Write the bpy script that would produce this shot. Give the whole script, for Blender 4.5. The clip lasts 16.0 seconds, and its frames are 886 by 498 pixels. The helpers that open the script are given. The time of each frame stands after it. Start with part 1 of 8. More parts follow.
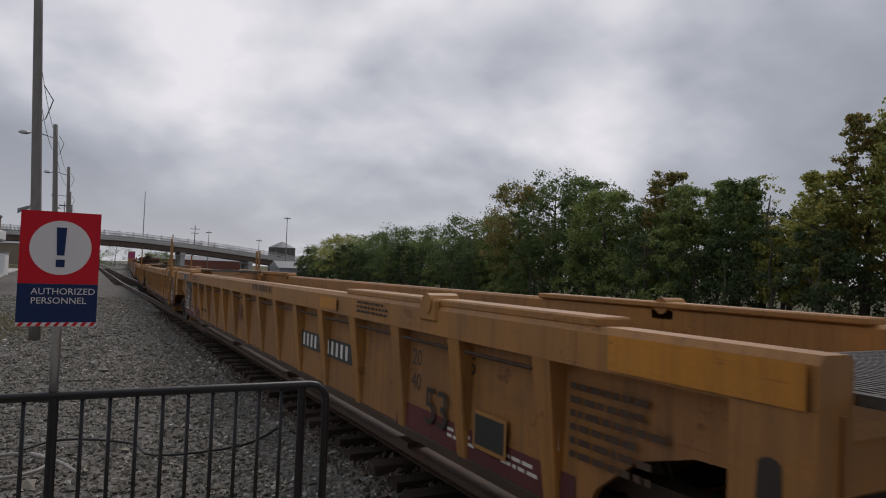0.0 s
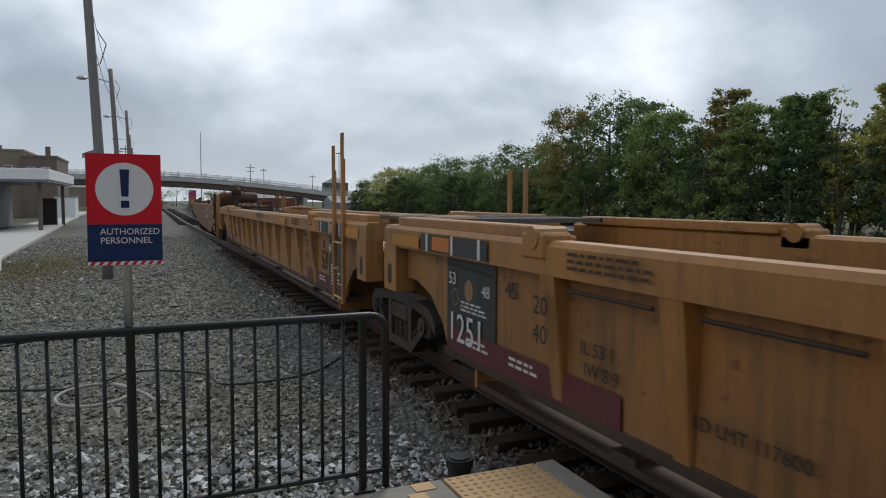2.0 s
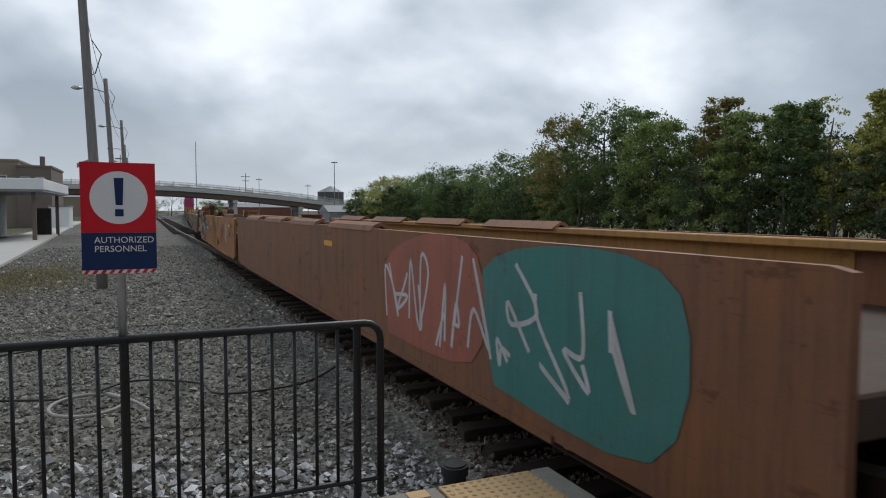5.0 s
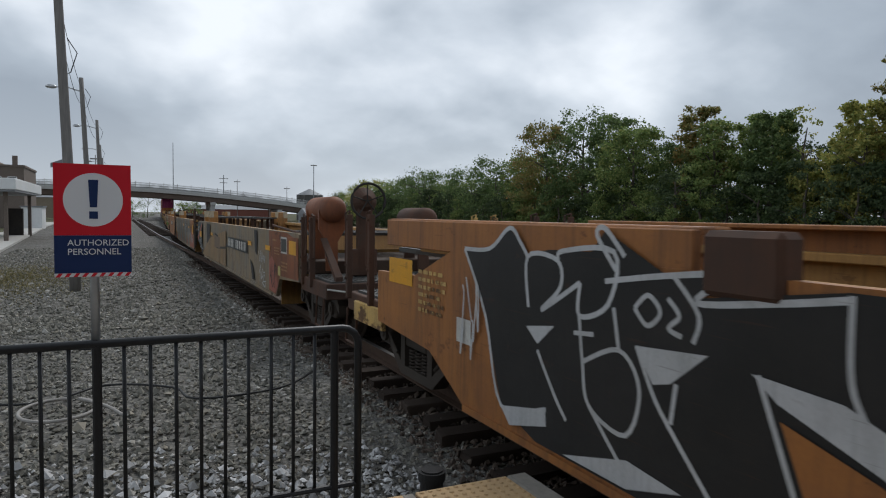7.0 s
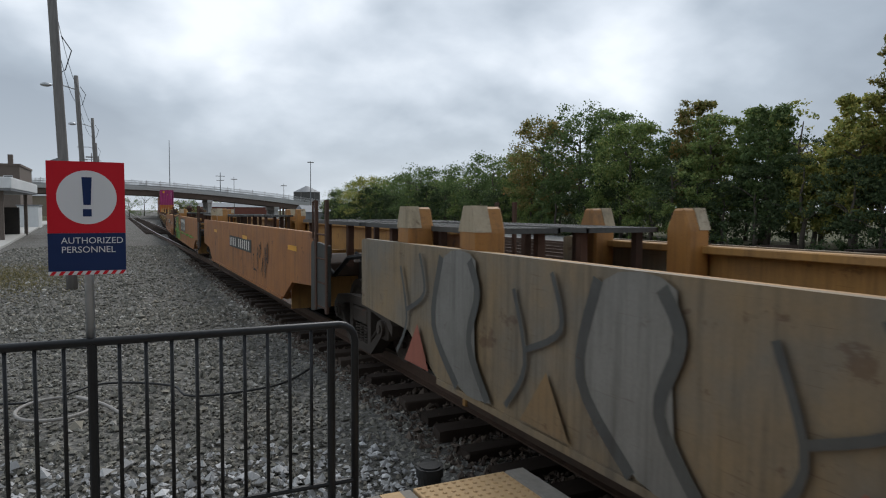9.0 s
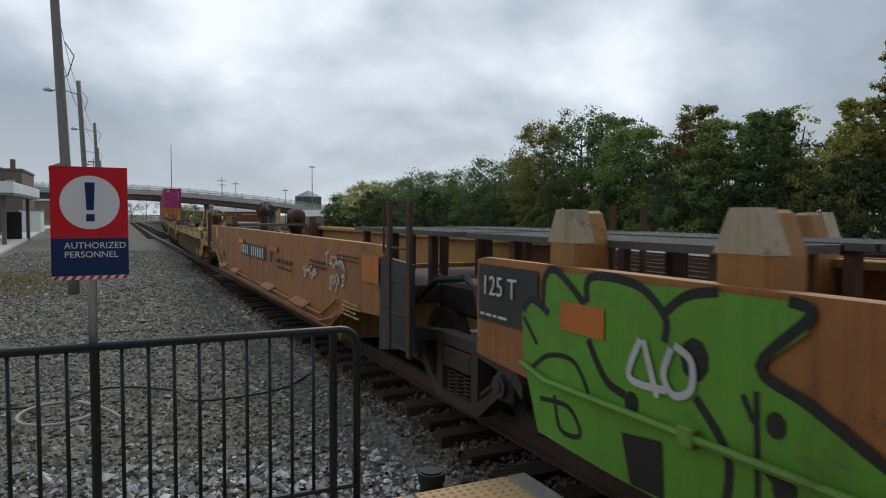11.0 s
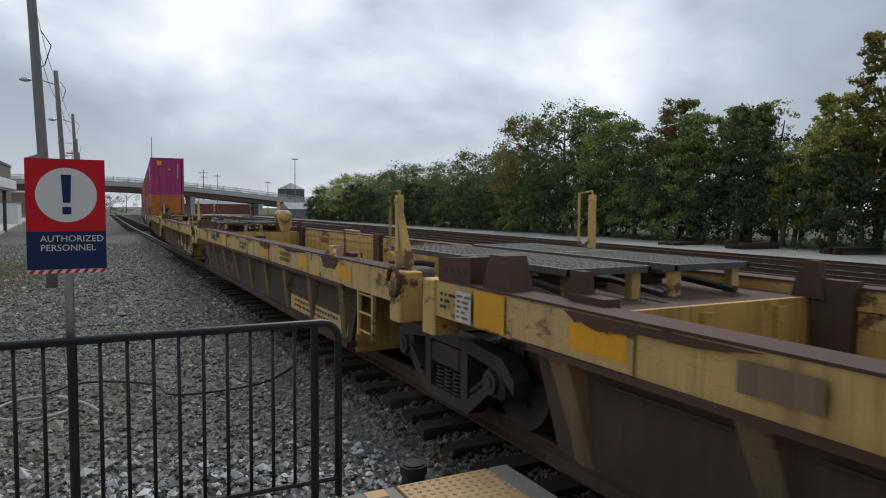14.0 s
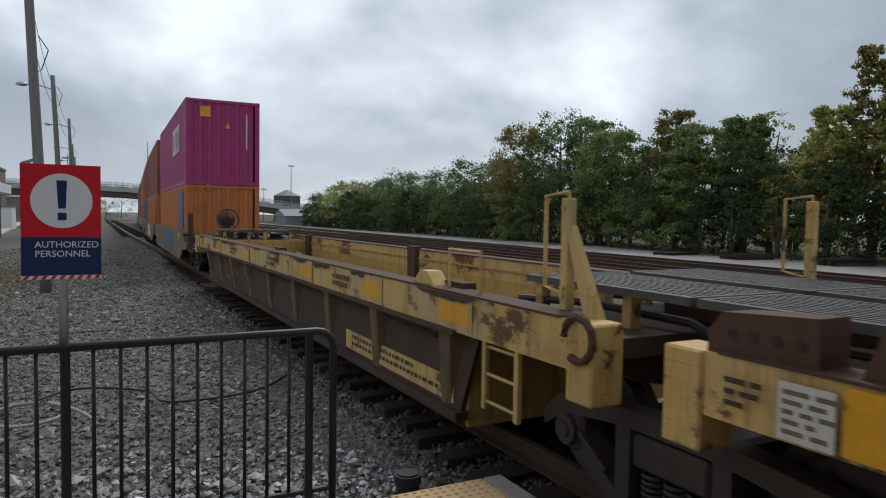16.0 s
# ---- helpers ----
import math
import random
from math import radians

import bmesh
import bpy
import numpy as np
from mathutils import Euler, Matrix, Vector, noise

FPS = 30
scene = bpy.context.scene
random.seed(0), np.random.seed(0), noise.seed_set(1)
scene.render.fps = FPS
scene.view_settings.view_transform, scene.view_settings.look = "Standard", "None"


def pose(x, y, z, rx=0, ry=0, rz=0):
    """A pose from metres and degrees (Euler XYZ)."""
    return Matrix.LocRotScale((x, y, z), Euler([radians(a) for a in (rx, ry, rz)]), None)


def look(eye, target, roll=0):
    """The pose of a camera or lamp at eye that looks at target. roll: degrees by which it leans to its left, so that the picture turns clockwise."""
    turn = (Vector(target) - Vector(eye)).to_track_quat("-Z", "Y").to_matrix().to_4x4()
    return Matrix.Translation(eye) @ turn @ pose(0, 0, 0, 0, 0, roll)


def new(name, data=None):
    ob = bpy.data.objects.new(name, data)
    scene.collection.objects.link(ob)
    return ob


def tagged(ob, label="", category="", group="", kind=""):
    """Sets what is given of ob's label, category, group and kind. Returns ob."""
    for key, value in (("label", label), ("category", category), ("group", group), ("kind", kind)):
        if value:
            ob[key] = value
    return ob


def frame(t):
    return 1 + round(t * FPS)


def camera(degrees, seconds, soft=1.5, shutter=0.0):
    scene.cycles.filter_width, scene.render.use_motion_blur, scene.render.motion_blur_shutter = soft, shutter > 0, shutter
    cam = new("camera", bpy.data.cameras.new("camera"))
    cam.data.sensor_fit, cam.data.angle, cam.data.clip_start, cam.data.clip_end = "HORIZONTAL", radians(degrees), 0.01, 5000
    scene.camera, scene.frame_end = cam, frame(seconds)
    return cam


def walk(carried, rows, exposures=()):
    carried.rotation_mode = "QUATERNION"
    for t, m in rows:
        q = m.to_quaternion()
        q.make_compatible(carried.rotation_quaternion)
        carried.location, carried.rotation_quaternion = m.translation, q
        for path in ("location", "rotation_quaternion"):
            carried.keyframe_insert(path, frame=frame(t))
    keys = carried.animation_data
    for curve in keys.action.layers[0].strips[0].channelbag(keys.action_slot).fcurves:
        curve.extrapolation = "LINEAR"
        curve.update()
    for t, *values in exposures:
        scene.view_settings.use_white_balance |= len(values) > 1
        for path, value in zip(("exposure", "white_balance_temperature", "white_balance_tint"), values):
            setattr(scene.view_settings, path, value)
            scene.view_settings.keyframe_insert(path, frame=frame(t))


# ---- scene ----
cam = camera(66.9, 16.0, 1.1, 0.04)
PATH = [
    (0, (-0.018, -0.009, 1.988), (0.916, 1.758, 2.057), 2.1),
    (0.5, (-0.017, 0.007, 1.988), (0.903, 1.782, 2.049), 1.9),
    (1, (-0.018, 0.0, 1.986), (0.873, 1.79, 2.02), 1.6),
    (1.5, (-0.018, 0.008, 1.982), (0.795, 1.833, 1.884), 0.5),
    (2, (-0.016, 0.019, 1.983), (0.779, 1.848, 1.843), 0.3),
    (2.5, (-0.022, 0.011, 1.978), (0.767, 1.844, 1.844), 0.4),
    (3, (-0.014, 0.024, 1.977), (0.783, 1.853, 1.836), 0.3),
    (3.5, (-0.009, 0.017, 1.978), (0.789, 1.846, 1.84), 0.1),
    (4, (-0.011, 0.009, 1.977), (0.791, 1.837, 1.851), 0.1),
    (6.5, (-0.014, 0.002, 1.98), (0.821, 1.816, 1.874), 0.3),
    (7, (-0.012, 0.003, 1.984), (0.852, 1.804, 1.883), 0.7),
    (7.5, (-0.007, 0.006, 1.983), (0.867, 1.803, 1.885), 0.5),
    (8, (0.0, 0.008, 1.977), (0.868, 1.806, 1.863), 0.2),
    (8.5, (0.0, 0.008, 1.979), (0.871, 1.805, 1.866), 0.3),
    (11, (-0.005, 0.004, 1.982), (0.862, 1.804, 1.883), 0.3),
    (11.5, (-0.002, -0.008, 1.986), (0.88, 1.785, 1.907), 0.2),
    (12, (-0.003, -0.005, 1.986), (0.885, 1.784, 1.901), 0.4),
    (12.5, (-0.001, -0.008, 1.985), (0.903, 1.773, 1.869), 0.7),
    (13, (0.006, 0.006, 1.98), (0.928, 1.774, 1.833), 0.7),
    (13.5, (0.0, 0.007, 1.983), (0.915, 1.781, 1.846), 0.7),
    (14, (0.004, -0.003, 1.985), (0.914, 1.774, 1.865), 0.4),
    (14.5, (0.002, 0.0, 1.986), (0.908, 1.779, 1.872), 0.5),
    (15, (0.006, 0.002, 1.985), (0.925, 1.775, 1.865), 0.6),
    (15.5, (0.006, 0.001, 1.986), (0.93, 1.771, 1.864), 0.8),
    (16, (0.002, 0.001, 1.99), (0.924, 1.773, 1.894), 0.9),
]
walk(cam, [(t, look(eye, target, roll)) for t, eye, target, roll in PATH],
     exposures=[(0, -0.12, 6750, 18), (0.6, -0.08, 6700, 16), (1.1, -0.13, 6450, 13), (1.6, 0.13, 6340, 10), (2.0, 0.22, 6340, 10), (4.0, 0.25, 6340, 10), (6.5, 0.16, 6340, 10), (7.5, 0.17, 6340, 10), (8.5, 0.26, 6340, 10), (11, 0.18, 6340, 10), (12, 0.06, 6340, 10), (13, 0.2, 6340, 10), (14, 0.26, 6340, 10), (16, 0.22, 6340, 10)])

# ---- light ----
SUN_EL, SUN_AZ = radians(48), radians(40)
world = bpy.data.worlds.new("overcast")
scene.world = world
world.use_nodes = True


def node(nt, kind, **kw):
    n = nt.nodes.new(kind)
    for k, v in kw.items():
        if k in n.inputs:
            n.inputs[k].default_value = v
    return n


def math_node(nt, op, a, b=None):
    n = nt.nodes.new("ShaderNodeMath")
    n.operation = op
    for i, v in enumerate((a, b)):
        if v is None:
            continue
        if isinstance(v, (int, float)):
            n.inputs[i].default_value = v
        else:
            nt.links.new(v, n.inputs[i])
    return n.outputs[0]


def ramp(nt, fac, stops):
    r = nt.nodes.new("ShaderNodeValToRGB")
    e = r.color_ramp.elements
    while len(e) < len(stops):
        e.new(0.5)
    for k, (p, c) in enumerate(stops):
        e[k].position = p
        e[k].color = (*c, 1) if len(c) == 3 else c
    nt.links.new(fac, r.inputs[0])
    return r.outputs[0]


def mix(nt, fac, a, b, mode="MIX"):
    m = nt.nodes.new("ShaderNodeMix")
    m.data_type, m.blend_type = "RGBA", mode
    for sock, v in ((m.inputs[0], fac), (m.inputs[6], a), (m.inputs[7], b)):
        if isinstance(v, (int, float)):
            sock.default_value = v
        elif isinstance(v, tuple):
            sock.default_value = (*v, 1) if len(v) == 3 else v
        else:
            nt.links.new(v, sock)
    return m.outputs[2]


def sky_world():
    """A layered overcast: a plane of cloud seen in perspective over a Nishita sky."""
    nt = world.node_tree
    nt.nodes.clear()
    out = nt.nodes.new("ShaderNodeOutputWorld")
    bg = nt.nodes.new("ShaderNodeBackground")
    sky = nt.nodes.new("ShaderNodeTexSky")
    sky.sky_type, sky.sun_disc = "NISHITA", False
    sky.sun_elevation, sky.sun_rotation = SUN_EL, SUN_AZ
    tc = nt.nodes.new("ShaderNodeTexCoord")
    sep = nt.nodes.new("ShaderNodeSeparateXYZ")
    nt.links.new(tc.outputs["Generated"], sep.inputs[0])
    h = math_node(nt, "ADD", math_node(nt, "MAXIMUM", sep.outputs[2], 0.0), 0.42)
    px = math_node(nt, "DIVIDE", sep.outputs[0], h)
    py = math_node(nt, "DIVIDE", sep.outputs[1], h)
    comb = nt.nodes.new("ShaderNodeCombineXYZ")
    nt.links.new(px, comb.inputs[0])
    nt.links.new(py, comb.inputs[1])
    comb.inputs[2].default_value = 3.7
    big = node(nt, "ShaderNodeTexNoise", Scale=1.15, Detail=4.0, Roughness=0.45, Distortion=0.35)
    mid = node(nt, "ShaderNodeTexNoise", Scale=3.0, Detail=5.0, Roughness=0.5, Distortion=0.1)
    for n in (big, mid):
        nt.links.new(comb.outputs[0], n.inputs["Vector"])
    f = math_node(nt, "ADD", math_node(nt, "MULTIPLY", big.outputs[0], 0.74), math_node(nt, "MULTIPLY", mid.outputs[0], 0.26))
    cloud = ramp(nt, f, [(0.40, (0.29, 0.335, 0.39)), (0.475, (0.40, 0.455, 0.515)), (0.54, (0.60, 0.655, 0.715)), (0.61, (0.88, 0.92, 0.96))])
    # thin bright band over the horizon
    low = math_node(nt, "POWER", math_node(nt, "SUBTRACT", 1.0, math_node(nt, "MINIMUM", math_node(nt, "MAXIMUM", sep.outputs[2], 0.0), 1.0)), 10.0)
    cloud = mix(nt, math_node(nt, "MULTIPLY", low, 0.45), cloud, (0.80, 0.84, 0.88))
    skyc = mix(nt, 1.0, sky.outputs[0], (0.05, 0.05, 0.05), "MULTIPLY")
    col = mix(nt, 0.08, cloud, skyc)
    nt.links.new(col, bg.inputs[0])
    bg.inputs[1].default_value = 1.0
    nt.links.new(bg.outputs[0], out.inputs[0])


sky_world()
sun = new("sun", bpy.data.lights.new("sun", "SUN"))
sun.data.energy, sun.data.angle, sun.data.color = 1.5, radians(25), (1.0, 0.97, 0.93)
sun.matrix_world = look((0, 0, 60), (-60 * math.cos(SUN_EL) * math.sin(SUN_AZ), -60 * math.cos(SUN_EL) * math.cos(SUN_AZ), 60 - 60 * math.sin(SUN_EL)))


# ---- materials ----
def material(name):
    m = bpy.data.materials.new(name)
    m.use_nodes = True
    return m, m.node_tree, m.node_tree.nodes["Principled BSDF"]


def coords(nt, scale=(1, 1, 1)):
    tc = nt.nodes.new("ShaderNodeTexCoord")
    mp = nt.nodes.new("ShaderNodeMapping")
    mp.inputs["Scale"].default_value = scale
    nt.links.new(tc.outputs["Object"], mp.inputs[0])
    return mp.outputs[0]


def noise_out(nt, vec, scale, detail=4.0, rough=0.6):
    n = node(nt, "ShaderNodeTexNoise", Scale=scale, Detail=detail, Roughness=rough)
    nt.links.new(vec, n.inputs["Vector"])
    return n.outputs[0]


def bump(nt, bsdf, height, strength, dist):
    b = node(nt, "ShaderNodeBump", Strength=strength, Distance=dist)
    nt.links.new(height, b.inputs["Height"])
    nt.links.new(b.outputs[0], bsdf.inputs["Normal"])


def painted(name, base, worn, rust=0.45, dirt=0.5, rough=0.6, metal=0.0, patch=3.1, dirt_col=(0.045, 0.036, 0.028), rust_col=(0.085, 0.032, 0.015)):
    """Weathered paint on steel: faded patches, run-down streaks, rust spots, road dirt."""
    m, nt, b = material(name)
    v = coords(nt)
    fade = noise_out(nt, v, 1.3, 6, 0.62)
    c = mix(nt, ramp(nt, fade, [(0.38, (0, 0, 0)), (0.62, (1, 1, 1))]), base, worn)
    # chalky sun-faded blotches and darker grime clouds
    cloud = noise_out(nt, coords(nt, (1, 0.6, 1.4)), 0.75, 7, 0.68)
    c = mix(nt, math_node(nt, "MULTIPLY", ramp(nt, cloud, [(0.52, (0, 0, 0)), (0.70, (1, 1, 1))]), 0.35), c, tuple(min(1, 1.25 * x + 0.03) for x in worn))
    c = mix(nt, math_node(nt, "MULTIPLY", ramp(nt, cloud, [(0.28, (1, 1, 1)), (0.47, (0, 0, 0))]), 0.55 * dirt + 0.1), c, dirt_col)
    # rain streaks, broad and fine
    for sc, amount in (((3.0, 4.0, 0.30), 1.0), ((8.0, 14.0, 0.55), 0.6)):
        st = noise_out(nt, coords(nt, sc), 2.0, 6, 0.7)
        c = mix(nt, math_node(nt, "MULTIPLY", ramp(nt, st, [(0.50, (0, 0, 0)), (0.68, (1, 1, 1))]), dirt * amount), c, dirt_col)
    sp = noise_out(nt, coords(nt, (1, 0.7, 1.2)), patch, 9, 0.74)
    spots = ramp(nt, sp, [(0.615 - 0.10 * rust, (0, 0, 0)), (0.645 - 0.09 * rust, (1, 1, 1))])
    c = mix(nt, math_node(nt, "MULTIPLY", spots, min(0.9, 0.25 + rust * 1.4)), c, rust_col)
    scr = noise_out(nt, coords(nt, (2, 0.5, 14)), 5.0, 3, 0.5)
    c = mix(nt, math_node(nt, "MULTIPLY", ramp(nt, scr, [(0.66, (0, 0, 0)), (0.72, (1, 1, 1))]), 0.30), c, rust_col)
    fine = noise_out(nt, v, 45, 3)
    c = mix(nt, math_node(nt, "MULTIPLY", fine, 0.30), c, dirt_col)
    nt.links.new(c, b.inputs["Base Color"])
    rg = math_node(nt, "ADD", math_node(nt, "MULTIPLY", cloud, 0.3), rough - 0.12)
    nt.links.new(rg, b.inputs["Roughness"])
    b.inputs["Metallic"].default_value = metal
    b.inputs["Specular IOR Level"].default_value = 0.3
    dent = noise_out(nt, coords(nt, (1, 1.6, 1)), 0.9, 3)
    h = math_node(nt, "ADD", math_node(nt, "MULTIPLY", sp, 0.25), dent)
    bump(nt, b, h, 0.35, 0.03)
    return m


def grainy(name, a, c, scale=8.0, rough=0.85, strength=0.4, dist=0.01, metal=0.0, stretch=(1, 1, 1), spec=0.3):
    m, nt, b = material(name)
    v = coords(nt, stretch)
    n1 = noise_out(nt, v, scale, 6, 0.65)
    n2 = noise_out(nt, v, scale * 0.13, 3)
    col = mix(nt, ramp(nt, n1, [(0.3, (0, 0, 0)), (0.7, (1, 1, 1))]), a, c)
    col = mix(nt, math_node(nt, "MULTIPLY", n2, 0.45), col, tuple(0.6 * x for x in a))
    nt.links.new(col, b.inputs["Base Color"])
    b.inputs["Roughness"].default_value = rough
    b.inputs["Metallic"].default_value = metal
    b.inputs["Specular IOR Level"].default_value = spec
    bump(nt, b, n1, strength, dist)
    return m


def island_varied(name, stops, rough=0.9, use_object=False, scale=30.0, spec=0.2, translucent=0.0):
    """Pieces that differ one from another: stones, leaves, ties."""
    m, nt, b = material(name)
    if use_object:
        r = nt.nodes.new("ShaderNodeObjectInfo").outputs["Random"]
    else:
        r = nt.nodes.new("ShaderNodeNewGeometry").outputs["Random Per Island"]
    c = ramp(nt, r, stops)
    n = noise_out(nt, coords(nt), scale, 5)
    c = mix(nt, math_node(nt, "MULTIPLY", n, 0.5), c, tuple(0.45 * x for x in stops[len(stops) // 2][1]))
    nt.links.new(c, b.inputs["Base Color"])
    b.inputs["Roughness"].default_value = rough
    b.inputs["Specular IOR Level"].default_value = spec
    if translucent:
        b.inputs["Transmission Weight"].default_value = 0.0
        tr = nt.nodes.new("ShaderNodeBsdfTranslucent")
        nt.links.new(c, tr.inputs[0])
        mx = nt.nodes.new("ShaderNodeMixShader")
        mx.inputs[0].default_value = translucent
        out = nt.nodes["Material Output"]
        nt.links.new(b.outputs[0], mx.inputs[1])
        nt.links.new(tr.outputs[0], mx.inputs[2])
        nt.links.new(mx.outputs[0], out.inputs[0])
    else:
        bump(nt, b, n, 0.4, 0.01)
    return m


MAIZE = painted("maize_paint", (0.42, 0.192, 0.046), (0.34, 0.165, 0.052), 0.14, 0.36, 0.5)
MAIZE_WALL = painted("maize_wall_paint", (0.37, 0.168, 0.042), (0.28, 0.132, 0.046), 0.2, 0.46, 0.55)
TAN_RIB = painted("dirty_tan_rib", (0.24, 0.145, 0.06), (0.15, 0.10, 0.055), 0.4, 0.5, 0.7)
CREAM = painted("cream_cap_paint", (0.50, 0.42, 0.30), (0.42, 0.34, 0.22), 0.25, 0.4, 0.65)
YELLOW = painted("yellow_paint", (0.68, 0.43, 0.13), (0.60, 0.41, 0.165), 0.85, 0.42, 0.6, patch=1.25)
FADED_ORANGE = painted("faded_orange_reflector", (0.60, 0.25, 0.022), (0.52, 0.225, 0.03), 0.1, 0.3, 0.5)
INNER_TAN = painted("ochre_inner_paint", (0.48, 0.255, 0.07), (0.41, 0.225, 0.075), 0.12, 0.38, 0.6)
RUST_RED = painted("rust_red_paint", (0.31, 0.10, 0.036), (0.22, 0.072, 0.032), 0.35, 0.45, 0.65, patch=1.6)
SILVER_SPRAY = painted("silver_grey_spray_paint", (0.27, 0.26, 0.235), (0.22, 0.21, 0.185), 0.05, 0.35, 0.6)
DARK_GREY_SPRAY = painted("dark_grey_spray_paint", (0.085, 0.088, 0.085), (0.11, 0.11, 0.10), 0.05, 0.3, 0.6)
YELLOW_WALL = painted("inner_yellow_paint", (0.60, 0.36, 0.08), (0.52, 0.32, 0.09), 0.08, 0.45, 0.6)
BROWN = painted("brown_paint", (0.27, 0.108, 0.045), (0.215, 0.10, 0.055), 0.25, 0.45, 0.6)
ORANGE_BROWN = painted("orange_brown_paint", (0.43, 0.17, 0.042), (0.34, 0.135, 0.042), 0.18, 0.46, 0.55)
GREY_TAN = painted("grey_overpaint", (0.23, 0.20, 0.155), (0.30, 0.215, 0.12), 0.15, 0.4, 0.65)
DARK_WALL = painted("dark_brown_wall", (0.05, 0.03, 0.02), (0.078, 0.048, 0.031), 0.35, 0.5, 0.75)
RUST = painted("rusty_steel", (0.105, 0.048, 0.028), (0.075, 0.042, 0.03), 0.4, 0.4, 0.8)
BLACK_STEEL = painted("grimy_black_steel", (0.022, 0.021, 0.02), (0.04, 0.035, 0.03), 0.15, 0.3, 0.65)
TRUCK_STEEL = painted("dusty_truck_casting", (0.048, 0.039, 0.032), (0.07, 0.056, 0.045), 0.2, 0.4, 0.75)
BLACK_PANEL = painted("black_panel_paint", (0.026, 0.03, 0.028), (0.045, 0.05, 0.046), 0.05, 0.25, 0.5)
NOTICE_YELLOW = painted("yellow_notice_print", (0.62, 0.50, 0.12), (0.55, 0.46, 0.16), 0.05, 0.2, 0.5)
PALE_YELLOW = painted("pale_yellow_paint", (0.62, 0.42, 0.16), (0.55, 0.39, 0.17), 0.3, 0.35, 0.6, patch=1.8)
MAROON = painted("maroon_paint", (0.11, 0.022, 0.026), (0.14, 0.03, 0.03), 0.1, 0.35, 0.6)
WHITE_PAINT = painted("white_lettering", (0.74, 0.72, 0.66), (0.62, 0.60, 0.55), 0.05, 0.2, 0.6)
BLACK_PAINT = painted("black_lettering", (0.03, 0.026, 0.022), (0.05, 0.04, 0.03), 0.02, 0.2, 0.6)
ORANGE_REFLECT = painted("orange_yellow_reflector", (0.86, 0.40, 0.012), (0.80, 0.38, 0.02), 0.05, 0.12, 0.4)
ORANGE_RED = painted("orange_reflector", (0.62, 0.18, 0.03), (0.55, 0.17, 0.03), 0.05, 0.2, 0.4)
GREEN_SPRAY = painted("green_spray_paint", (0.13, 0.36, 0.025), (0.12, 0.31, 0.03), 0.03, 0.18, 0.5)
BLACK_SPRAY = painted("black_spray_paint", (0.012, 0.013, 0.013), (0.02, 0.02, 0.02), 0.08, 0.12, 0.6)
WHITE_SPRAY = painted("white_spray_paint", (0.62, 0.63, 0.64), (0.52, 0.53, 0.53), 0.03, 0.2, 0.6)
RED_FADED = painted("faded_red_paint", (0.155, 0.034, 0.028), (0.18, 0.05, 0.036), 0.05, 0.2, 0.6)
SALMON = painted("salmon_spray_paint", (0.42, 0.13, 0.085), (0.35, 0.12, 0.08), 0.08, 0.3, 0.6)
LIME_SPRAY = painted("lime_spray_paint", (0.38, 0.50, 0.10), (0.3, 0.42, 0.1), 0.03, 0.1, 0.6)
MAGENTA = painted("magenta_container_paint", (0.42, 0.03, 0.17), (0.38, 0.04, 0.165), 0.04, 0.18, 0.45)
ORANGE_BOX = painted("orange_container_paint", (0.60, 0.17, 0.035), (0.52, 0.17, 0.045), 0.12, 0.25, 0.5)
RED_BOX = painted("red_brown_container_paint", (0.30, 0.07, 0.045), (0.26, 0.075, 0.05), 0.12, 0.25, 0.5)
BLUE_BOX = painted("blue_container_paint", (0.06, 0.14, 0.24), (0.07, 0.15, 0.23), 0.12, 0.25, 0.5)
GREY_WELL = painted("grey_brown_well_paint", (0.20, 0.145, 0.10), (0.24, 0.16, 0.10), 0.2, 0.4, 0.65)
GALV = grainy("worn_steel_grating", (0.075, 0.074, 0.07), (0.12, 0.118, 0.11), 30, 0.65, 0.3, 0.004, 0.2)
HOSE_GREY = grainy("grey_rubber_hose", (0.30, 0.28, 0.26), (0.36, 0.34, 0.31), 20, 0.7)
RUBBER = grainy("black_rubber", (0.02, 0.02, 0.02), (0.03, 0.03, 0.03), 20, 0.6)
WHEEL_STEEL = grainy("wheel_steel", (0.06, 0.045, 0.035), (0.09, 0.07, 0.055), 12, 0.6, 0.3, 0.004, 0.4)
RAIL_SIDE = grainy("rusty_rail", (0.065, 0.04, 0.028), (0.10, 0.06, 0.04), 14, 0.75, 0.3, 0.004, 0.2)
RAIL_TOP = grainy("worn_rail_head", (0.30, 0.29, 0.28), (0.40, 0.39, 0.38), 14, 0.35, 0.1, 0.002, 0.9)
FENCE_BLACK = grainy("black_powder_coat", (0.012, 0.012, 0.013), (0.02, 0.02, 0.02), 60, 0.45, 0.1, 0.001, 0.0, spec=0.4)
CONCRETE = grainy("pale_concrete", (0.42, 0.41, 0.38), (0.52, 0.5, 0.47), 6, 0.9, 0.3, 0.004)
PLATFORM_CONC = grainy("platform_concrete", (0.24, 0.22, 0.19), (0.32, 0.29, 0.25), 20, 0.9, 0.35, 0.004)
TACTILE = grainy("worn_yellow_tactile", (0.60, 0.40, 0.20), (0.52, 0.35, 0.19), 22, 0.7, 0.25, 0.002)
POLE_WOOD = grainy("weathered_pole_wood", (0.17, 0.16, 0.15), (0.27, 0.255, 0.24), 5, 0.9, 0.6, 0.01, 0.0, (6, 6, 0.5))
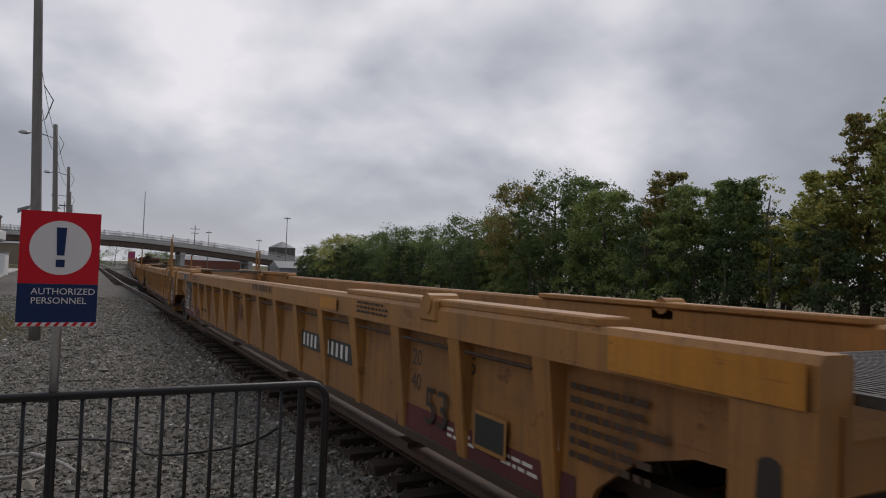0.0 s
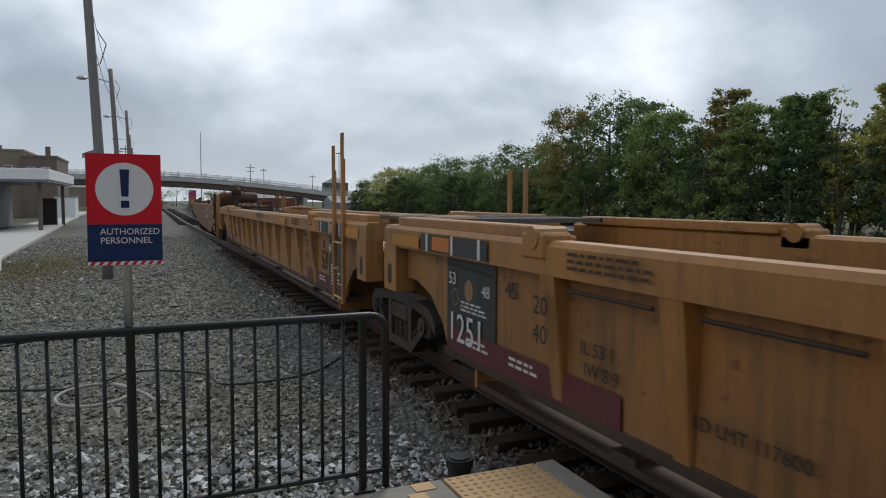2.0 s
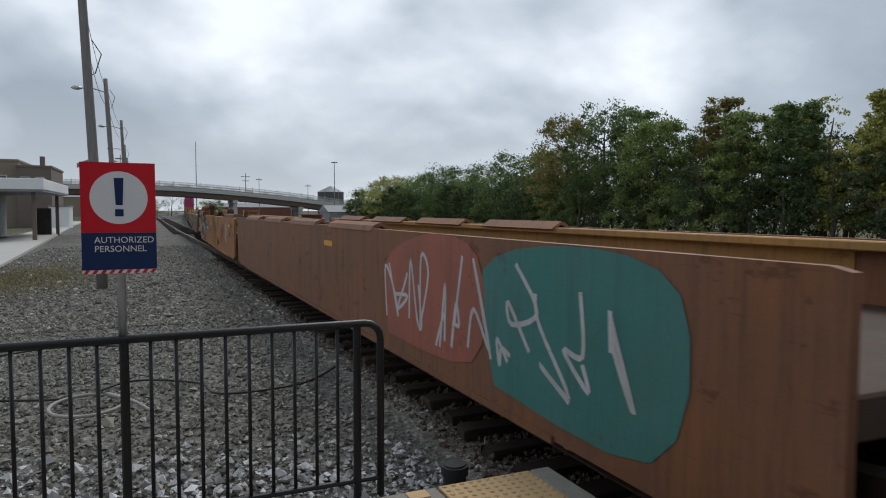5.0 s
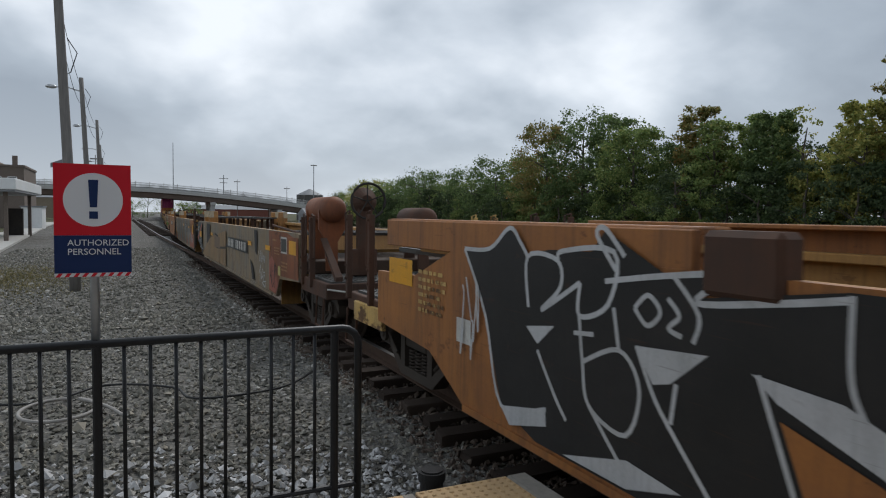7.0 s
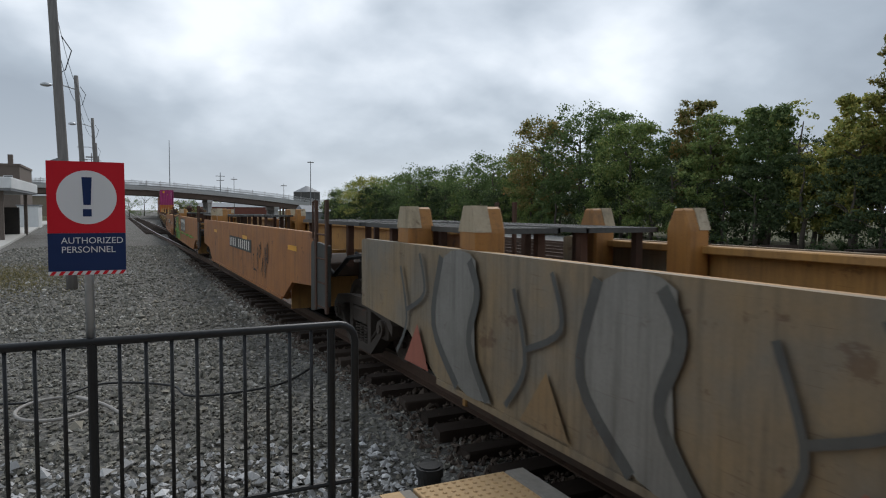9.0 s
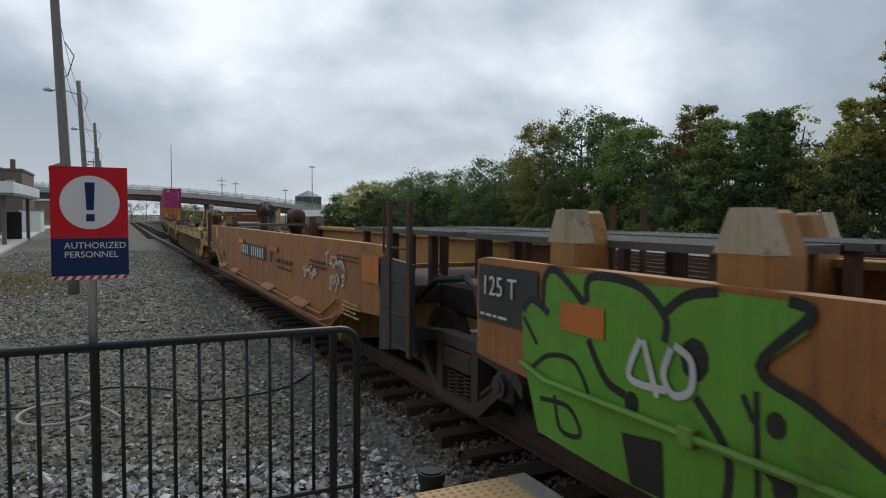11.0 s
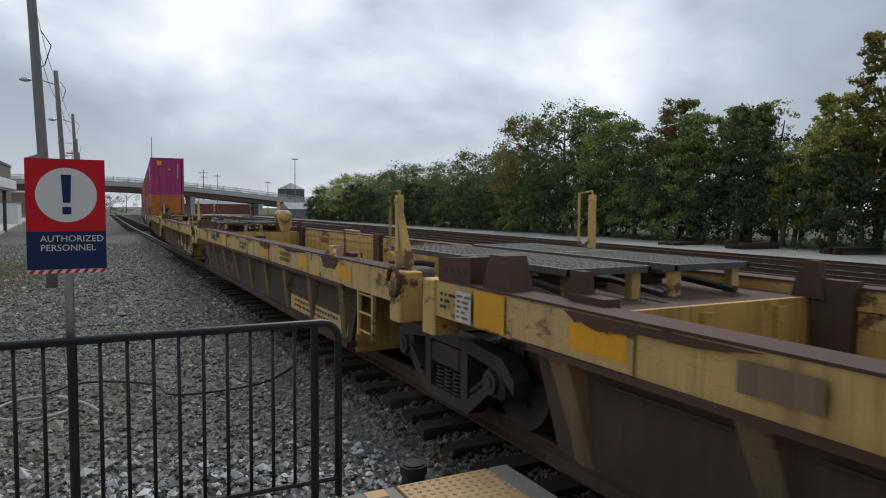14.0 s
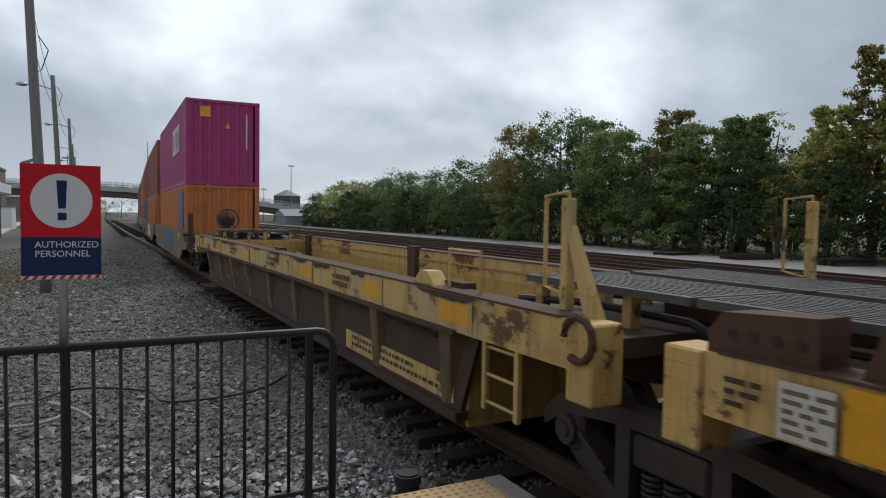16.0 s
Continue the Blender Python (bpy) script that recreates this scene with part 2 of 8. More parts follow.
ALU = grainy("dull_aluminium", (0.42, 0.43, 0.44), (0.5, 0.51, 0.52), 20, 0.45, 0.1, 0.002, 0.85)
SIGN_RED = grainy("red_sign_film", (0.66, 0.018, 0.032), (0.68, 0.022, 0.036), 3, 0.4, 0.0, 0.001)
SIGN_NAVY = grainy("navy_sign_film", (0.015, 0.035, 0.115), (0.017, 0.038, 0.12), 3, 0.4, 0.0, 0.001)
SIGN_WHITE = grainy("white_sign_film", (0.80, 0.80, 0.80), (0.82, 0.82, 0.82), 3, 0.4, 0.0, 0.001)
BRIDGE_CONC = grainy("bridge_concrete", (0.40, 0.39, 0.37), (0.48, 0.47, 0.45), 1.5, 0.9, 0.2, 0.01)
BRIDGE_STEEL = grainy("bridge_girder_steel", (0.10, 0.075, 0.06), (0.14, 0.10, 0.08), 1.0, 0.8, 0.2, 0.01)
FENCE_PALE = grainy("pale_bridge_fence", (0.46, 0.46, 0.45), (0.55, 0.55, 0.54), 4, 0.7, 0.1, 0.002, 0.3)
BRICK = grainy("dark_red_brick", (0.16, 0.06, 0.045), (0.22, 0.095, 0.07), 7, 0.9, 0.3, 0.006)
BRICK_TAN = grainy("tan_brick", (0.23, 0.19, 0.14), (0.29, 0.24, 0.18), 3, 0.9, 0.3, 0.006)
WHITE_TRIM = grainy("white_painted_fascia", (0.70, 0.71, 0.70), (0.78, 0.78, 0.77), 3, 0.6, 0.1, 0.002)
GREY_PANEL = grainy("grey_metal_panel", (0.20, 0.21, 0.22), (0.26, 0.27, 0.28), 2, 0.6, 0.1, 0.002)
BRICK_DARK = grainy("grey_brown_brick", (0.15, 0.12, 0.10), (0.20, 0.165, 0.14), 9, 0.9, 0.3, 0.004)
BARK = grainy("grey_bark", (0.085, 0.07, 0.055), (0.14, 0.12, 0.10), 9, 0.95, 0.8, 0.03, 0.0, (1, 1, 0.4))
LEAVES = island_varied("green_leaves", [(0.0, (0.101, 0.162, 0.050)), (0.5, (0.190, 0.269, 0.084)), (0.85, (0.297, 0.358, 0.112)), (1.0, (0.392, 0.370, 0.129))], 0.6, translucent=0.4)
LEAVES_DARK = island_varied("dark_green_leaves", [(0.0, (0.078, 0.129, 0.049)), (0.6, (0.146, 0.213, 0.078)), (1.0, (0.230, 0.280, 0.101))], 0.6, translucent=0.4)
LEAVES_AUTUMN = island_varied("autumn_leaves", [(0.0, (0.118, 0.151, 0.050)), (0.55, (0.235, 0.241, 0.078)), (0.85, (0.347, 0.263, 0.090)), (1.0, (0.381, 0.190, 0.078))], 0.6, translucent=0.4)
LEAVES_YELLOW = island_varied("yellowing_leaves", [(0.0, (0.179, 0.230, 0.067)), (0.5, (0.358, 0.381, 0.106)), (1.0, (0.582, 0.482, 0.146))], 0.6, translucent=0.4)
STONES = island_varied("ballast_stone", [(0.0, (0.10, 0.097, 0.084)), (0.35, (0.185, 0.18, 0.156)), (0.62, (0.255, 0.245, 0.21)), (0.84, (0.32, 0.29, 0.235)), (0.96, (0.42, 0.40, 0.36)), (1.0, (0.62, 0.60, 0.56))])
PALE_STONES = island_varied("pale_ballast_stone", [(0.0, (0.24, 0.235, 0.23)), (0.4, (0.45, 0.445, 0.435)), (0.8, (0.64, 0.63, 0.62)), (1.0, (0.78, 0.77, 0.76))])
BROWN_STONES = island_varied("rusty_ballast_stone", [(0.0, (0.05, 0.04, 0.034)), (0.5, (0.11, 0.085, 0.068)), (1.0, (0.19, 0.15, 0.12))])
TIE_WOOD = island_varied("creosoted_tie", [(0.0, (0.03, 0.022, 0.017)), (0.5, (0.05, 0.036, 0.028)), (1.0, (0.08, 0.06, 0.047))], 0.9, True, 14.0)
# shade below and behind the crowns, put into the leaf colour itself
LEAVES_SHADE = island_varied("shade_darkened_leaves", [(0.0, (0.04, 0.064, 0.03)), (0.6, (0.078, 0.112, 0.048)), (1.0, (0.125, 0.16, 0.066))], 0.7, translucent=0.25)
DRY_GRASS = island_varied("dry_grass", [(0.0, (0.10, 0.10, 0.045)), (0.5, (0.21, 0.18, 0.085)), (1.0, (0.34, 0.28, 0.14))], 0.8, translucent=0.2)


def ground_material():
    """Grey ballast and cinders with paler gravel beyond the tracks and dull grass in patches."""
    m, nt, b = material("gravel_ground")
    v = coords(nt)
    vor = node(nt, "ShaderNodeTexVoronoi", Scale=22.0)
    nt.links.new(v, vor.inputs["Vector"])
    stone = ramp(nt, vor.outputs["Color"], [(0.0, (0.07, 0.068, 0.063)), (0.5, (0.145, 0.14, 0.128)), (0.8, (0.21, 0.20, 0.178)), (1.0, (0.38, 0.37, 0.35))])
    pale = ramp(nt, vor.outputs["Color"], [(0.0, (0.22, 0.21, 0.20)), (0.5, (0.31, 0.30, 0.285)), (1.0, (0.42, 0.41, 0.39))])
    big = noise_out(nt, v, 0.22, 5)
    tc = nt.nodes.new("ShaderNodeTexCoord")
    sep = nt.nodes.new("ShaderNodeSeparateXYZ")
    nt.links.new(tc.outputs["Object"], sep.inputs[0])
    wob = math_node(nt, "ADD", sep.outputs[0], math_node(nt, "MULTIPLY", math_node(nt, "SUBTRACT", big, 0.5), 7.0))
    yard = math_node(nt, "MULTIPLY", math_node(nt, "GREATER_THAN", wob, 25.5), math_node(nt, "LESS_THAN", wob, 33.5))
    c = mix(nt, yard, stone, pale)
    grass = ramp(nt, noise_out(nt, v, 3.0, 6), [(0.3, (0.045, 0.055, 0.02)), (0.7, (0.13, 0.12, 0.05))])
    far = math_node(nt, "GREATER_THAN", math_node(nt, "ABSOLUTE", math_node(nt, "SUBTRACT", wob, 12.0)), 22.5)
    c = mix(nt, math_node(nt, "MULTIPLY", far, 0.8), c, grass)
    c = mix(nt, math_node(nt, "MULTIPLY", ramp(nt, big, [(0.4, (0, 0, 0)), (0.7, (1, 1, 1))]), 0.4), c, (0.07, 0.058, 0.048))
    nt.links.new(c, b.inputs["Base Color"])
    b.inputs["Roughness"].default_value = 0.95
    b.inputs["Specular IOR Level"].default_value = 0.15
    bump(nt, b, vor.outputs["Distance"], 0.9, 0.03)
    return m


GROUND = ground_material()


# ---- mesh helpers ----
def box(bm, x0, x1, y0, y1, z0, z1, bev=0.0):
    vs = [bm.verts.new((x, y, z)) for x in (x0, x1) for y in (y0, y1) for z in (z0, z1)]
    fs = [bm.faces.new([vs[i] for i in f]) for f in ((0, 1, 3, 2), (4, 6, 7, 5), (0, 4, 5, 1), (2, 3, 7, 6), (0, 2, 6, 4), (1, 5, 7, 3))]
    if bev:
        bmesh.ops.bevel(bm, geom=list({e for f in fs for e in f.edges}), offset=bev, segments=1, affect="EDGES")


def extrude(bm, poly, axis, a, b):
    """A prism: poly of two coordinates, run along axis (0 x, 1 y, 2 z) from a to b."""
    def at(p, w):
        return ((w, p[0], p[1]), (p[0], w, p[1]), (p[0], p[1], w))[axis]
    lo = [bm.verts.new(at(p, a)) for p in poly]
    hi = [bm.verts.new(at(p, b)) for p in poly]
    n = len(poly)
    bm.faces.new(lo)
    bm.faces.new(hi[::-1])
    for i in range(n):
        bm.faces.new((lo[i], lo[(i + 1) % n], hi[(i + 1) % n], hi[i]))


def tube(bm, pts, r, n=8, r2=None, cap=True):
    """A round bar through points."""
    pts = [Vector(p) for p in pts]
    rings = []
    for i, p in enumerate(pts):
        d = (pts[min(i + 1, len(pts) - 1)] - pts[max(i - 1, 0)]).normalized()
        side = d.cross(Vector((0, 0, 1)) if abs(d.z) < 0.9 else Vector((1, 0, 0))).normalized()
        up = side.cross(d)
        rr = r if r2 is None else r + (r2 - r) * i / (len(pts) - 1)
        rings.append([bm.verts.new(p + rr * (math.cos(6.28319 * k / n) * side + math.sin(6.28319 * k / n) * up)) for k in range(n)])
    for a, b in zip(rings, rings[1:]):
        for k in range(n):
            bm.faces.new((a[k], a[(k + 1) % n], b[(k + 1) % n], b[k]))
    if cap:
        bm.faces.new(rings[0][::-1])
        bm.faces.new(rings[-1])


def arc(c, r, a0, a1, n, axis=0):
    """Points of an arc in the plane across the axis."""
    out = []
    for i in range(n + 1):
        a = radians(a0 + (a1 - a0) * i / n)
        u, w = r * math.cos(a), r * math.sin(a)
        out.append(((c[0], c[1] + u, c[2] + w), (c[0] + u, c[1], c[2] + w), (c[0] + u, c[1] + w, c[2]))[axis])
    return out


def mesh_of(bm, name, mat, smooth=False):
    bmesh.ops.recalc_face_normals(bm, faces=bm.faces)
    me = bpy.data.meshes.new(name)
    bm.to_mesh(me)
    bm.free()
    if mat:
        me.materials.append(mat)
    if smooth:
        me.polygons.foreach_set("use_smooth", [True] * len(me.polygons))
    return me


def part(name, bm, mat, parent, label="", smooth=False):
    """Links a bmesh (or a mesh) as one object under its thing."""
    me = bm if isinstance(bm, bpy.types.Mesh) else mesh_of(bm, name, mat, smooth)
    ob = new(name, me)
    if parent is not None:
        ob.parent = parent
    if label:
        ob["label"] = label
    return ob


def thing(name, label, category, m=None, group="", kind=""):
    ob = new(name)
    ob.empty_display_size = 0.2
    if m is not None:
        ob.matrix_world = m
    return tagged(ob, label, category, group, kind)


def quads(name, verts, faces, mat):
    me = bpy.data.meshes.new(name)
    me.from_pydata(verts, [], faces)
    me.materials.append(mat)
    me.update()
    return me


def letters(text, height, spacing=1.0):
    """A flat mesh of text with Blender's own font, its first letter's foot at the origin."""
    cu = bpy.data.curves.new("lettering", "FONT")
    cu.body, cu.size, cu.extrude, cu.space_character = text, height * 1.37, 0.0015, spacing
    cu.resolution_u = 3
    ob = bpy.data.objects.new("lettering", cu)
    scene.collection.objects.link(ob)
    dg = bpy.context.evaluated_depsgraph_get()
    me = bpy.data.meshes.new_from_object(ob.evaluated_get(dg))
    bpy.data.objects.remove(ob)
    return me



# ---- the plan ----
TRACK_X = 3.9          # centre of the near track
RAIL_Z = 0.17          # rail head over the ties
HALF = 1.42            # half the width of a car


def bend(y):
    """Centre of the train's track, which leaves the straight one to the east."""
    if y < 12:
        return TRACK_X, 0.0
    if y < 60:
        return TRACK_X + 0.045 * (y - 12) ** 2 / 96, 0.045 * (y - 12) / 48
    return TRACK_X + 0.045 * 24 + 0.045 * (y - 60), 0.045


def run(t):
    """How far the train has come by t, slowing a little."""
    return 18.1 * t - 0.045 * t * t


# ---- ground, tracks ----
def ground():
    bm = bmesh.new()
    bmesh.ops.create_grid(bm, x_segments=60, y_segments=60, size=2400)
    for v in bm.verts:
        v.co.z = -0.10
    part("ground", bm, GROUND, None).update_tag()
    ob = bpy.data.objects["ground"]
    tagged(ob, "grey ballast and cinder ground with dull grass beyond", "ground", kind="structure")


def stones(name, label, n, xr, yr, size, mat, z=-0.10, keep=None, seed=1, fall=0.0):
    """Loose angular stones in one mesh."""
    rng = np.random.default_rng(seed)
    base = np.array([(1, 0, 0), (-1, 0, 0), (0, 1, 0), (0, -1, 0), (0, 0, 0.8), (0, 0, -0.8)], float)
    tri = np.array([(0, 2, 4), (2, 1, 4), (1, 3, 4), (3, 0, 4), (2, 0, 5), (1, 2, 5), (3, 1, 5), (0, 3, 5)])
    x = rng.uniform(*xr, n)
    y = yr[0] + (yr[1] - yr[0]) * rng.uniform(0, 1, n) ** (1 + fall)
    if keep is not None:
        ok = keep(x, y, rng.uniform(0, 1, n))
        x, y = x[ok], y[ok]
        n = len(x)
    r = size * rng.lognormal(0, 0.32, n)
    ang, sq = rng.uniform(0, 6.28, n), rng.uniform(0.6, 1.0, (n, 3))
    jit = rng.normal(0, 0.22, (n, 6, 3))
    p = (base[None] + jit) * sq[:, None, :] * r[:, None, None]
    c, s = np.cos(ang)[:, None], np.sin(ang)[:, None]
    q = np.stack([p[..., 0] * c - p[..., 1] * s, p[..., 0] * s + p[..., 1] * c, p[..., 2]], -1)
    zz = z(x, y) if callable(z) else np.full(n, z)
    q += np.stack([x, y, zz + r * 0.25], -1)[:, None, :]
    f = (np.arange(n)[:, None, None] * 6 + tri[None]).reshape(-1, 3)
    me = quads(name, q.reshape(-1, 3).tolist(), f.tolist(), mat)
    ob = new(name, me)
    tagged(ob, label, "gravel", kind="stuff")
    return ob


def bed_z(x, y):
    """The ballast shoulder rises to the ties."""
    c = np.where(y < 12, TRACK_X, np.where(y < 60, TRACK_X + 0.045 * (y - 12) ** 2 / 96, TRACK_X + 1.08 + 0.045 * (y - 60)))
    d = np.abs(x - c)
    return np.clip(-0.115 + 0.02 * (d - 1.25), -0.125, -0.09)


def rail_section():
    return [(-0.07, 0.0), (0.07, 0.0), (0.07, 0.015), (0.012, 0.035), (0.012, 0.125), (0.036, 0.135), (0.036, 0.165), (0.028, 0.17), (-0.028, 0.17), (-0.036, 0.165), (-0.036, 0.135), (-0.012, 0.125), (-0.012, 0.035), (-0.07, 0.015)]


def rail(parent, path, offset, top=None):
    """One rail swept along a path of (x, y, heading), its head worn bright or as rusty as the rest."""
    bm = bmesh.new()
    rings = []
    sec = rail_section()
    for x, y, h in path:
        nx, ny = math.cos(h), -math.sin(h)
        rings.append([bm.verts.new((x + (offset + u) * nx, y + (offset + u) * ny, w)) for u, w in sec])
    n = len(sec)
    for a, b in zip(rings, rings[1:]):
        for k in range(n):
            f = bm.faces.new((a[k], a[(k + 1) % n], b[(k + 1) % n], b[k]))
            f.material_index = 1 if k in (7, 8, 6) else 0
    ob = part("rail", bm, RAIL_SIDE, parent)
    ob.data.materials.append(top or RAIL_TOP)


def tie_mesh(seed):
    rnd = random.Random(seed)
    bm = bmesh.new()
    box(bm, -1.29, 1.29, -0.115, 0.115, -0.17, 0.0, 0.012)
    for v in bm.verts:
        v.co += Vector((rnd.uniform(-0.03, 0.03), rnd.uniform(-0.012, 0.012), rnd.uniform(-0.012, 0.006)))
    return mesh_of(bm, "tie", TIE_WOOD)


def tracks():
    ties = [tie_mesh(k) for k in range(5)]
    rnd = random.Random(4)
    main = thing("track", "rusty rails on creosoted wooden ties in grey ballast", "track", kind="structure")
    path = [(*((bend(y)[0], y, bend(y)[1])),) for y in [-120, -40] + list(range(0, 240, 4))]
    for o in (-0.7535, 0.7535):
        rail(main, path, o)
    y = -12.0
    for k in range(290):
        ob = part("tie", ties[k % 5], None, main)
        x, h = bend(y)
        ob.matrix_local = pose(x + rnd.uniform(-0.05, 0.05), y, rnd.uniform(-0.015, 0.008), 0, 0, -math.degrees(h) + rnd.uniform(-1.2, 1.2))
        y += 0.53 + rnd.uniform(-0.02, 0.02)
    # the straight track that the turnout leaves
    straight = thing("track", "straight rusty track that runs on under the bridge", "track", kind="structure")
    for o in (-0.7535, 0.7535):
        rail(straight, [(TRACK_X - 0.012 * max(0, y - 16), y, 0) for y in range(16, 60, 4)] + [(TRACK_X - 0.53, y, 0) for y in range(64, 420, 20)], o)
    for k in range(120):
        yy = 62 + k * 0.9
        ob = part("tie", ties[k % 5], None, straight)
        ob.matrix_local = pose(TRACK_X - 0.53, yy, -0.01, 0, 0, rnd.uniform(-1, 1))
    # yard tracks behind the train
    for x0 in (11.5, 16.4, 19.4, 23.2):
        yard = thing("track", "rust-brown yard track in cinders behind the train", "track", group="yard tracks", kind="structure")
        for o in (-0.7535, 0.7535):
            rail(yard, [(x0 + 0.03 * max(0, y - 10), y, 0.03) for y in range(-30, 150, 6)], o, RAIL_SIDE)
        for k in range(80):
            yy = -10 + k * 1.0
            ob = part("tie", ties[k % 5], None, yard)
            ob.matrix_local = pose(x0 + 0.03 * max(0, yy - 10), yy, -0.012, 0, 0, rnd.uniform(-1.5, 1.5))


# ---- platform, fence, sign ----
PLAT_Z = 0.373
FENCE_Y = 3.545


def platform():
    slab = thing("platform", "low concrete station platform with worn yellow tactile edging", "platform", kind="structure")
    bm = bmesh.new()
    box(bm, -8.0, 1.50, -12.0, 3.52, -0.2, PLAT_Z - 0.004, 0.01)
    part("slab", bm, PLATFORM_CONC, slab)
    bm = bmesh.new()
    box(bm, 2.13, 2.27, -12.0, 3.52, -0.2, PLAT_Z, 0.01)
    part("edge_beam", bm, PLATFORM_CONC, slab)
    me = None
    for k in range(12):
        if me is None:
            bm = bmesh.new()
            box(bm, 0, 0.61, -0.61, 0, -0.05, 0.0, 0.004)
            for i in range(11):
                for j in range(11):
                    r = bmesh.ops.create_cone(bm, cap_ends=True, segments=8, radius1=0.016, radius2=0.010, depth=0.007)["verts"]
                    bmesh.ops.translate(bm, verts=r, vec=(0.028 + i * 0.0555, -0.028 - j * 0.0555, 0.0035))
            me = mesh_of(bm, "tactile_tile", TACTILE)
        ob = part("tactile_tile", me, None, slab)
        ob.location = (1.51, 3.51 - k * 0.615, PLAT_Z)
    bm = bmesh.new()
    box(bm, 1.500, 2.13, -12.0, 3.52, -0.2, PLAT_Z - 0.05)
    part("tile_bed", bm, PLATFORM_CONC, slab)
    bm = bmesh.new()
    box(bm, 1.30, 1.42, 3.40, 3.50, PLAT_Z - 0.003, PLAT_Z + 0.002)
    box(bm, 1.24, 1.34, 3.22, 3.38, PLAT_Z - 0.003, PLAT_Z + 0.002)
    part("yellow_paint_mark", bm, TACTILE, slab)


def shelter():
    """Unseen roof and wall, added behind and over the viewer to shade the train."""
    s = thing("unseen_shade_block", "unseen roof and wall added to shade the near side of the train", "shelter", kind="structure")
    bm = bmesh.new()
    box(bm, -8.0, 1.9, -12.0, 0.0, 4.2, 4.45)
    part("roof", bm, GREY_PANEL, s)
    bm = bmesh.new()
    box(bm, -8.0, 1.2, -3.4, -3.1, PLAT_Z - 0.002, 4.2)
    part("wall", bm, BRICK, s)


def fence():
    f = thing("fence", "black powder-coated steel picket fence across the platform end", "fence")
    top, x1 = 1.375, 1.20
    bm = bmesh.new()
    pts = [(-4.2, FENCE_Y, top - 0.02), (1.08, FENCE_Y, top - 0.02)] + [(1.08 + 0.09 * math.sin(radians(a)), FENCE_Y, top - 0.11 + 0.09 * math.cos(radians(a))) for a in (22, 45, 68, 90)] + [(1.17, FENCE_Y, PLAT_Z)]
    tube(bm, pts, 0.021, 10)
    part("top_rail", bm, FENCE_BLACK, f, smooth=True)
    bm = bmesh.new()
    tube(bm, [(-4.2, FENCE_Y, PLAT_Z + 0.10), (1.17, FENCE_Y, PLAT_Z + 0.10)], 0.016, 8)
    part("bottom_rail", bm, FENCE_BLACK, f)
    bm = bmesh.new()
    tube(bm, [(0, 0, PLAT_Z + 0.09), (0, 0, top - 0.03)], 0.0095, 8)
    picket = mesh_of(bm, "picket", FENCE_BLACK, True)
    bm = bmesh.new()
    tube(bm, [(0, 0, PLAT_Z - 0.002), (0, 0, top - 0.03)], 0.022, 10)
    box(bm, -0.06, 0.06, -0.05, 0.05, PLAT_Z - 0.002, PLAT_Z + 0.01)
    post = mesh_of(bm, "post", FENCE_BLACK, False)
    for x in (-3.3, -1.71, -0.124, 1.035):
        part("post", post, None, f).location = (x, FENCE_Y, 0)
    x = -4.15
    k = 0
    for k in range(46):
        x = -0.124 + (k - 35) * 0.1165
        if x < -4.2 or min(abs(x - q) for q in (-3.3, -1.71, -0.124, 1.035)) < 0.03 or x > 1.13:
            continue
        part("picket", picket, None, f).location = (x, FENCE_Y, 0)
    bol = thing("bollard", "short black rubber-capped post at the platform corner", "bollard", pose(1.76, 3.82, -0.1))
    bm = bmesh.new()
    tube(bm, [(0, 0, 0), (0, 0, 0.40)], 0.075, 20)
    part("post", bm, FENCE_BLACK, bol, smooth=False)
    bm = bmesh.new()
    tube(bm, [(0, 0, 0.395), (0, 0, 0.435), (0, 0, 0.452)], 0.088, 20)
    tube(bm, [(0, 0, 0.45), (0, 0, 0.462)], 0.070, 20)
    part("cap", bm, RUBBER, bol)


def flat_text(parent, text, height, m, mat, name="lettering", spacing=1.0, label=""):
    me = letters(text, height, spacing)
    me.materials.clear()
    me.materials.append(mat)
    ob = part(name, me, None, parent, label)
    ob.matrix_local = m
    return ob


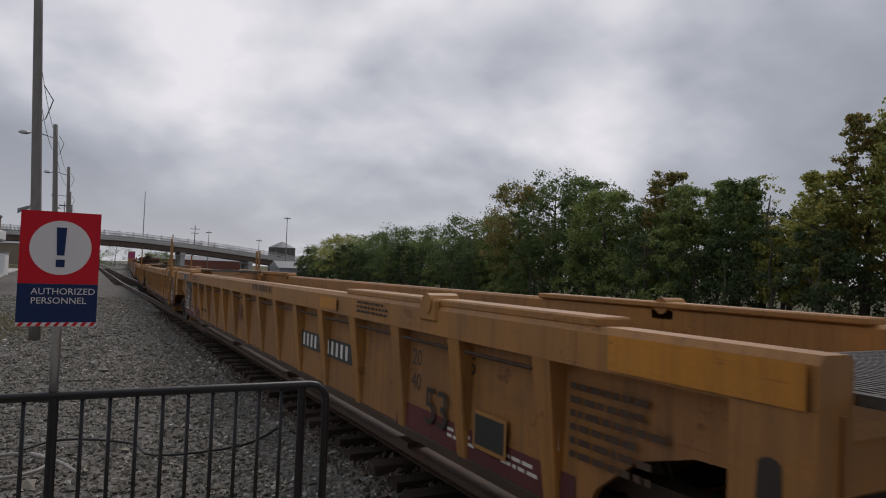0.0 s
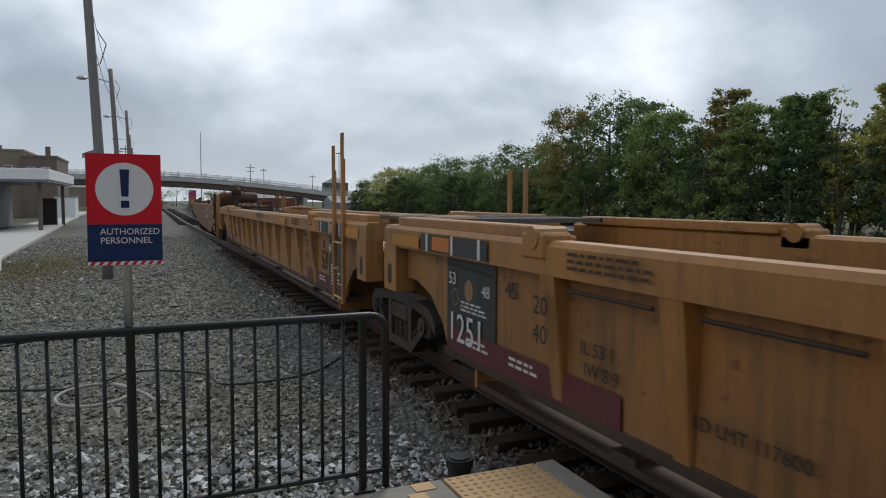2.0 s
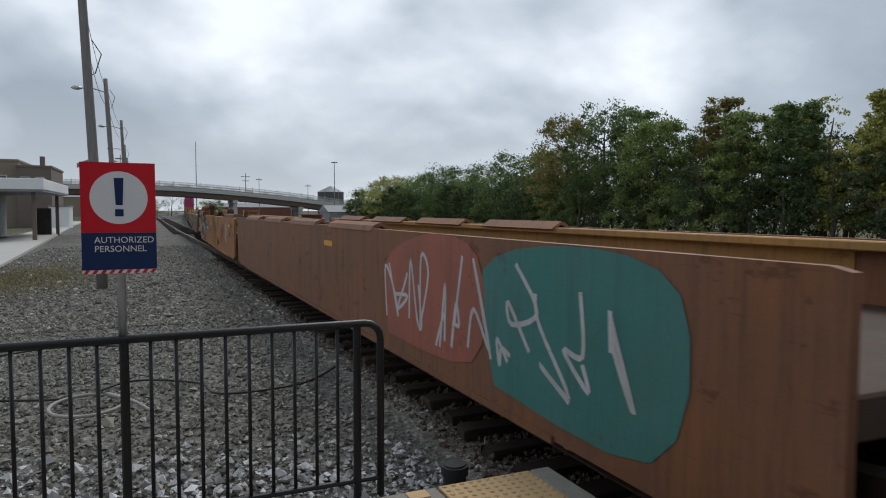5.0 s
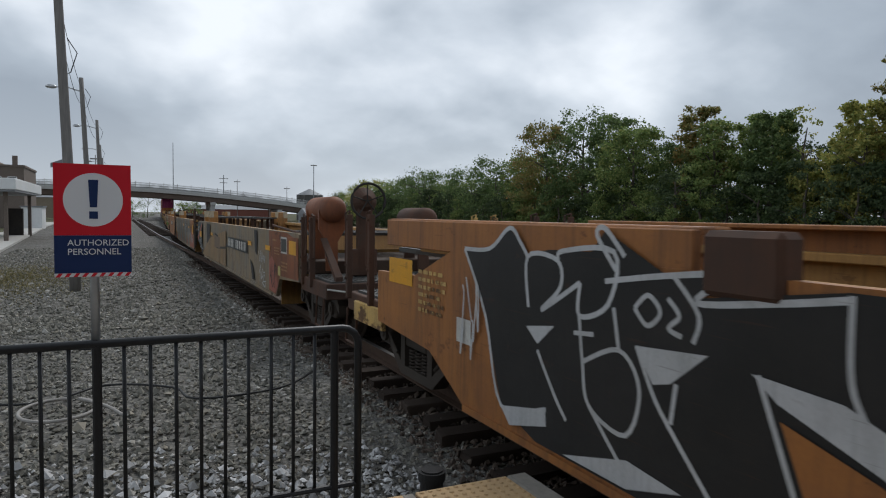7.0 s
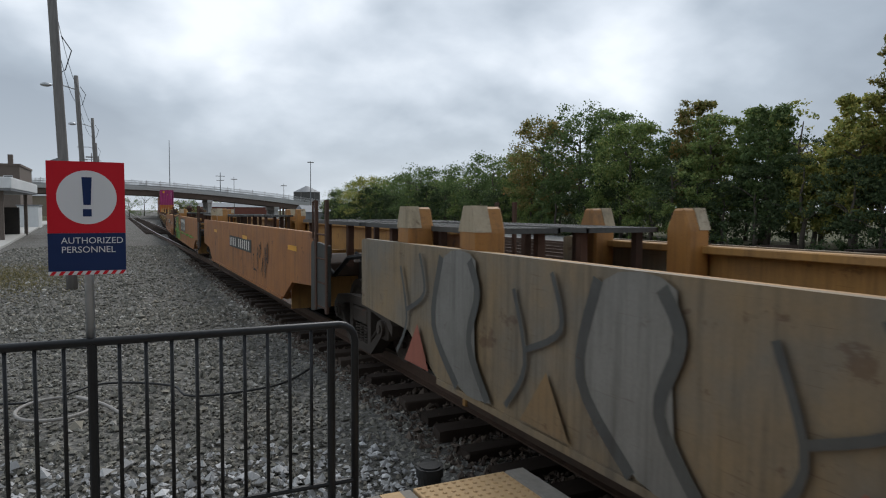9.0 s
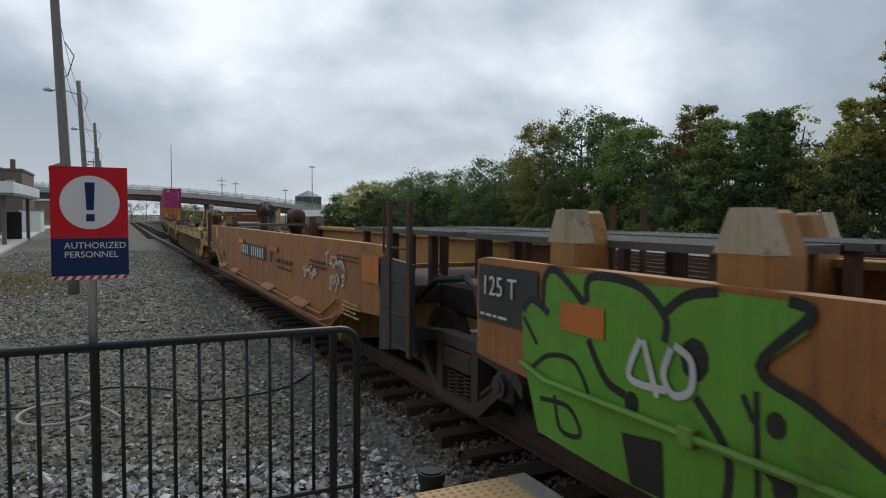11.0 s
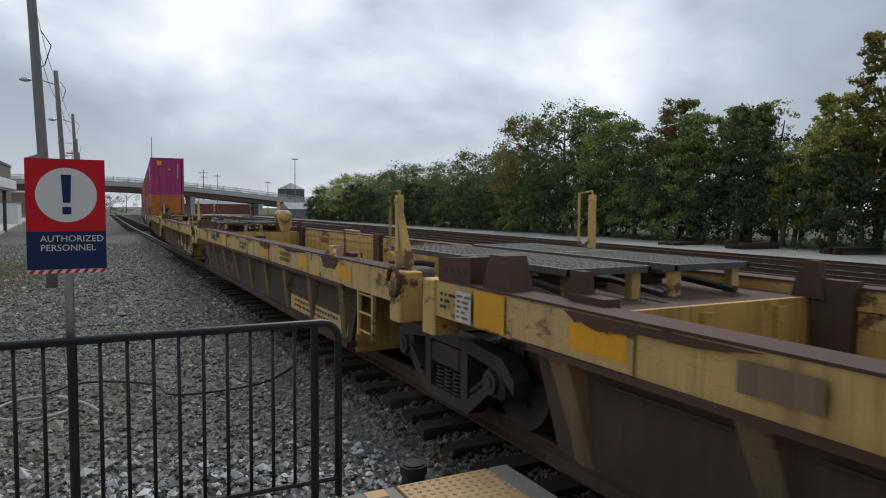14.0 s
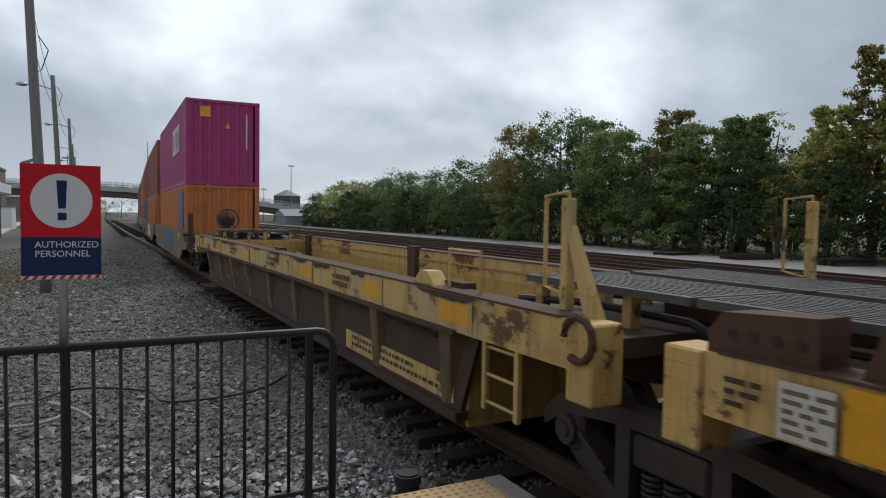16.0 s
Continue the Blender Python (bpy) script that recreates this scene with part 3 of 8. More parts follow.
def sign():
    s = thing("warning_sign", "red and navy warning sign with white disc on post", "sign")
    y, x0, x1, z0, z1 = 3.53, -0.291, 0.030, 1.677, 2.200
    bm = bmesh.new()
    box(bm, x0, x1, y, y + 0.004, z0, z1, 0.0)
    part("panel", bm, ALU, s)
    zb = 1.87
    bm = bmesh.new()
    box(bm, x0, x1, y - 0.003, y - 0.0005, zb, z1)
    part("red_field", bm, SIGN_RED, s)
    bm = bmesh.new()
    box(bm, x0, x1, y - 0.003, y - 0.0005, z0 + 0.018, zb - 0.001)
    part("navy_field", bm, SIGN_NAVY, s)
    bm = bmesh.new()
    box(bm, x0, x1, y - 0.003, y - 0.0005, z0, z0 + 0.017)
    part("bottom_stripe", bm, SIGN_WHITE, s)
    bm = bmesh.new()
    for k in range(9):
        a = x0 + 0.004 + k * 0.0357
        extrude(bm, [(a, z0), (a + 0.017, z0), (min(a + 0.030, x1), z0 + 0.017), (a + 0.013, z0 + 0.017)], 1, y - 0.0045, y - 0.0032)
    part("hazard_bars", bm, SIGN_RED, s)
    cx, cz = (x0 + x1) / 2 + 0.002, 2.035
    bm = bmesh.new()
    extrude(bm, [(cx + 0.124 * math.cos(k * 0.1309), cz + 0.124 * math.sin(k * 0.1309)) for k in range(48)], 1, y - 0.0045, y - 0.0032)
    part("disc", bm, SIGN_WHITE, s)
    bm = bmesh.new()
    extrude(bm, [(cx - 0.021, cz + 0.093), (cx + 0.021, cz + 0.093), (cx + 0.015, cz - 0.035), (cx - 0.015, cz - 0.035)], 1, y - 0.006, y - 0.0048)
    box(bm, cx - 0.018, cx + 0.018, y - 0.006, y - 0.0048, cz - 0.088, cz - 0.054)
    part("exclamation_mark", bm, SIGN_NAVY, s)
    for text, z in (("AUTHORIZED", 1.822), ("PERSONNEL", 1.780)):
        flat_text(s, text, 0.030, pose(-0.238, y - 0.0048, z, 90, 0, 0), SIGN_WHITE)
    bm = bmesh.new()
    tube(bm, [(-0.128, 3.558, 1.30), (-0.128, 3.558, 2.12)], 0.021, 10)
    part("post", bm, ALU, s, "dull grey steel post", True)
    for z in (1.76, 2.09):
        bm = bmesh.new()
        box(bm, -0.155, -0.100, 3.5345, 3.556, z - 0.012, z + 0.012)
        part("bracket", bm, ALU, s)


# ---- left side: poles, walkway, station ----
def utility_pole(x, y, h, lean, arm_z, reach=1.15):
    p = thing("utility_pole", "weathered grey wooden pole with a cobra-head street lamp", "utility pole", pose(x, y, -0.15), "poles along the track")
    bm = bmesh.new()
    tube(bm, [(lean * k / 6, 0, (h + 0.15) * k / 6) for k in range(7)], 0.135, 12, 0.095)
    part("pole", bm, POLE_WOOD, p, smooth=True)
    lx = lean * arm_z / h
    bm = bmesh.new()
    tube(bm, [(lx, 0, arm_z - 0.1), (lx - 0.5 * reach, 0, arm_z + 0.06), (lx - reach + 0.1, 0, arm_z + 0.04)], 0.03, 8)
    part("lamp_arm", bm, ALU, p)
    bm = bmesh.new()
    bmesh.ops.create_uvsphere(bm, u_segments=12, v_segments=8, radius=1)
    for v in bm.verts:
        v.co = Vector((lx - reach - 0.1 + v.co.x * 0.24, v.co.y * 0.13, arm_z + 0.03 + v.co.z * (0.11 if v.co.z > 0 else 0.09)))
    part("lamp_head", bm, ALU, p, smooth=True)
    bm = bmesh.new()
    zc = 5.95 if h > 9 else arm_z - 0.5
    lx = lean * zc / h
    tube(bm, [(lx + 0.13, 0, zc + 0.55), (lx + 0.35, 0, zc + 0.2), (lx + 0.2, 0, zc - 0.3), (lx + 0.12, 0, zc - 0.35)], 0.014, 6)
    part("service_cable", bm, RUBBER, p)


def wire(a, b, sag):
    w = thing("overhead_wire", "thin black overhead service wire between poles", "wire", group="overhead wires")
    bm = bmesh.new()
    pts = [Vector(a).lerp(Vector(b), k / 10) - Vector((0, 0, sag * 4 * (k / 10) * (1 - k / 10))) for k in range(11)]
    tube(bm, pts, 0.009, 5)
    part("strand", bm, RUBBER, w)


def poles():
    rows = [(-1.10, 19.7, 9.6, -0.38, 8.9), (-1.30, 36.3, 8.25, -0.36, 7.85), (-1.22, 52.5, 8.25, -0.25, 7.9), (-1.5, 69, 8.0, -0.2, 7.7), (-1.7, 86, 8.0, -0.2, 7.7)]
    for r in rows:
        utility_pole(*r)
    for a, b in zip(rows, rows[1:]):
        for dz, sag in ((0.35, 0.35), (1.1, 0.5)):
            wire((a[0] + a[3] * 0.8, a[1], a[2] - 0.15 - dz - (1.6 if a is rows[0] else 0)), (b[0] + b[3] * 0.9, b[1], b[2] - 0.15 - dz), sag)


def walkway():
    bm = bmesh.new()
    extrude(bm, [(-3.9, 22.0), (-4.7, 26.7), (-8.6, 100), (-9.4, 130), (-11.6, 130), (-10.4, 100), (-9.0, 53), (-8.2, 22)], 2, -0.3, 0.02)
    tagged(part("pavement", bm, CONCRETE, None), "pale concrete walkway leading to the station", "pavement", kind="structure")


def windows_on(parent, x0, n, dx, w, z0, z1, y):
    for k in range(n):
        a = x0 + k * dx
        bm = bmesh.new()
        box(bm, a, a + w, y - 0.05, y - 0.01, z0, z1)
        fr = part("window", bm, WHITE_TRIM, parent)
        bm = bmesh.new()
        box(bm, a + 0.07, a + w - 0.07, y - 0.06, y - 0.052, z0 + 0.07, z1 - 0.07)
        part("pane", bm, GLASS_DARK, fr)


def station():
    s = thing("station_building", "low station building with a flat white canopy and grey walls", "building")
    bm = bmesh.new()
    box(bm, -22.0, -10.2, 50.0, 63.0, -0.3, 3.2)
    part("wall", bm, GREY_PANEL, s)
    bm = bmesh.new()
    box(bm, -22.5, -5.9, 49.0, 64.0, 3.25, 3.95, 0.03)
    part("canopy", bm, WHITE_TRIM, s, "flat white canopy roof")
    bm = bmesh.new()
    box(bm, -22.5, -5.95, 49.1, 63.9, 3.12, 3.25)
    part("soffit", bm, GREY_PANEL, s)
    for x, y in ((-6.6, 50.2), (-6.6, 62.5), (-9.0, 50.2)):
        bm = bmesh.new()
        box(bm, x - 0.12, x + 0.12, y - 0.12, y + 0.12, -0.3, 3.13, 0.02)
        part("column", bm, BRICK_DARK, s)
    bm = bmesh.new()
    box(bm, -17.0, -8.6, 48.6, 48.8, -0.3, 1.9)
    for k in range(9):
        box(bm, -17.0 + k, -16.9 + k, 48.5, 48.6, -0.3, 2.0)
    part("screen_wall", bm, GREY_PANEL, s, "grey metal screen panels")
    bm = bmesh.new()
    box(bm, -8.0, -6.9, 61.0, 61.5, -0.3, 2.1)
    part("door", bm, BLACK_STEEL, s)
    shed = thing("shed", "small white shed beside the station walkway", "shed", pose(0, 0, 0))
    bm = bmesh.new()
    box(bm, -9.9, -7.9, 86, 90, -0.3, 2.3, 0.02)
    part("wall", bm, WHITE_TRIM, shed)
    bm = bmesh.new()
    box(bm, -10.0, -7.8, 85.9, 90.1, 2.3, 2.45)
    part("roof", bm, GREY_PANEL, shed)
    b = thing("brick_building", "two-storey tan and brown brick building behind the station", "building")
    for x0, x1, y0, y1, z1, m in ((-17.5, -13.6, 92, 104, 7.6, BRICK_TAN), (-13.6, -10.1, 91, 103, 6.9, BRICK_DARK), (-30, -17.5, 90, 104, 6.4, BRICK_TAN)):
        bm = bmesh.new()
        box(bm, x0, x1, y0, y1, -0.3, z1)
        box(bm, x0 - 0.1, x1 + 0.1, y0 - 0.1, y1 + 0.1, z1, z1 + 0.25)
        part("wall", bm, m, b)
    windows_on(b, -13.2, 2, 1.5, 0.9, 4.2, 5.8, 91)
    windows_on(b, -17.2, 2, 1.6, 0.9, 4.4, 6.0, 92)
    for x in (-16.6, -11.6):
        bm = bmesh.new()
        box(bm, x, x + 0.5, 94, 94.6, 6.8, 8.4)
        part("chimney", bm, BRICK_DARK, b)
    fl = thing("flagpole", "grey flagpole with a small drooping flag", "flagpole", pose(-5.6, 82, -0.1))
    bm = bmesh.new()
    tube(bm, [(0, 0, 0), (0, 0, 7.6)], 0.05, 8, 0.03)
    part("pole", bm, ALU, fl)
    bm = bmesh.new()
    for k in range(6):
        extrude(bm, [(-1.1 + k * 0.18, 6.55 + 0.10 * k), (-0.92 + k * 0.18, 6.65 + 0.10 * k), (-0.92 + k * 0.18, 7.15 + 0.07 * k), (-1.1 + k * 0.18, 7.08 + 0.07 * k)], 1, 0.03 * (k % 2), 0.03 * (k % 2) + 0.015)
    part("flag", bm, GREY_PANEL, fl)


GLASS_DARK = grainy("dark_window_glass", (0.02, 0.025, 0.03), (0.03, 0.035, 0.04), 2, 0.08, 0.0, 0.001, spec=0.6)


# ---- bridge and distance ----
def deck_z(x):
    if x < 3:
        return 7.2
    return 7.2 - 0.00105 * (x - 3) ** 2 - 0.045 * (x - 3)


def bridge():
    b = thing("road_bridge", "long concrete and steel road bridge with a pale fence", "bridge")
    y0, y1 = 170.0, 182.0
    xs = [-90 + 6 * k for k in range(28)]
    for x in xs:
        if deck_z(x + 6) < 0.4:
            break
        za, zb = deck_z(x), deck_z(x + 6)
        bm = bmesh.new()
        extrude(bm, [(x, za - 0.55), (x + 6, zb - 0.55), (x + 6, zb), (x, za)], 1, y0, y1)
        part("deck", bm, BRIDGE_CONC, b)
        for yy in (y0 + 0.5, y0 + 5.8, y1 - 0.9):
            bm = bmesh.new()
            extrude(bm, [(x, za - 1.75), (x + 6, zb - 1.75), (x + 6, zb - 0.55), (x, za - 0.55)], 1, yy, yy + 0.4)
            part("girder", bm, BRIDGE_STEEL, b)
        bm = bmesh.new()
        for yy in (y0, y1 - 0.15):
            for f in (0.45, 0.9, 1.45):
                extrude(bm, [(x, za + f), (x + 6, zb + f), (x + 6, zb + f + 0.07), (x, za + f + 0.07)], 1, yy, yy + 0.06)
            extrude(bm, [(x, za), (x + 6, zb), (x + 6, zb + 0.5), (x, za + 0.5)], 1, yy, yy + 0.15)
            for k in range(24):
                u = x + 6 * k / 24
                z = deck_z(u)
                box(bm, u, u + 0.09, yy, yy + 0.05, z + 0.3, z + 1.5)
        part("parapet_fence", bm, FENCE_PALE, b)["kind"] = "stuff"
        for u in (x, x + 3):
            z = deck_z(u)
            bm = bmesh.new()
            box(bm, u - 0.06, u + 0.06, y0 - 0.05, y0 + 0.08, z, z + 1.75)
            part("fence_post", bm, BRIDGE_CONC, b)
    for x in (-46, -22, -2.5, 20, 36):
        bm = bmesh.new()
        for yy in (y0 + 1.5, y0 + 6, y1 - 1.5):
            box(bm, x - 0.5, x + 0.5, yy - 0.5, yy + 0.5, -0.3, deck_z(x) - 2.4, 0.05)
        box(bm, x - 0.6, x + 0.6, y0 + 0.4, y1 - 0.4, deck_z(x) - 2.4, deck_z(x) - 1.75)
        part("pier", bm, BRIDGE_CONC, b)
    bank = bmesh.new()
    extrude(bank, [(49, -0.3), (110, -0.3), (110, 3.0), (60, 2.0), (53, 1.6)], 1, 166, 186)
    tagged(part("embankment", bank, CONCRETE, None), "pale concrete and earth bridge approach", "embankment", kind="structure")


def distance():
    def mast(name, label, x, y, h, r, arms=(), cat="mast"):
        m = thing(name, label, cat, pose(x, y, -0.2))
        bm = bmesh.new()
        tube(bm, [(0, 0, 0), (0, 0, h)], r, 6, r * 0.5)
        part("shaft", bm, GREY_PANEL if r > 0.13 else POLE_WOOD, m)
        for z, w in arms:
            bm = bmesh.new()
            box(bm, -w, w, -0.1, 0.1, z - 0.1, z + 0.1)
            part("crossarm", bm, POLE_WOOD, m)
    mast("radio_mast", "tall thin lattice radio mast far off", 27.2, 418, 42, 0.35)
    mast("utility_pole", "distant wooden pole with crossarms", 33.2, 252, 15.6, 0.25, ((14.3, 1.6), (12.8, 1.3)), "utility pole")
    mast("utility_pole", "distant wooden pole with crossarms", 62, 210, 9.2, 0.2, ((8.5, 1.2), (7.6, 1.0)), "utility pole")
    mast("floodlight_mast", "tall steel floodlight mast beyond the bridge", 39.2, 149.6, 13.2, 0.14, ((13.0, 0.7),))
    for x, y, h in ((-3.6, 120, 11), (41, 185, 9.5), (47, 190, 8.0), (51, 190, 8.0), (55, 190, 7.0), (28, 186, 11)):
        mast("utility_pole", "distant plain pole by the bridge", x, y, h, 0.12, ((h - 0.6, 0.8),) if h > 9 else (), "utility pole")
    silo = thing("grain_silo", "low round metal grain bin with a conical roof", "silo", pose(52.5, 205, -0.3))
    bm = bmesh.new()
    bmesh.ops.create_cone(bm, cap_ends=True, segments=24, radius1=4.0, radius2=4.0, depth=7.9)
    bmesh.ops.translate(bm, verts=bm.verts, vec=(0, 0, 3.95))
    part("bin", bm, GALV, silo)
    bm = bmesh.new()
    bmesh.ops.create_cone(bm, cap_ends=True, segments=24, radius1=4.2, radius2=0.3, depth=1.9)
    bmesh.ops.translate(bm, verts=bm.verts, vec=(0, 0, 8.85))
    part("roof", bm, GREY_PANEL, silo)
    for x, y, w, d, h, m, lab in ((30, 215, 26, 12, 3.2, BRICK, "low red industrial shed beyond the bridge"), (37, 132, 9, 8, 2.0, GREY_PANEL, "low grey metal shed near the bridge"), (-30, 230, 34, 14, 6, BRICK_TAN, "long low tan building beyond the bridge")):
        s = thing("shed", lab, "building", pose(x, y, -0.3))
        bm = bmesh.new()
        box(bm, -w / 2, w / 2, -d / 2, d / 2, 0, h)
        part("wall", bm, m, s)
        bm = bmesh.new()
        extrude(bm, [(-d / 2 - 0.3, h), (d / 2 + 0.3, h), (0, h + 1.3)], 0, -w / 2 - 0.3, w / 2 + 0.3)
        part("roof", bm, GREY_PANEL, s)


# ---- trees ----
def leaf_cloud(rng, centres, radii, per, size):
    """Many small leaf cards round clump centres."""
    c = np.repeat(centres, per, axis=0)
    r = np.repeat(radii, per)
    n = len(c)
    d = rng.normal(0, 1, (n, 3))
    d /= np.linalg.norm(d, axis=1)[:, None]
    p = c + d * (r * rng.uniform(0.05, 1.25, n))[:, None] * np.array([1.1, 1.1, 0.72])
    a = rng.normal(0, 1, (n, 3))
    a /= np.linalg.norm(a, axis=1)[:, None]
    b = np.cross(a, rng.normal(0, 1, (n, 3)))
    b /= np.linalg.norm(b, axis=1)[:, None]
    s = size * rng.uniform(0.6, 1.3, n)
    a, b = a * s[:, None], b * (s * 0.62)[:, None]
    v = np.stack([p - a, p - b * 0.9, p + a, p + b], 1).reshape(-1, 3)
    f = np.arange(n * 4).reshape(-1, 4)
    return v, f


def tree(x, y, h, spread, leaf, label, seed, low=0.25, clumps=46, per=95, group="trees beyond the yard"):
    rng = np.random.default_rng(seed)
    t = thing("tree", label, "tree", pose(x, y, -0.2), group)
    bm = bmesh.new()
    top = Vector((rng.uniform(-0.4, 0.4), rng.uniform(-0.4, 0.4), h * 0.82))
    pts = [Vector((0, 0, 0)).lerp(top, k / 6) + Vector((rng.uniform(-0.1, 0.1), rng.uniform(-0.1, 0.1), 0)) * (k > 0) for k in range(7)]
    tube(bm, pts, 0.02 * h + 0.04, 8, 0.03)
    part("trunk", bm, BARK, t, smooth=True)
    cent, rad = [], []
    for k in range(9 if group == "trees beyond the yard" else 4):
        limbs = bmesh.new()
        f = rng.uniform(max(0.22, low), 0.92)
        a = 2.4 * k + rng.uniform(-0.4, 0.4)
        o = pts[0].lerp(top, f)
        reach = spread * (0.55 + 0.45 * math.sin(math.pi * min(1, f * 1.05))) * rng.uniform(0.6, 1.0)
        e = o + Vector((math.cos(a) * reach, math.sin(a) * reach, reach * rng.uniform(0.25, 0.7)))
        mid = o.lerp(e, 0.5) + Vector((0, 0, 0.12 * reach))
        tube(limbs, [o, mid, e], 0.008 * h, 6, 0.015)
        part("limb", limbs, BARK, t)
    for k in range(clumps):
        f = rng.uniform(low, 1.0) ** 0.85
        prof = spread * (0.40 + 0.60 * math.sin(math.pi * min(1.0, (f - low) / (1.02 - low) * 0.86 + 0.14)) ** 0.7)
        a, q = rng.uniform(0, 6.283), math.sqrt(rng.uniform(0.15, 1.0))
        cent.append((math.cos(a) * prof * q, math.sin(a) * prof * q, h * f * 0.955))
        rad.append(spread * rng.uniform(0.10, 0.27))
    v, f = leaf_cloud(rng, np.array(cent), np.array(rad), per, 0.085 + 0.0025 * h)
    part("crown", quads("crown", v.tolist(), f.tolist(), leaf), None, t)
    return t


def trees():
    # distance along the track, height, spread, foliage
    rows = [(118, 6.4, 3.6, 0), (110, 7.6, 3.8, 0), (103, 8.1, 3.6, 3), (96, 7.7, 3.4, 0), (89, 8.0, 3.5, 1), (82, 8.5, 3.4, 1), (76, 7.0, 3.2, 0), (70, 7.9, 3.2, 1), (64.5, 9.0, 3.2, 1), (59.5, 9.0, 2.9, 0),
            (54, 11.2, 2.7, 2), (49.5, 11.8, 3.0, 1), (45, 10.8, 2.6, 1), (41.3, 9.4, 2.3, 0), (38.4, 8.4, 2.0, 1), (35.8, 10.9, 1.5, 2), (33.2, 9.3, 1.7, 0), (31.2, 9.6, 1.6, 0), (29.3, 9.4, 1.4, 1), (26.4, 6.4, 1.3, 3),
            (25.0, 7.9, 1.2, 3), (23.4, 9.2, 1.3, 3), (21.9, 12.9, 1.2, 2), (19.4, 13.4, 1.8, 3), (16.0, 12.5, 2.6, 0), (12.0, 12, 2.8, 1)]
    leafs = (LEAVES, LEAVES_DARK, LEAVES_AUTUMN, LEAVES_YELLOW, LEAVES_SHADE)
    labs = ("broad green deciduous tree at the yard's edge", "dark green deciduous tree at the yard's edge", "deciduous tree turning reddish brown in autumn", "yellowing green deciduous tree in early autumn")
    for k, (y, h, s, q) in enumerate(rows):
        tree(37.6 + 1.2 * math.sin(k * 2.3), y, h * (1.01 if 40 < y < 56 else 0.97), s * 1.32, leafs[q], labs[q], 100 + k, 0.14, 165 if y < 60 else 110, 84 if y < 60 else 74)
    # a thin half-bare tree in the gap before the tall yellowing ones
    tree(37.2, 27.6, 9.4, 1.5, LEAVES_YELLOW, "thin half-bare tree with few yellow leaves", 190, 0.45, 26, 16)
    # undergrowth and second row, mostly in the leaf colour darkened for shade
    rng = np.random.default_rng(9)
    for k in range(44):
        y = 10 + k * 2.6 + rng.uniform(-1, 1)
        q = int(rng.choice([0, 1, 4, 4, 4, 4]))
        h = rng.uniform(3.2, 6.0)
        tree(35.2 + rng.uniform(-0.5, 1.0), y, h, 2.2, leafs[q], "tall leafy shrub under the trees", 300 + k, 0.02, 44, 90, "undergrowth below the trees")
    for k in range(24):
        y = 12 + k * 4.6
        tree(42 + rng.uniform(-1, 2), y, rng.uniform(6.0, 8.0) * (0.88 if y > 60 else 1), 3.6, LEAVES_SHADE, "tree in the second row with shade-darkened leaves", 400 + k, 0.04, 80, 90, "second row of trees")
    # woods by the bridge on the far left and centre
    for k, (x, y, h, s) in enumerate(((-2, 240, 7, 7), (8, 250, 8, 7), (20, 246, 6, 6), (-16, 240, 8, 7), (12, 150, 4.0, 3.2), (14, 158, 4.4, 3.2), (-6, 205, 6, 5), (3, 214, 5.5, 4), (30, 232, 6, 5), (44, 150, 4, 3))):
        tree(x, y, h, s, LEAVES_DARK if k % 2 else LEAVES, "distant green trees beyond the bridge", 500 + k, 0.05, 40, 60, "woods beyond the bridge")



# ---- the train ----
CARS = []
WHEELS = []
SHARED = {}


def side_sheet(bm, poly, x0, x1):
    """A plate across the car's sides: poly in (y, z), at x0..x1 and mirrored."""
    extrude(bm, poly, 0, x0, x1)
    extrude(bm, poly, 0, -x1, -x0)


def smooth_line(pts, n=5):
    """Catmull-Rom through (y, z) points."""
    out = []
    for i in range(len(pts) - 1):
        p = [Vector(pts[max(0, min(len(pts) - 1, i + k))]) for k in (-1, 0, 1, 2)]
        for j in range(n):
            t = j / n
            out.append(0.5 * (2 * p[1] + (p[2] - p[0]) * t + (2 * p[0] - 5 * p[1] + 4 * p[2] - p[3]) * t * t + (3 * p[1] - p[0] - 3 * p[2] + p[3]) * t ** 3))
    out.append(Vector(pts[-1]))
    return out


def stroke(bm, pts, width, x, curve=True):
    """A painted line on the near side at x, width in metres."""
    ps = smooth_line(pts) if curve else [Vector(p) for p in pts]
    left, right = [], []
    for i, p in enumerate(ps):
        d = (ps[min(i + 1, len(ps) - 1)] - ps[max(i - 1, 0)])
        d = d.normalized() if d.length > 1e-6 else Vector((1, 0))
        n = Vector((-d.y, d.x)) * width / 2
        left.append(bm.verts.new((x, p.x + n.x, p.y + n.y)))
        right.append(bm.verts.new((x, p.x - n.x, p.y - n.y)))
    for i in range(len(ps) - 1):
        bm.faces.new((left[i], left[i + 1], right[i + 1], right[i]))


def shape(bm, pts, x, curve=False):
    """A painted area on the near side: outline in (y, z)."""
    ps = smooth_line(list(pts) + [pts[0]], 4)[:-1] if curve else pts
    f = bm.faces.new([bm.verts.new((x, p[0], p[1])) for p in ps])
    bmesh.ops.triangulate(bm, faces=[f])


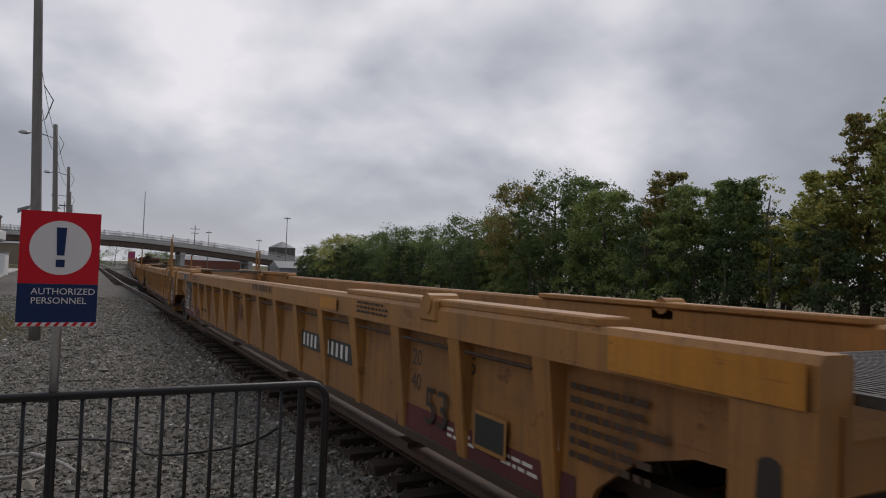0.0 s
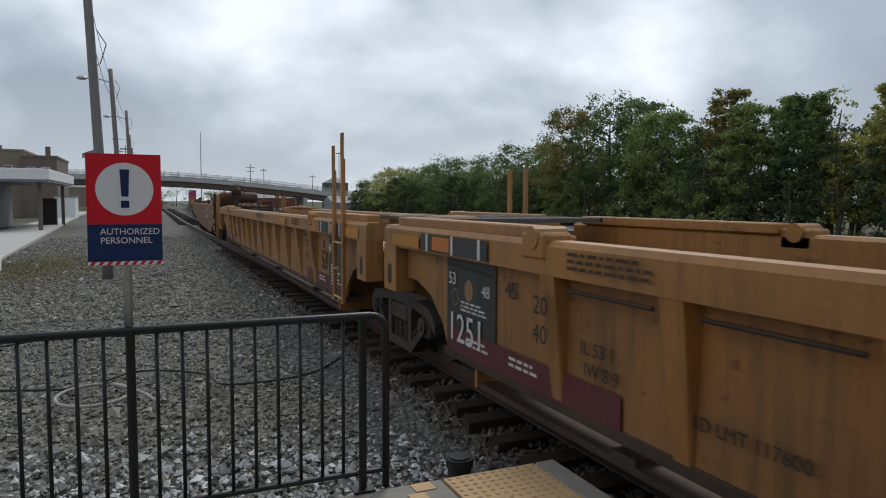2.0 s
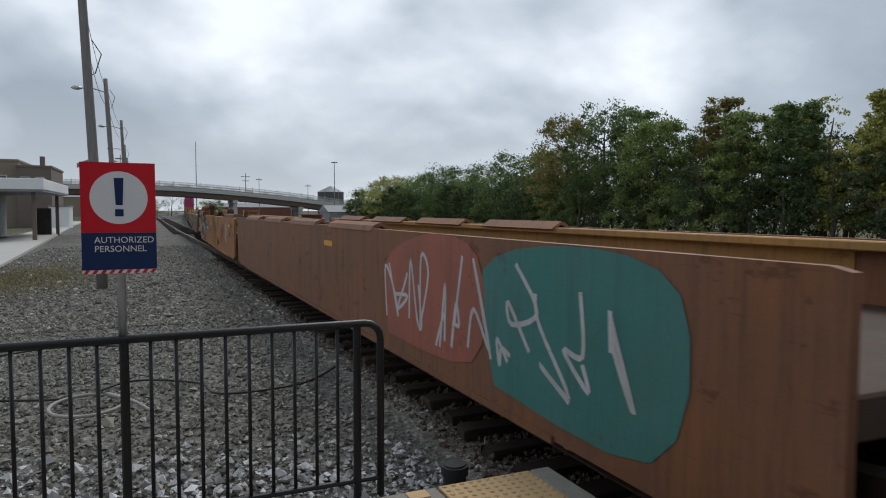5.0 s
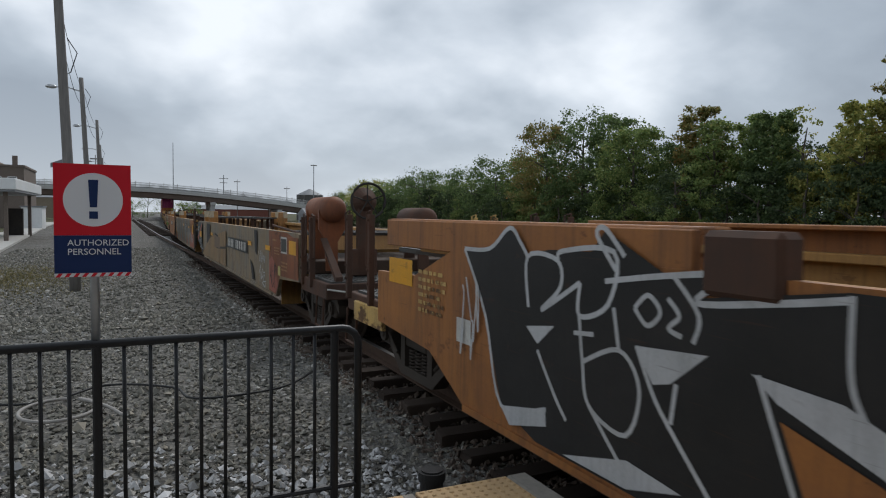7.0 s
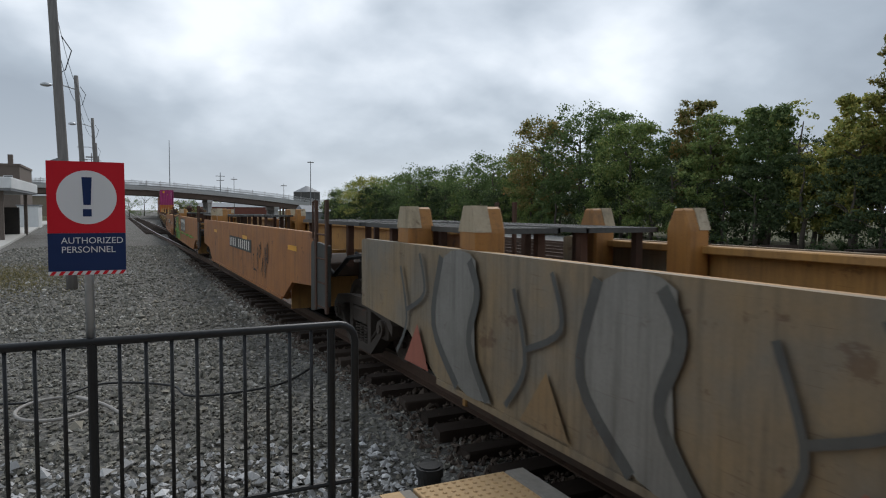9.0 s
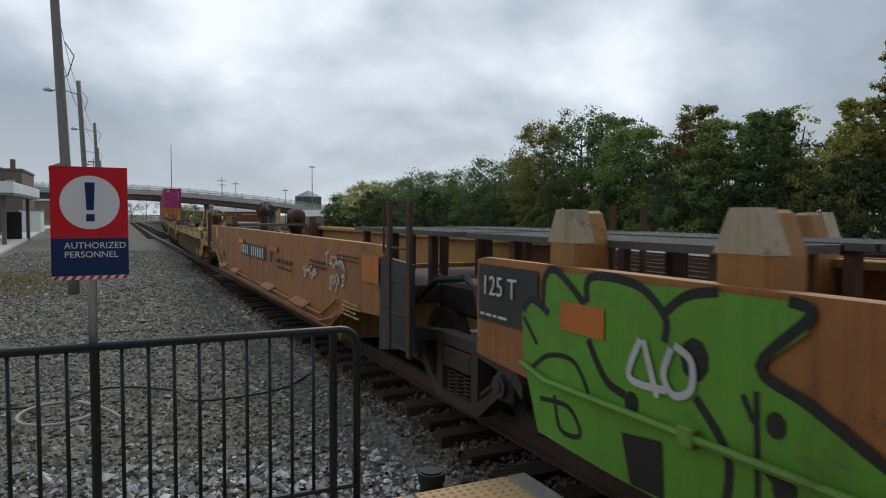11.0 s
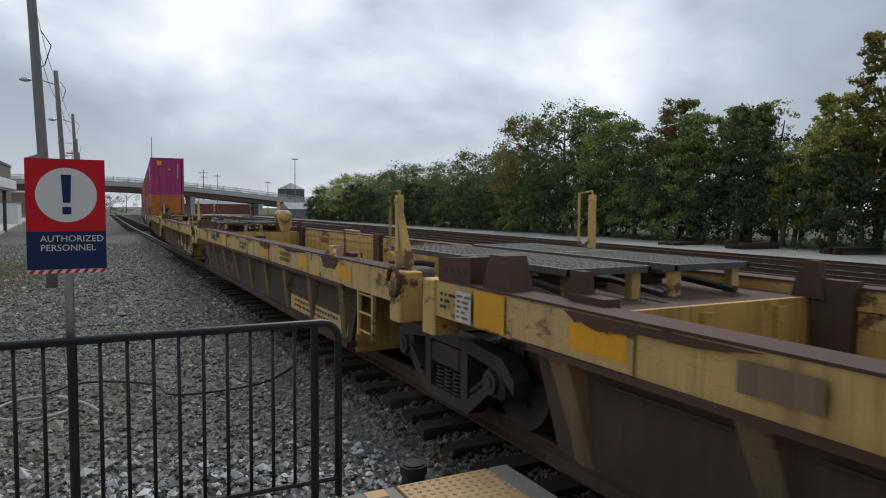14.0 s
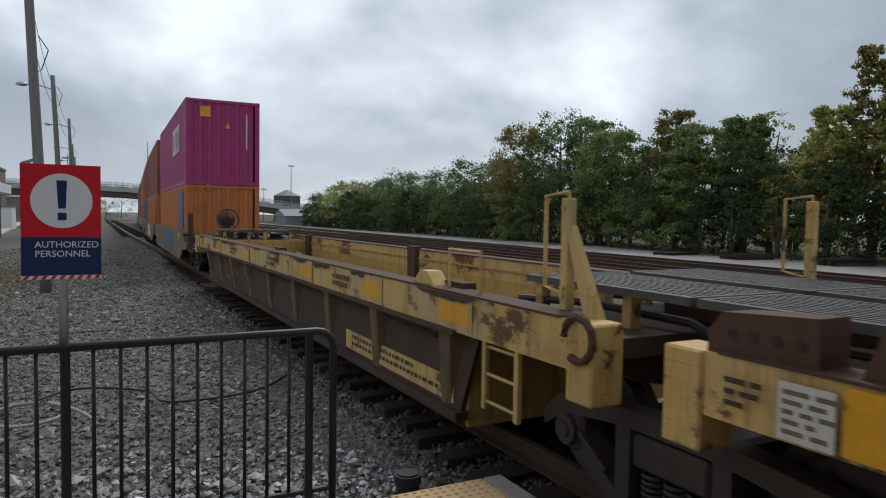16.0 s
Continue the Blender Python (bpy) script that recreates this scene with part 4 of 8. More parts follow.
class Side:
    """Places marks on a car's near side by distance along the train and height."""

    def __init__(self, car, s_mid, x):
        self.car, self.mid, self.x, self.k = car, s_mid, x, 0

    def lift(self):
        self.k += 1
        return self.x - 0.003 - 0.0012 * self.k

    def rect(self, s0, s1, z0, z1, mat, name="painted_panel", slope=0.0, label=""):
        bm = bmesh.new()
        a, b = s0 - self.mid, s1 - self.mid
        shape(bm, [(a, z0), (b, z0 + slope), (b, z1 + slope), (a, z1)], self.lift())
        return part(name, bm, mat, self.car, label)

    def text(self, s_left, z, height, text, mat, spacing=1.0):
        m = Matrix(((0, 0, -1, self.lift()), (-1, 0, 0, s_left - self.mid), (0, 1, 0, z), (0, 0, 0, 1)))
        return flat_text(self.car, text, height, m, mat, "lettering", spacing)

    def bars(self, s_left, z, height, widths, mat, gap=0.25, name="unreadable_lettering"):
        """Plain bars in place of writing, one a character or a word."""
        bm = bmesh.new()
        x, s = self.lift(), s_left
        for w in widths:
            if w > 0:
                shape(bm, [(s - w - self.mid, z), (s - self.mid, z), (s - self.mid, z + height), (s - w - self.mid, z + height)], x)
            s -= abs(w) + gap * height
        return tagged(part(name, bm, mat, self.car), kind="stuff")

    def small_print(self, s_left, z_top, lines, width, mat, pitch=0.06, seed=0):
        rnd = random.Random(seed)
        bm = bmesh.new()
        x = self.lift()
        for k in range(lines):
            s, z = s_left, z_top - k * pitch
            end = s_left - width * rnd.uniform(0.7, 1.0)
            while s > end:
                w = rnd.uniform(0.04, 0.12)
                shape(bm, [(s - w - self.mid, z - pitch * 0.5), (s - self.mid, z - pitch * 0.5), (s - self.mid, z), (s - w - self.mid, z)], x)
                s -= w + 0.025
        return tagged(part("small_print", bm, mat, self.car), kind="stuff")

    def lines(self, strokes, width, mat, name="graffiti", curve=True, label=""):
        bm = bmesh.new()
        x = self.lift()
        for k, st in enumerate(strokes):
            stroke(bm, [(s - self.mid, z) for s, z in st], width, x - 0.0002 * k, curve)
        ob = part(name, bm, mat, self.car, label)
        return tagged(ob, label, kind="stuff") if len(strokes) > 1 else ob

    def blob(self, pts, mat, name="graffiti", curve=False, label=""):
        bm = bmesh.new()
        shape(bm, [(s - self.mid, z) for s, z in pts], self.lift(), curve)
        return part(name, bm, mat, self.car, label)

    def scribble(self, s_left, z0, w, h, mat, width, seed, n=6, label=""):
        """A quick tag of looping letters."""
        rnd = random.Random(seed)
        st = []
        for k in range(n):
            c = s_left - w * (k + 0.5) / n
            st.append([(c + rnd.uniform(-0.5, 0.5) * w / n * 1.3, z0 + h * rnd.uniform(0, 1)) for _ in range(5)])
        return self.lines(st, width, mat, "graffiti_tag", True, label)


def shared(name, build, mat, smooth=False):
    if name not in SHARED:
        bm = bmesh.new()
        build(bm)
        SHARED[name] = mesh_of(bm, name, mat, smooth)
    return SHARED[name]


def wheel_build(bm):
    for s in (-1, 1):
        prof = [(0.0, 0.0), (0.11, 0.0), (0.11, -0.05), (0.30, -0.035), (0.345, -0.06), (0.42, -0.065), (0.425, 0.03), (0.452, 0.045), (0.452, 0.07), (0.33, 0.07), (0.30, 0.05), (0.1, 0.07), (0.0, 0.07)]
        n = 28
        rings = []
        for r, u in prof:
            x = s * (0.7535 - u)
            rings.append([bm.verts.new((x, r * math.cos(6.28319 * k / n), r * math.sin(6.28319 * k / n))) for k in range(n)] if r > 0 else None)
        for a, b in zip(rings, rings[1:]):
            if a and b:
                for k in range(n):
                    bm.faces.new((a[k], a[(k + 1) % n], b[(k + 1) % n], b[k]))
        for k in range(5):
            a = 6.28319 * k / 5
            bmesh.ops.create_cube(bm, size=0.05, matrix=Matrix.Translation((s * 0.815, 0.22 * math.cos(a), 0.22 * math.sin(a))))
    tube(bm, [(-0.98, 0, 0), (0.98, 0, 0)], 0.075, 12)


def frame_build(s):
    """A cast side frame with its two windows, bolster opening and bearing boxes."""
    def build(bm):
        a, b = sorted((s * 0.92, s * 1.08))
        extrude(bm, [(-1.15, 0.66), (-0.98, 0.80), (-0.35, 0.86), (0.35, 0.86), (0.98, 0.80), (1.15, 0.66), (1.15, 0.54), (0.93, 0.68), (0.35, 0.75), (-0.35, 0.75), (-0.93, 0.68), (-1.15, 0.54)], 0, a, b)
        extrude(bm, [(-0.42, 0.20), (0.42, 0.20), (0.42, 0.30), (-0.42, 0.30)], 0, a, b)
        for q in (-1, 1):
            extrude(bm, [(q * 0.42, 0.20), (q * 0.42, 0.33), (q * 0.80, 0.66), (q * 0.95, 0.68), (q * 0.90, 0.56)][::q], 0, a, b)
            extrude(bm, [(q * 0.30, 0.30), (q * 0.42, 0.30), (q * 0.42, 0.78), (q * 0.30, 0.78)][::q], 0, a, b)
            box(bm, a - 0.01, b + 0.02, q * 0.86 - 0.13, q * 0.86 + 0.13, 0.45, 0.70, 0.03)
            tube(bm, [(s * 1.05, q * 0.86, 0.59), (s * 1.12, q * 0.86, 0.59), (s * 1.13, q * 0.86, 0.59)], 0.10, 14)
            tube(bm, [(s * 1.12, q * 0.86, 0.59), (s * 1.145, q * 0.86, 0.59)], 0.05, 10)
            tube(bm, [(s * 1.085, q * 0.5, 0.42), (s * 1.085, q * 0.80, 0.62)], 0.02, 6)
        box(bm, a - 0.005, b + 0.012, -0.28, 0.28, 0.53, 0.73, 0.02)
    return build


def bolster_build(bm):
    box(bm, -0.90, 0.90, -0.22, 0.22, 0.52, 0.78, 0.03)
    tube(bm, [(0, 0, 0.75), (0, 0, 1.02)], 0.22, 16)


def spring_build(s):
    def build(bm):
        for q in (-0.17, 0.0, 0.17):
            for j in range(6):
                tube(bm, arc((s * 1.0, q, 0.315 + j * 0.036), 0.066, 0, 360, 10, 2), 0.013, 5, cap=False)
    return build


def truck(car, y):
    """A two-axle truck whose side frames, springs and wheelsets are its pieces."""
    t = part("truck", shared("bolster", bolster_build, TRUCK_STEEL), None, car, "grimy cast steel truck")
    t.location = (0, y, 0)
    part("side_frame", shared("side_frame_near", frame_build(-1), TRUCK_STEEL), None, t)
    part("side_frame", shared("side_frame_far", frame_build(1), TRUCK_STEEL), None, t)
    for s in (-1, 1):
        tagged(part("spring_pack", shared("spring_group_near" if s < 0 else "spring_group_far", spring_build(s), TRUCK_STEEL), None, t), kind="stuff")
    for q in (-0.86, 0.86):
        w = part("wheelset", shared("wheelset", wheel_build, WHEEL_STEEL), None, t)
        w.location = (0, q, 0.59)
        WHEELS.append((w, q))


def grating(car, x0, x1, y0, y1, z, mat=None):
    """An open walkway plate of bars within a frame."""
    bm = bmesh.new()
    box(bm, x0, x1, y0, y0 + 0.03, z - 0.05, z)
    box(bm, x0, x1, y1 - 0.03, y1, z - 0.05, z)
    box(bm, x0, x0 + 0.03, y0, y1, z - 0.05, z)
    box(bm, x1 - 0.03, x1, y0, y1, z - 0.05, z)
    n = max(4, int((x1 - x0) / 0.06))
    for k in range(1, n):
        u = x0 + (x1 - x0) * k / n
        box(bm, u - 0.012, u + 0.012, y0 + 0.03, y1 - 0.03, z - 0.035, z - 0.002)
    m = max(2, int((y1 - y0) / 0.12))
    for k in range(1, m):
        u = y0 + (y1 - y0) * k / m
        box(bm, x0 + 0.03, x1 - 0.03, u - 0.008, u + 0.008, z - 0.03, z - 0.004)
    return part("walkway_grating", bm, mat or GALV, car)


def grab(car, pts, mat, r=0.014, name="grab_iron"):
    bm = bmesh.new()
    tube(bm, pts, r, 6)
    return part(name, bm, mat, car)


def loop_post(car, x, y, z0, z1, mat, dy=0.16, w=0.05, drop=0.62, hoop=None):
    """An upright bar with a hooped hand grip beside its head."""
    bm = bmesh.new()
    box(bm, x - w / 2, x + w / 2, y - w / 2, y + w / 2, z0, z1, 0.006)
    part("post", bm, mat, car)
    grab(car, [(x, y, z1 - drop), (x, y - dy, z1 - drop + 0.04), (x, y - dy, z1 + 0.02), (x, y, z1 + 0.04), (x, y, z1 - 0.02)], hoop or mat, 0.015)
    bm = bmesh.new()
    for z in (z0 + 0.25, z1 - drop, z1 - 0.06):
        bm = bmesh.new()
        tube(bm, [(x - w / 2 - 0.018, y, z), (x + w / 2 + 0.012, y, z)], 0.017, 6)
        part("bolt", bm, mat, car)


def ladder(car, x, y0, y1, z0, z1, mat, rungs=3, w=0.05):
    for y in (y0, y1):
        bm = bmesh.new()
        box(bm, x - 0.02, x + 0.02, y - w / 2, y + w / 2, z0, z1, 0.004)
        part("ladder_stile", bm, mat, car)
    for k in range(rungs):
        z = z0 + 0.06 + (min(z1, 1.7) - z0 - 0.1) * k / max(1, rungs - 1)
        grab(car, [(x, y0, z), (x, y1, z)], mat, 0.013, "rung")


def tank(car, x, y0, y1, z, r, mat):
    bm = bmesh.new()
    n = 20
    ring = [(y0, 0.35 * r), (y0 + 0.05, 0.75 * r), (y0 + 0.13, r), (y1 - 0.13, r), (y1 - 0.05, 0.75 * r), (y1, 0.35 * r)]
    rs = [[bm.verts.new((x + q * math.cos(6.28319 * k / n), y, z + q * math.sin(6.28319 * k / n))) for k in range(n)] for y, q in ring]
    for a, b in zip(rs, rs[1:]):
        for k in range(n):
            bm.faces.new((a[k], a[(k + 1) % n], b[(k + 1) % n], b[k]))
    bm.faces.new(rs[0][::-1])
    bm.faces.new(rs[-1])
    ob = part("air_tank", bm, mat, car, smooth=True)
    for y in (y0 + 0.25, y1 - 0.25):
        bm = bmesh.new()
        extrude(bm, [(x - r * 1.05, z), (x - r * 0.6, z - r * 0.75), (x + r * 0.6, z - r * 0.75), (x + r * 1.05, z), (x + r * 1.05, z - r - 0.1), (x + 0.09, z - r - 0.3), (x + 0.09, 1.1), (x - 0.09, 1.1), (x - 0.09, z - r - 0.3), (x - r * 1.05, z - r - 0.1)], 1, y - 0.03, y + 0.03)
        part("tank_saddle", bm, mat, car)
    return ob


def brake_wheel(car, x, y, z, r, mat):
    """A spoked hand-brake wheel facing the car's end, with its dished housing and stand."""
    bm = bmesh.new()
    r = r * 1.15
    pts = arc((x, y - 0.12, z), r, 0, 360, 20, 1)
    tube(bm, pts, 0.02, 6, cap=False)
    for k in range(5):
        a = radians(72 * k + 20)
        tube(bm, [(x, y - 0.08, z), (x + r * math.cos(a), y - 0.10, z + r * math.sin(a))], 0.010, 5)
    part("brake_wheel", bm, BLACK_STEEL, car)
    bm = bmesh.new()
    bmesh.ops.create_cone(bm, cap_ends=True, segments=18, radius1=r * 0.80, radius2=r * 0.34, depth=0.16)
    bmesh.ops.rotate(bm, verts=bm.verts, cent=(0, 0, 0), matrix=Matrix.Rotation(radians(90), 3, "X"))
    bmesh.ops.translate(bm, verts=bm.verts, vec=(x, y + 0.03, z))
    part("brake_housing", bm, mat, car)
    bm = bmesh.new()
    box(bm, x - 0.11, x + 0.11, y + 0.03, y + 0.14, 1.05, z + 0.05, 0.01)
    box(bm, x - 0.20, x + 0.20, y + 0.03, y + 0.22, 1.05, 1.45, 0.01)
    part("brake_stand", bm, mat, car)


def coupler(car, y, d):
    bm = bmesh.new()
    box(bm, -0.11, 0.11, min(y, y + d * 0.5), max(y, y + d * 0.5), 0.82, 1.04, 0.02)
    box(bm, -0.16, 0.16, min(y + d * 0.42, y + d * 0.72), max(y + d * 0.42, y + d * 0.72), 0.80, 1.10, 0.04)
    part("coupler", bm, RUST, car)


def new_car(s0, s1, label):
    root = thing("well_car", label, "rail car", group="train of container well cars")
    CARS.append((root, (s0 + s1) / 2))
    return root, (s0 + s1) / 2, (s1 - s0) / 2


def floor_and_ends(car, H, mat, inset, zt, zf=0.30):
    bm = bmesh.new()
    box(bm, -1.22, 1.22, -H + inset, H - inset, zf, zf + 0.05)
    for k in range(4):
        y = -H + inset + (2 * H - 2 * inset) * (k + 0.5) / 4
        box(bm, -1.22, 1.22, y - 0.12, y + 0.12, zf + 0.04, zf + 0.10)
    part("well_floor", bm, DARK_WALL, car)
    for s in (-1, 1):
        bm = bmesh.new()
        y = s * (H - inset)
        box(bm, -1.24, 1.24, min(y, y + s * 0.05), max(y, y + s * 0.05), zf, zt)
        for x in (-0.8, 0, 0.8):
            box(bm, x - 0.06, x + 0.06, min(y, y - s * 0.04), max(y, y - s * 0.04), zf, zt - 0.05)
        part("bulkhead", bm, mat, car)


# maize ribbed cars
def maize_car(s0, s1, head="artic", tail="artic", r0=3.5, n=11):
    car, mid, H = new_car(s0, s1, "tan-yellow ribbed steel well car, empty, with black end panels")
    zb, zc, zt = 0.55, 1.48, 1.72
    for sx in (-1, 1):
        def X(a, b):
            return (a, b) if sx < 0 else (-b, -a)
        bm = bmesh.new()
        arch = lambda s: [(s * (H - 1.55), zb), (s * (H - 1.42), 0.78), (s * (H - 1.1), 1.02), (s * (H - 0.72), 1.13), (s * H, 1.15)]
        poly = arch(-1)[::-1] + arch(1) + [(H, zc), (-H, zc)]
        extrude(bm, poly, 0, *X(-1.285, -1.24))
        part("side_wall", bm, MAIZE_WALL, car)
        bm = bmesh.new()
        extrude(bm, [(sx * 1.42, zc), (sx * 1.20, zc), (sx * 1.20, zt - 0.03), (sx * 1.23, zt), (sx * 1.39, zt), (sx * 1.42, zt - 0.04)], 1, -H + 0.02, H - 0.02)
        for s in (-1, 1):
            if (head, tail)[s > 0] == "plain":
                a, b = sorted((s * (H - 5.4), s * (H - 1.3)))
                box(bm, *X(-1.40, -1.16), a, b, zt - 0.01, zt + 0.05, 0.012)
            else:
                a, b = sorted((s * (H - 3.2), s * (H - 0.25)))
                box(bm, *X(-1.34, -1.16), a, b, zt - 0.01, zt + 0.09, 0.012)
        part("top_chord", bm, MAIZE, car)
        bm = bmesh.new()
        box(bm, *X(-1.305, -1.02), -H + 1.5, H - 1.5, zb - 0.05, zb + 0.03, 0.006)
        part("bottom_sill", bm, DARK_WALL, car)
        span = 2 * H - 3.5 - r0
        for k in range(n + 1):
            y = -H + r0 + span * k / n
            bm = bmesh.new()
            v = []
            for z, d, w in ((zb + 0.02, 0.02, 0.075), (zc + 0.0, 0.128, 0.115)):
                for yy, dd in ((y - w, 0.0), (y - w * 0.8, d), (y + w * 0.8, d), (y + w, 0.0)):
                    v.append(bm.verts.new((sx * (1.285 + dd), yy, z)))
            for i in range(3):
                bm.faces.new((v[i], v[i + 1], v[i + 5], v[i + 4]))
            bm.faces.new(v[0:4][::-1])
            bm.faces.new(v[4:8])
            part("rib", bm, MAIZE, car)
        for k in range(n):
            y = -H + r0 + span * (k + 0.5) / n
            if sx < 0:
                grab(car, [(-1.375, y - 0.43, 1.395), (-1.375, y + 0.43, 1.395)], DARK_WALL, 0.014, "tie_rod")
        for s in (-1, 1):
            # container guide arms on the chord
            y = s * (H - 3.35)
            bm = bmesh.new()
            tube(bm, [(sx * 1.45, y, zt + 0.01), (sx * 1.18, y, zt + 0.01)], 0.085, 14)
            box(bm, *X(-1.44, -1.2), y - 0.16, y + 0.16, zt - 0.14, zt + 0.05, 0.02)
            part("hinge_lug", bm, MAIZE, car)
        # end post over the truck
        for s in (-1, 1):
            bm = bmesh.new()
            a, b = sorted((s * (H - 0.02), s * (H - 0.42)))
            extrude(bm, [(a, 0.98), (b, 0.98), (b + 0.0, 1.50), (a, 1.50)], 0, *X(-1.43, -1.20))
            part("end_post", bm, MAIZE, car)
            bm = bmesh.new()
            m = (a + b) / 2
            extrude(bm, [(m + 0.06 * math.cos(q * 0.5236), 1.16 + (0.075 if math.sin(q * 0.5236) > 0 else -0.06) + 0.05 * math.sin(q * 0.5236)) for q in range(12)], 0, *X(-1.434, -1.428))
            part("jacking_hole", bm, BLACK_STEEL, car)
    floor_and_ends(car, H, MAIZE, 2.1, 1.35)
    for s, kind in ((-1, head), (1, tail)):
        bm = bmesh.new()
        a, b = sorted((s * (H - 2.05), s * (H - 0.05)))
        box(bm, -1.18, 1.18, a, b, 1.13, 1.36, 0.015)
        part("end_deck", bm, MAIZE, car)
        if kind == "plain":
            grating(car, -1.15, 1.0, *sorted((s * (H - 1.1), s * (H + 0.35))), 1.56)
            continue
        bm = bmesh.new()
        box(bm, -0.45, 0.45, *sorted((s * (H - 1.2), s * (H - 0.1))), 1.36, 1.62, 0.03)
        part("center_casting", bm, MAIZE, car)
        bm = bmesh.new()
        box(bm, -0.95, -0.45, *sorted((s * (H - 0.55), s * (H - 0.05))), 1.36, 1.82, 0.03)
        part("bolster_box", bm, MAIZE, car)
        grating(car, -1.0, 1.0, *sorted((s * (H - 0.9), s * (H + 0.2))), 1.80)
    S = Side(car, mid, -1.287)
    C = Side(car, mid, -1.422)
    # dark end panels and the painted load marks
    for s, panel in ((-1, head != "plain"), (1, tail != "plain")):
        e = s0 if s < 0 else s1
        if panel:
            S.rect(*sorted((e - s * 1.55, e - s * 2.55)), zb + 0.02, 1.47, BLACK_PANEL, "black_panel")
            C.rect(*sorted((e - s * 1.2, e - s * 2.65)), zc + 0.02, zt - 0.05, BLACK_PANEL, "black_panel")
            for q in (1.35, 1.95, 2.5):
                C.rect(e - s * q - 0.025, e - s * q + 0.025, zc + 0.02, zt - 0.05, WHITE_PAINT, "white_stripe")
            C.rect(*sorted((e - s * 1.5, e - s * 1.9)), zc + 0.04, zt - 0.07, ORANGE_RED, "orange_reflector")
            if s > 0:
                S.small_print(e - 1.86, 1.07, 3, 0.55, WHITE_PAINT, 0.036, 3)
                S.blob([(e - 2.03 + 0.085 * math.cos(k * 0.449), 1.18 + 0.10 * math.sin(k * 0.449)) for k in range(14)], GREY_TAN, "round_emblem")
                S.blob([(e - 2.03 + 0.06 * math.cos(k * 0.449), 1.18 + 0.07 * math.sin(k * 0.449)) for k in range(14)], MAIZE, "round_emblem")
                S.lines([[(e - 1.74 + 0.07 * math.cos(k * 0.524), 1.09 + 0.075 * math.sin(k * 0.524)) for k in range(13)]], 0.018, GREY_WELL, "round_emblem")
                S.text(e - 2.30, 1.16, 0.11, "48", WHITE_PAINT)
            C.rect(*sorted((e - s * 0.35, e - s * 1.15)), zc + 0.03, zt - 0.09, FADED_ORANGE, "orange_reflector")
            S.lines([[(e - s * 1.56, 1.40), (e - s * 2.5, 1.36)]], 0.03, BLACK_STEEL, "weld_bead", False)
        S.rect(*sorted((e - s * 1.6, e - s * 4.2)), zb + 0.02, zb + 0.25, MAROON, "maroon_band")
        S.small_print(e - s * 2.2 + 0.2, zb + 0.2, 2, 0.4, WHITE_PAINT, 0.05, 5)
        S.small_print(e - s * 3.0 + 0.2, zb + 0.2, 2, 0.4, WHITE_PAINT, 0.05, 6)
        for txt, off, z in (("45", 2.85, 1.22), ("20", 3.5, 1.20), ("40", 3.5, 1.00)):
            (C if off > 3 else S).text(e - s * off + 0.12, z, 0.14, txt, BLACK_PAINT)
        C.small_print(e - s * 4.4 + 0.6, zt - 0.06, 3, 0.9, DARK_WALL, 0.045, 8)
    if tail == "artic":
        S.text(s1 - 1.60, zb + 0.13, 0.28, "1251", WHITE_PAINT)
        S.text(s1 - 1.62, 1.21, 0.12, "53", WHITE_PAINT)
    if head == "ladder":
        S.text(s0 + 3.05, zb + 0.33, 0.32, "53", BLACK_PAINT)
        S.text(s0 + 2.5, 1.18, 0.13, "48", WHITE_PAINT)
        S.small_print(s0 + 2.35, 1.0, 7, 0.55, WHITE_PAINT, 0.05, 12)
    C.bars(s0 + (11.52 - 1.57), zt - 0.14, 0.10, (0.05, 0.05, 0.05, 0.05, -0.05, 0.05, 0.05, 0.05, 0.05, 0.05, 0.05, -0.06, 0.055), BLACK_PAINT, 0.48)
    C.rect(s0 + 5.6, s0 + 6.2, zc + 0.04, zt - 0.07, FADED_ORANGE, "orange_reflector")
    S.text(s1 - 4.80, 0.80, 0.078, "LD LMT 117600", BLACK_PAINT)
    for s, kind in ((-1, head), (1, tail)):
        e = s * H
        if kind in ("artic", "ladder"):
            if s < 0:
                truck(car, e - 0.25)
        else:
            truck(car, e - s * 0.95)
    if head == "ladder":
        for q, zt2 in ((1.05, 2.92), (1.55, 2.78)):
            y = -H + q
            bm = bmesh.new()
            box(bm, -1.47, -1.42, y - 0.04, y + 0.04, 0.55, zt2 - 0.35, 0.005)
            part("ladder_stile", bm, MAIZE, car)
            grab(car, [(-1.45, y - 0.03, zt2 - 0.95), (-1.45, y + 0.07, zt2 - 0.9), (-1.45, y + 0.07, zt2), (-1.45, y - 0.03, zt2), (-1.45, y - 0.03, zt2 - 0.45)], MAIZE, 0.014)
            bm = bmesh.new()
            box(bm, 1.42, 1.47, y - 0.04, y + 0.04, 1.2, 2.5, 0.005)
            part("ladder_stile", bm, MAIZE, car)
        for z in (0.62, 1.02, 1.40):
            grab(car, [(-1.455, -H + 1.05, z), (-1.455, -H + 1.55, z)], YELLOW, 0.016, "rung")
    return car, S, C, mid, H


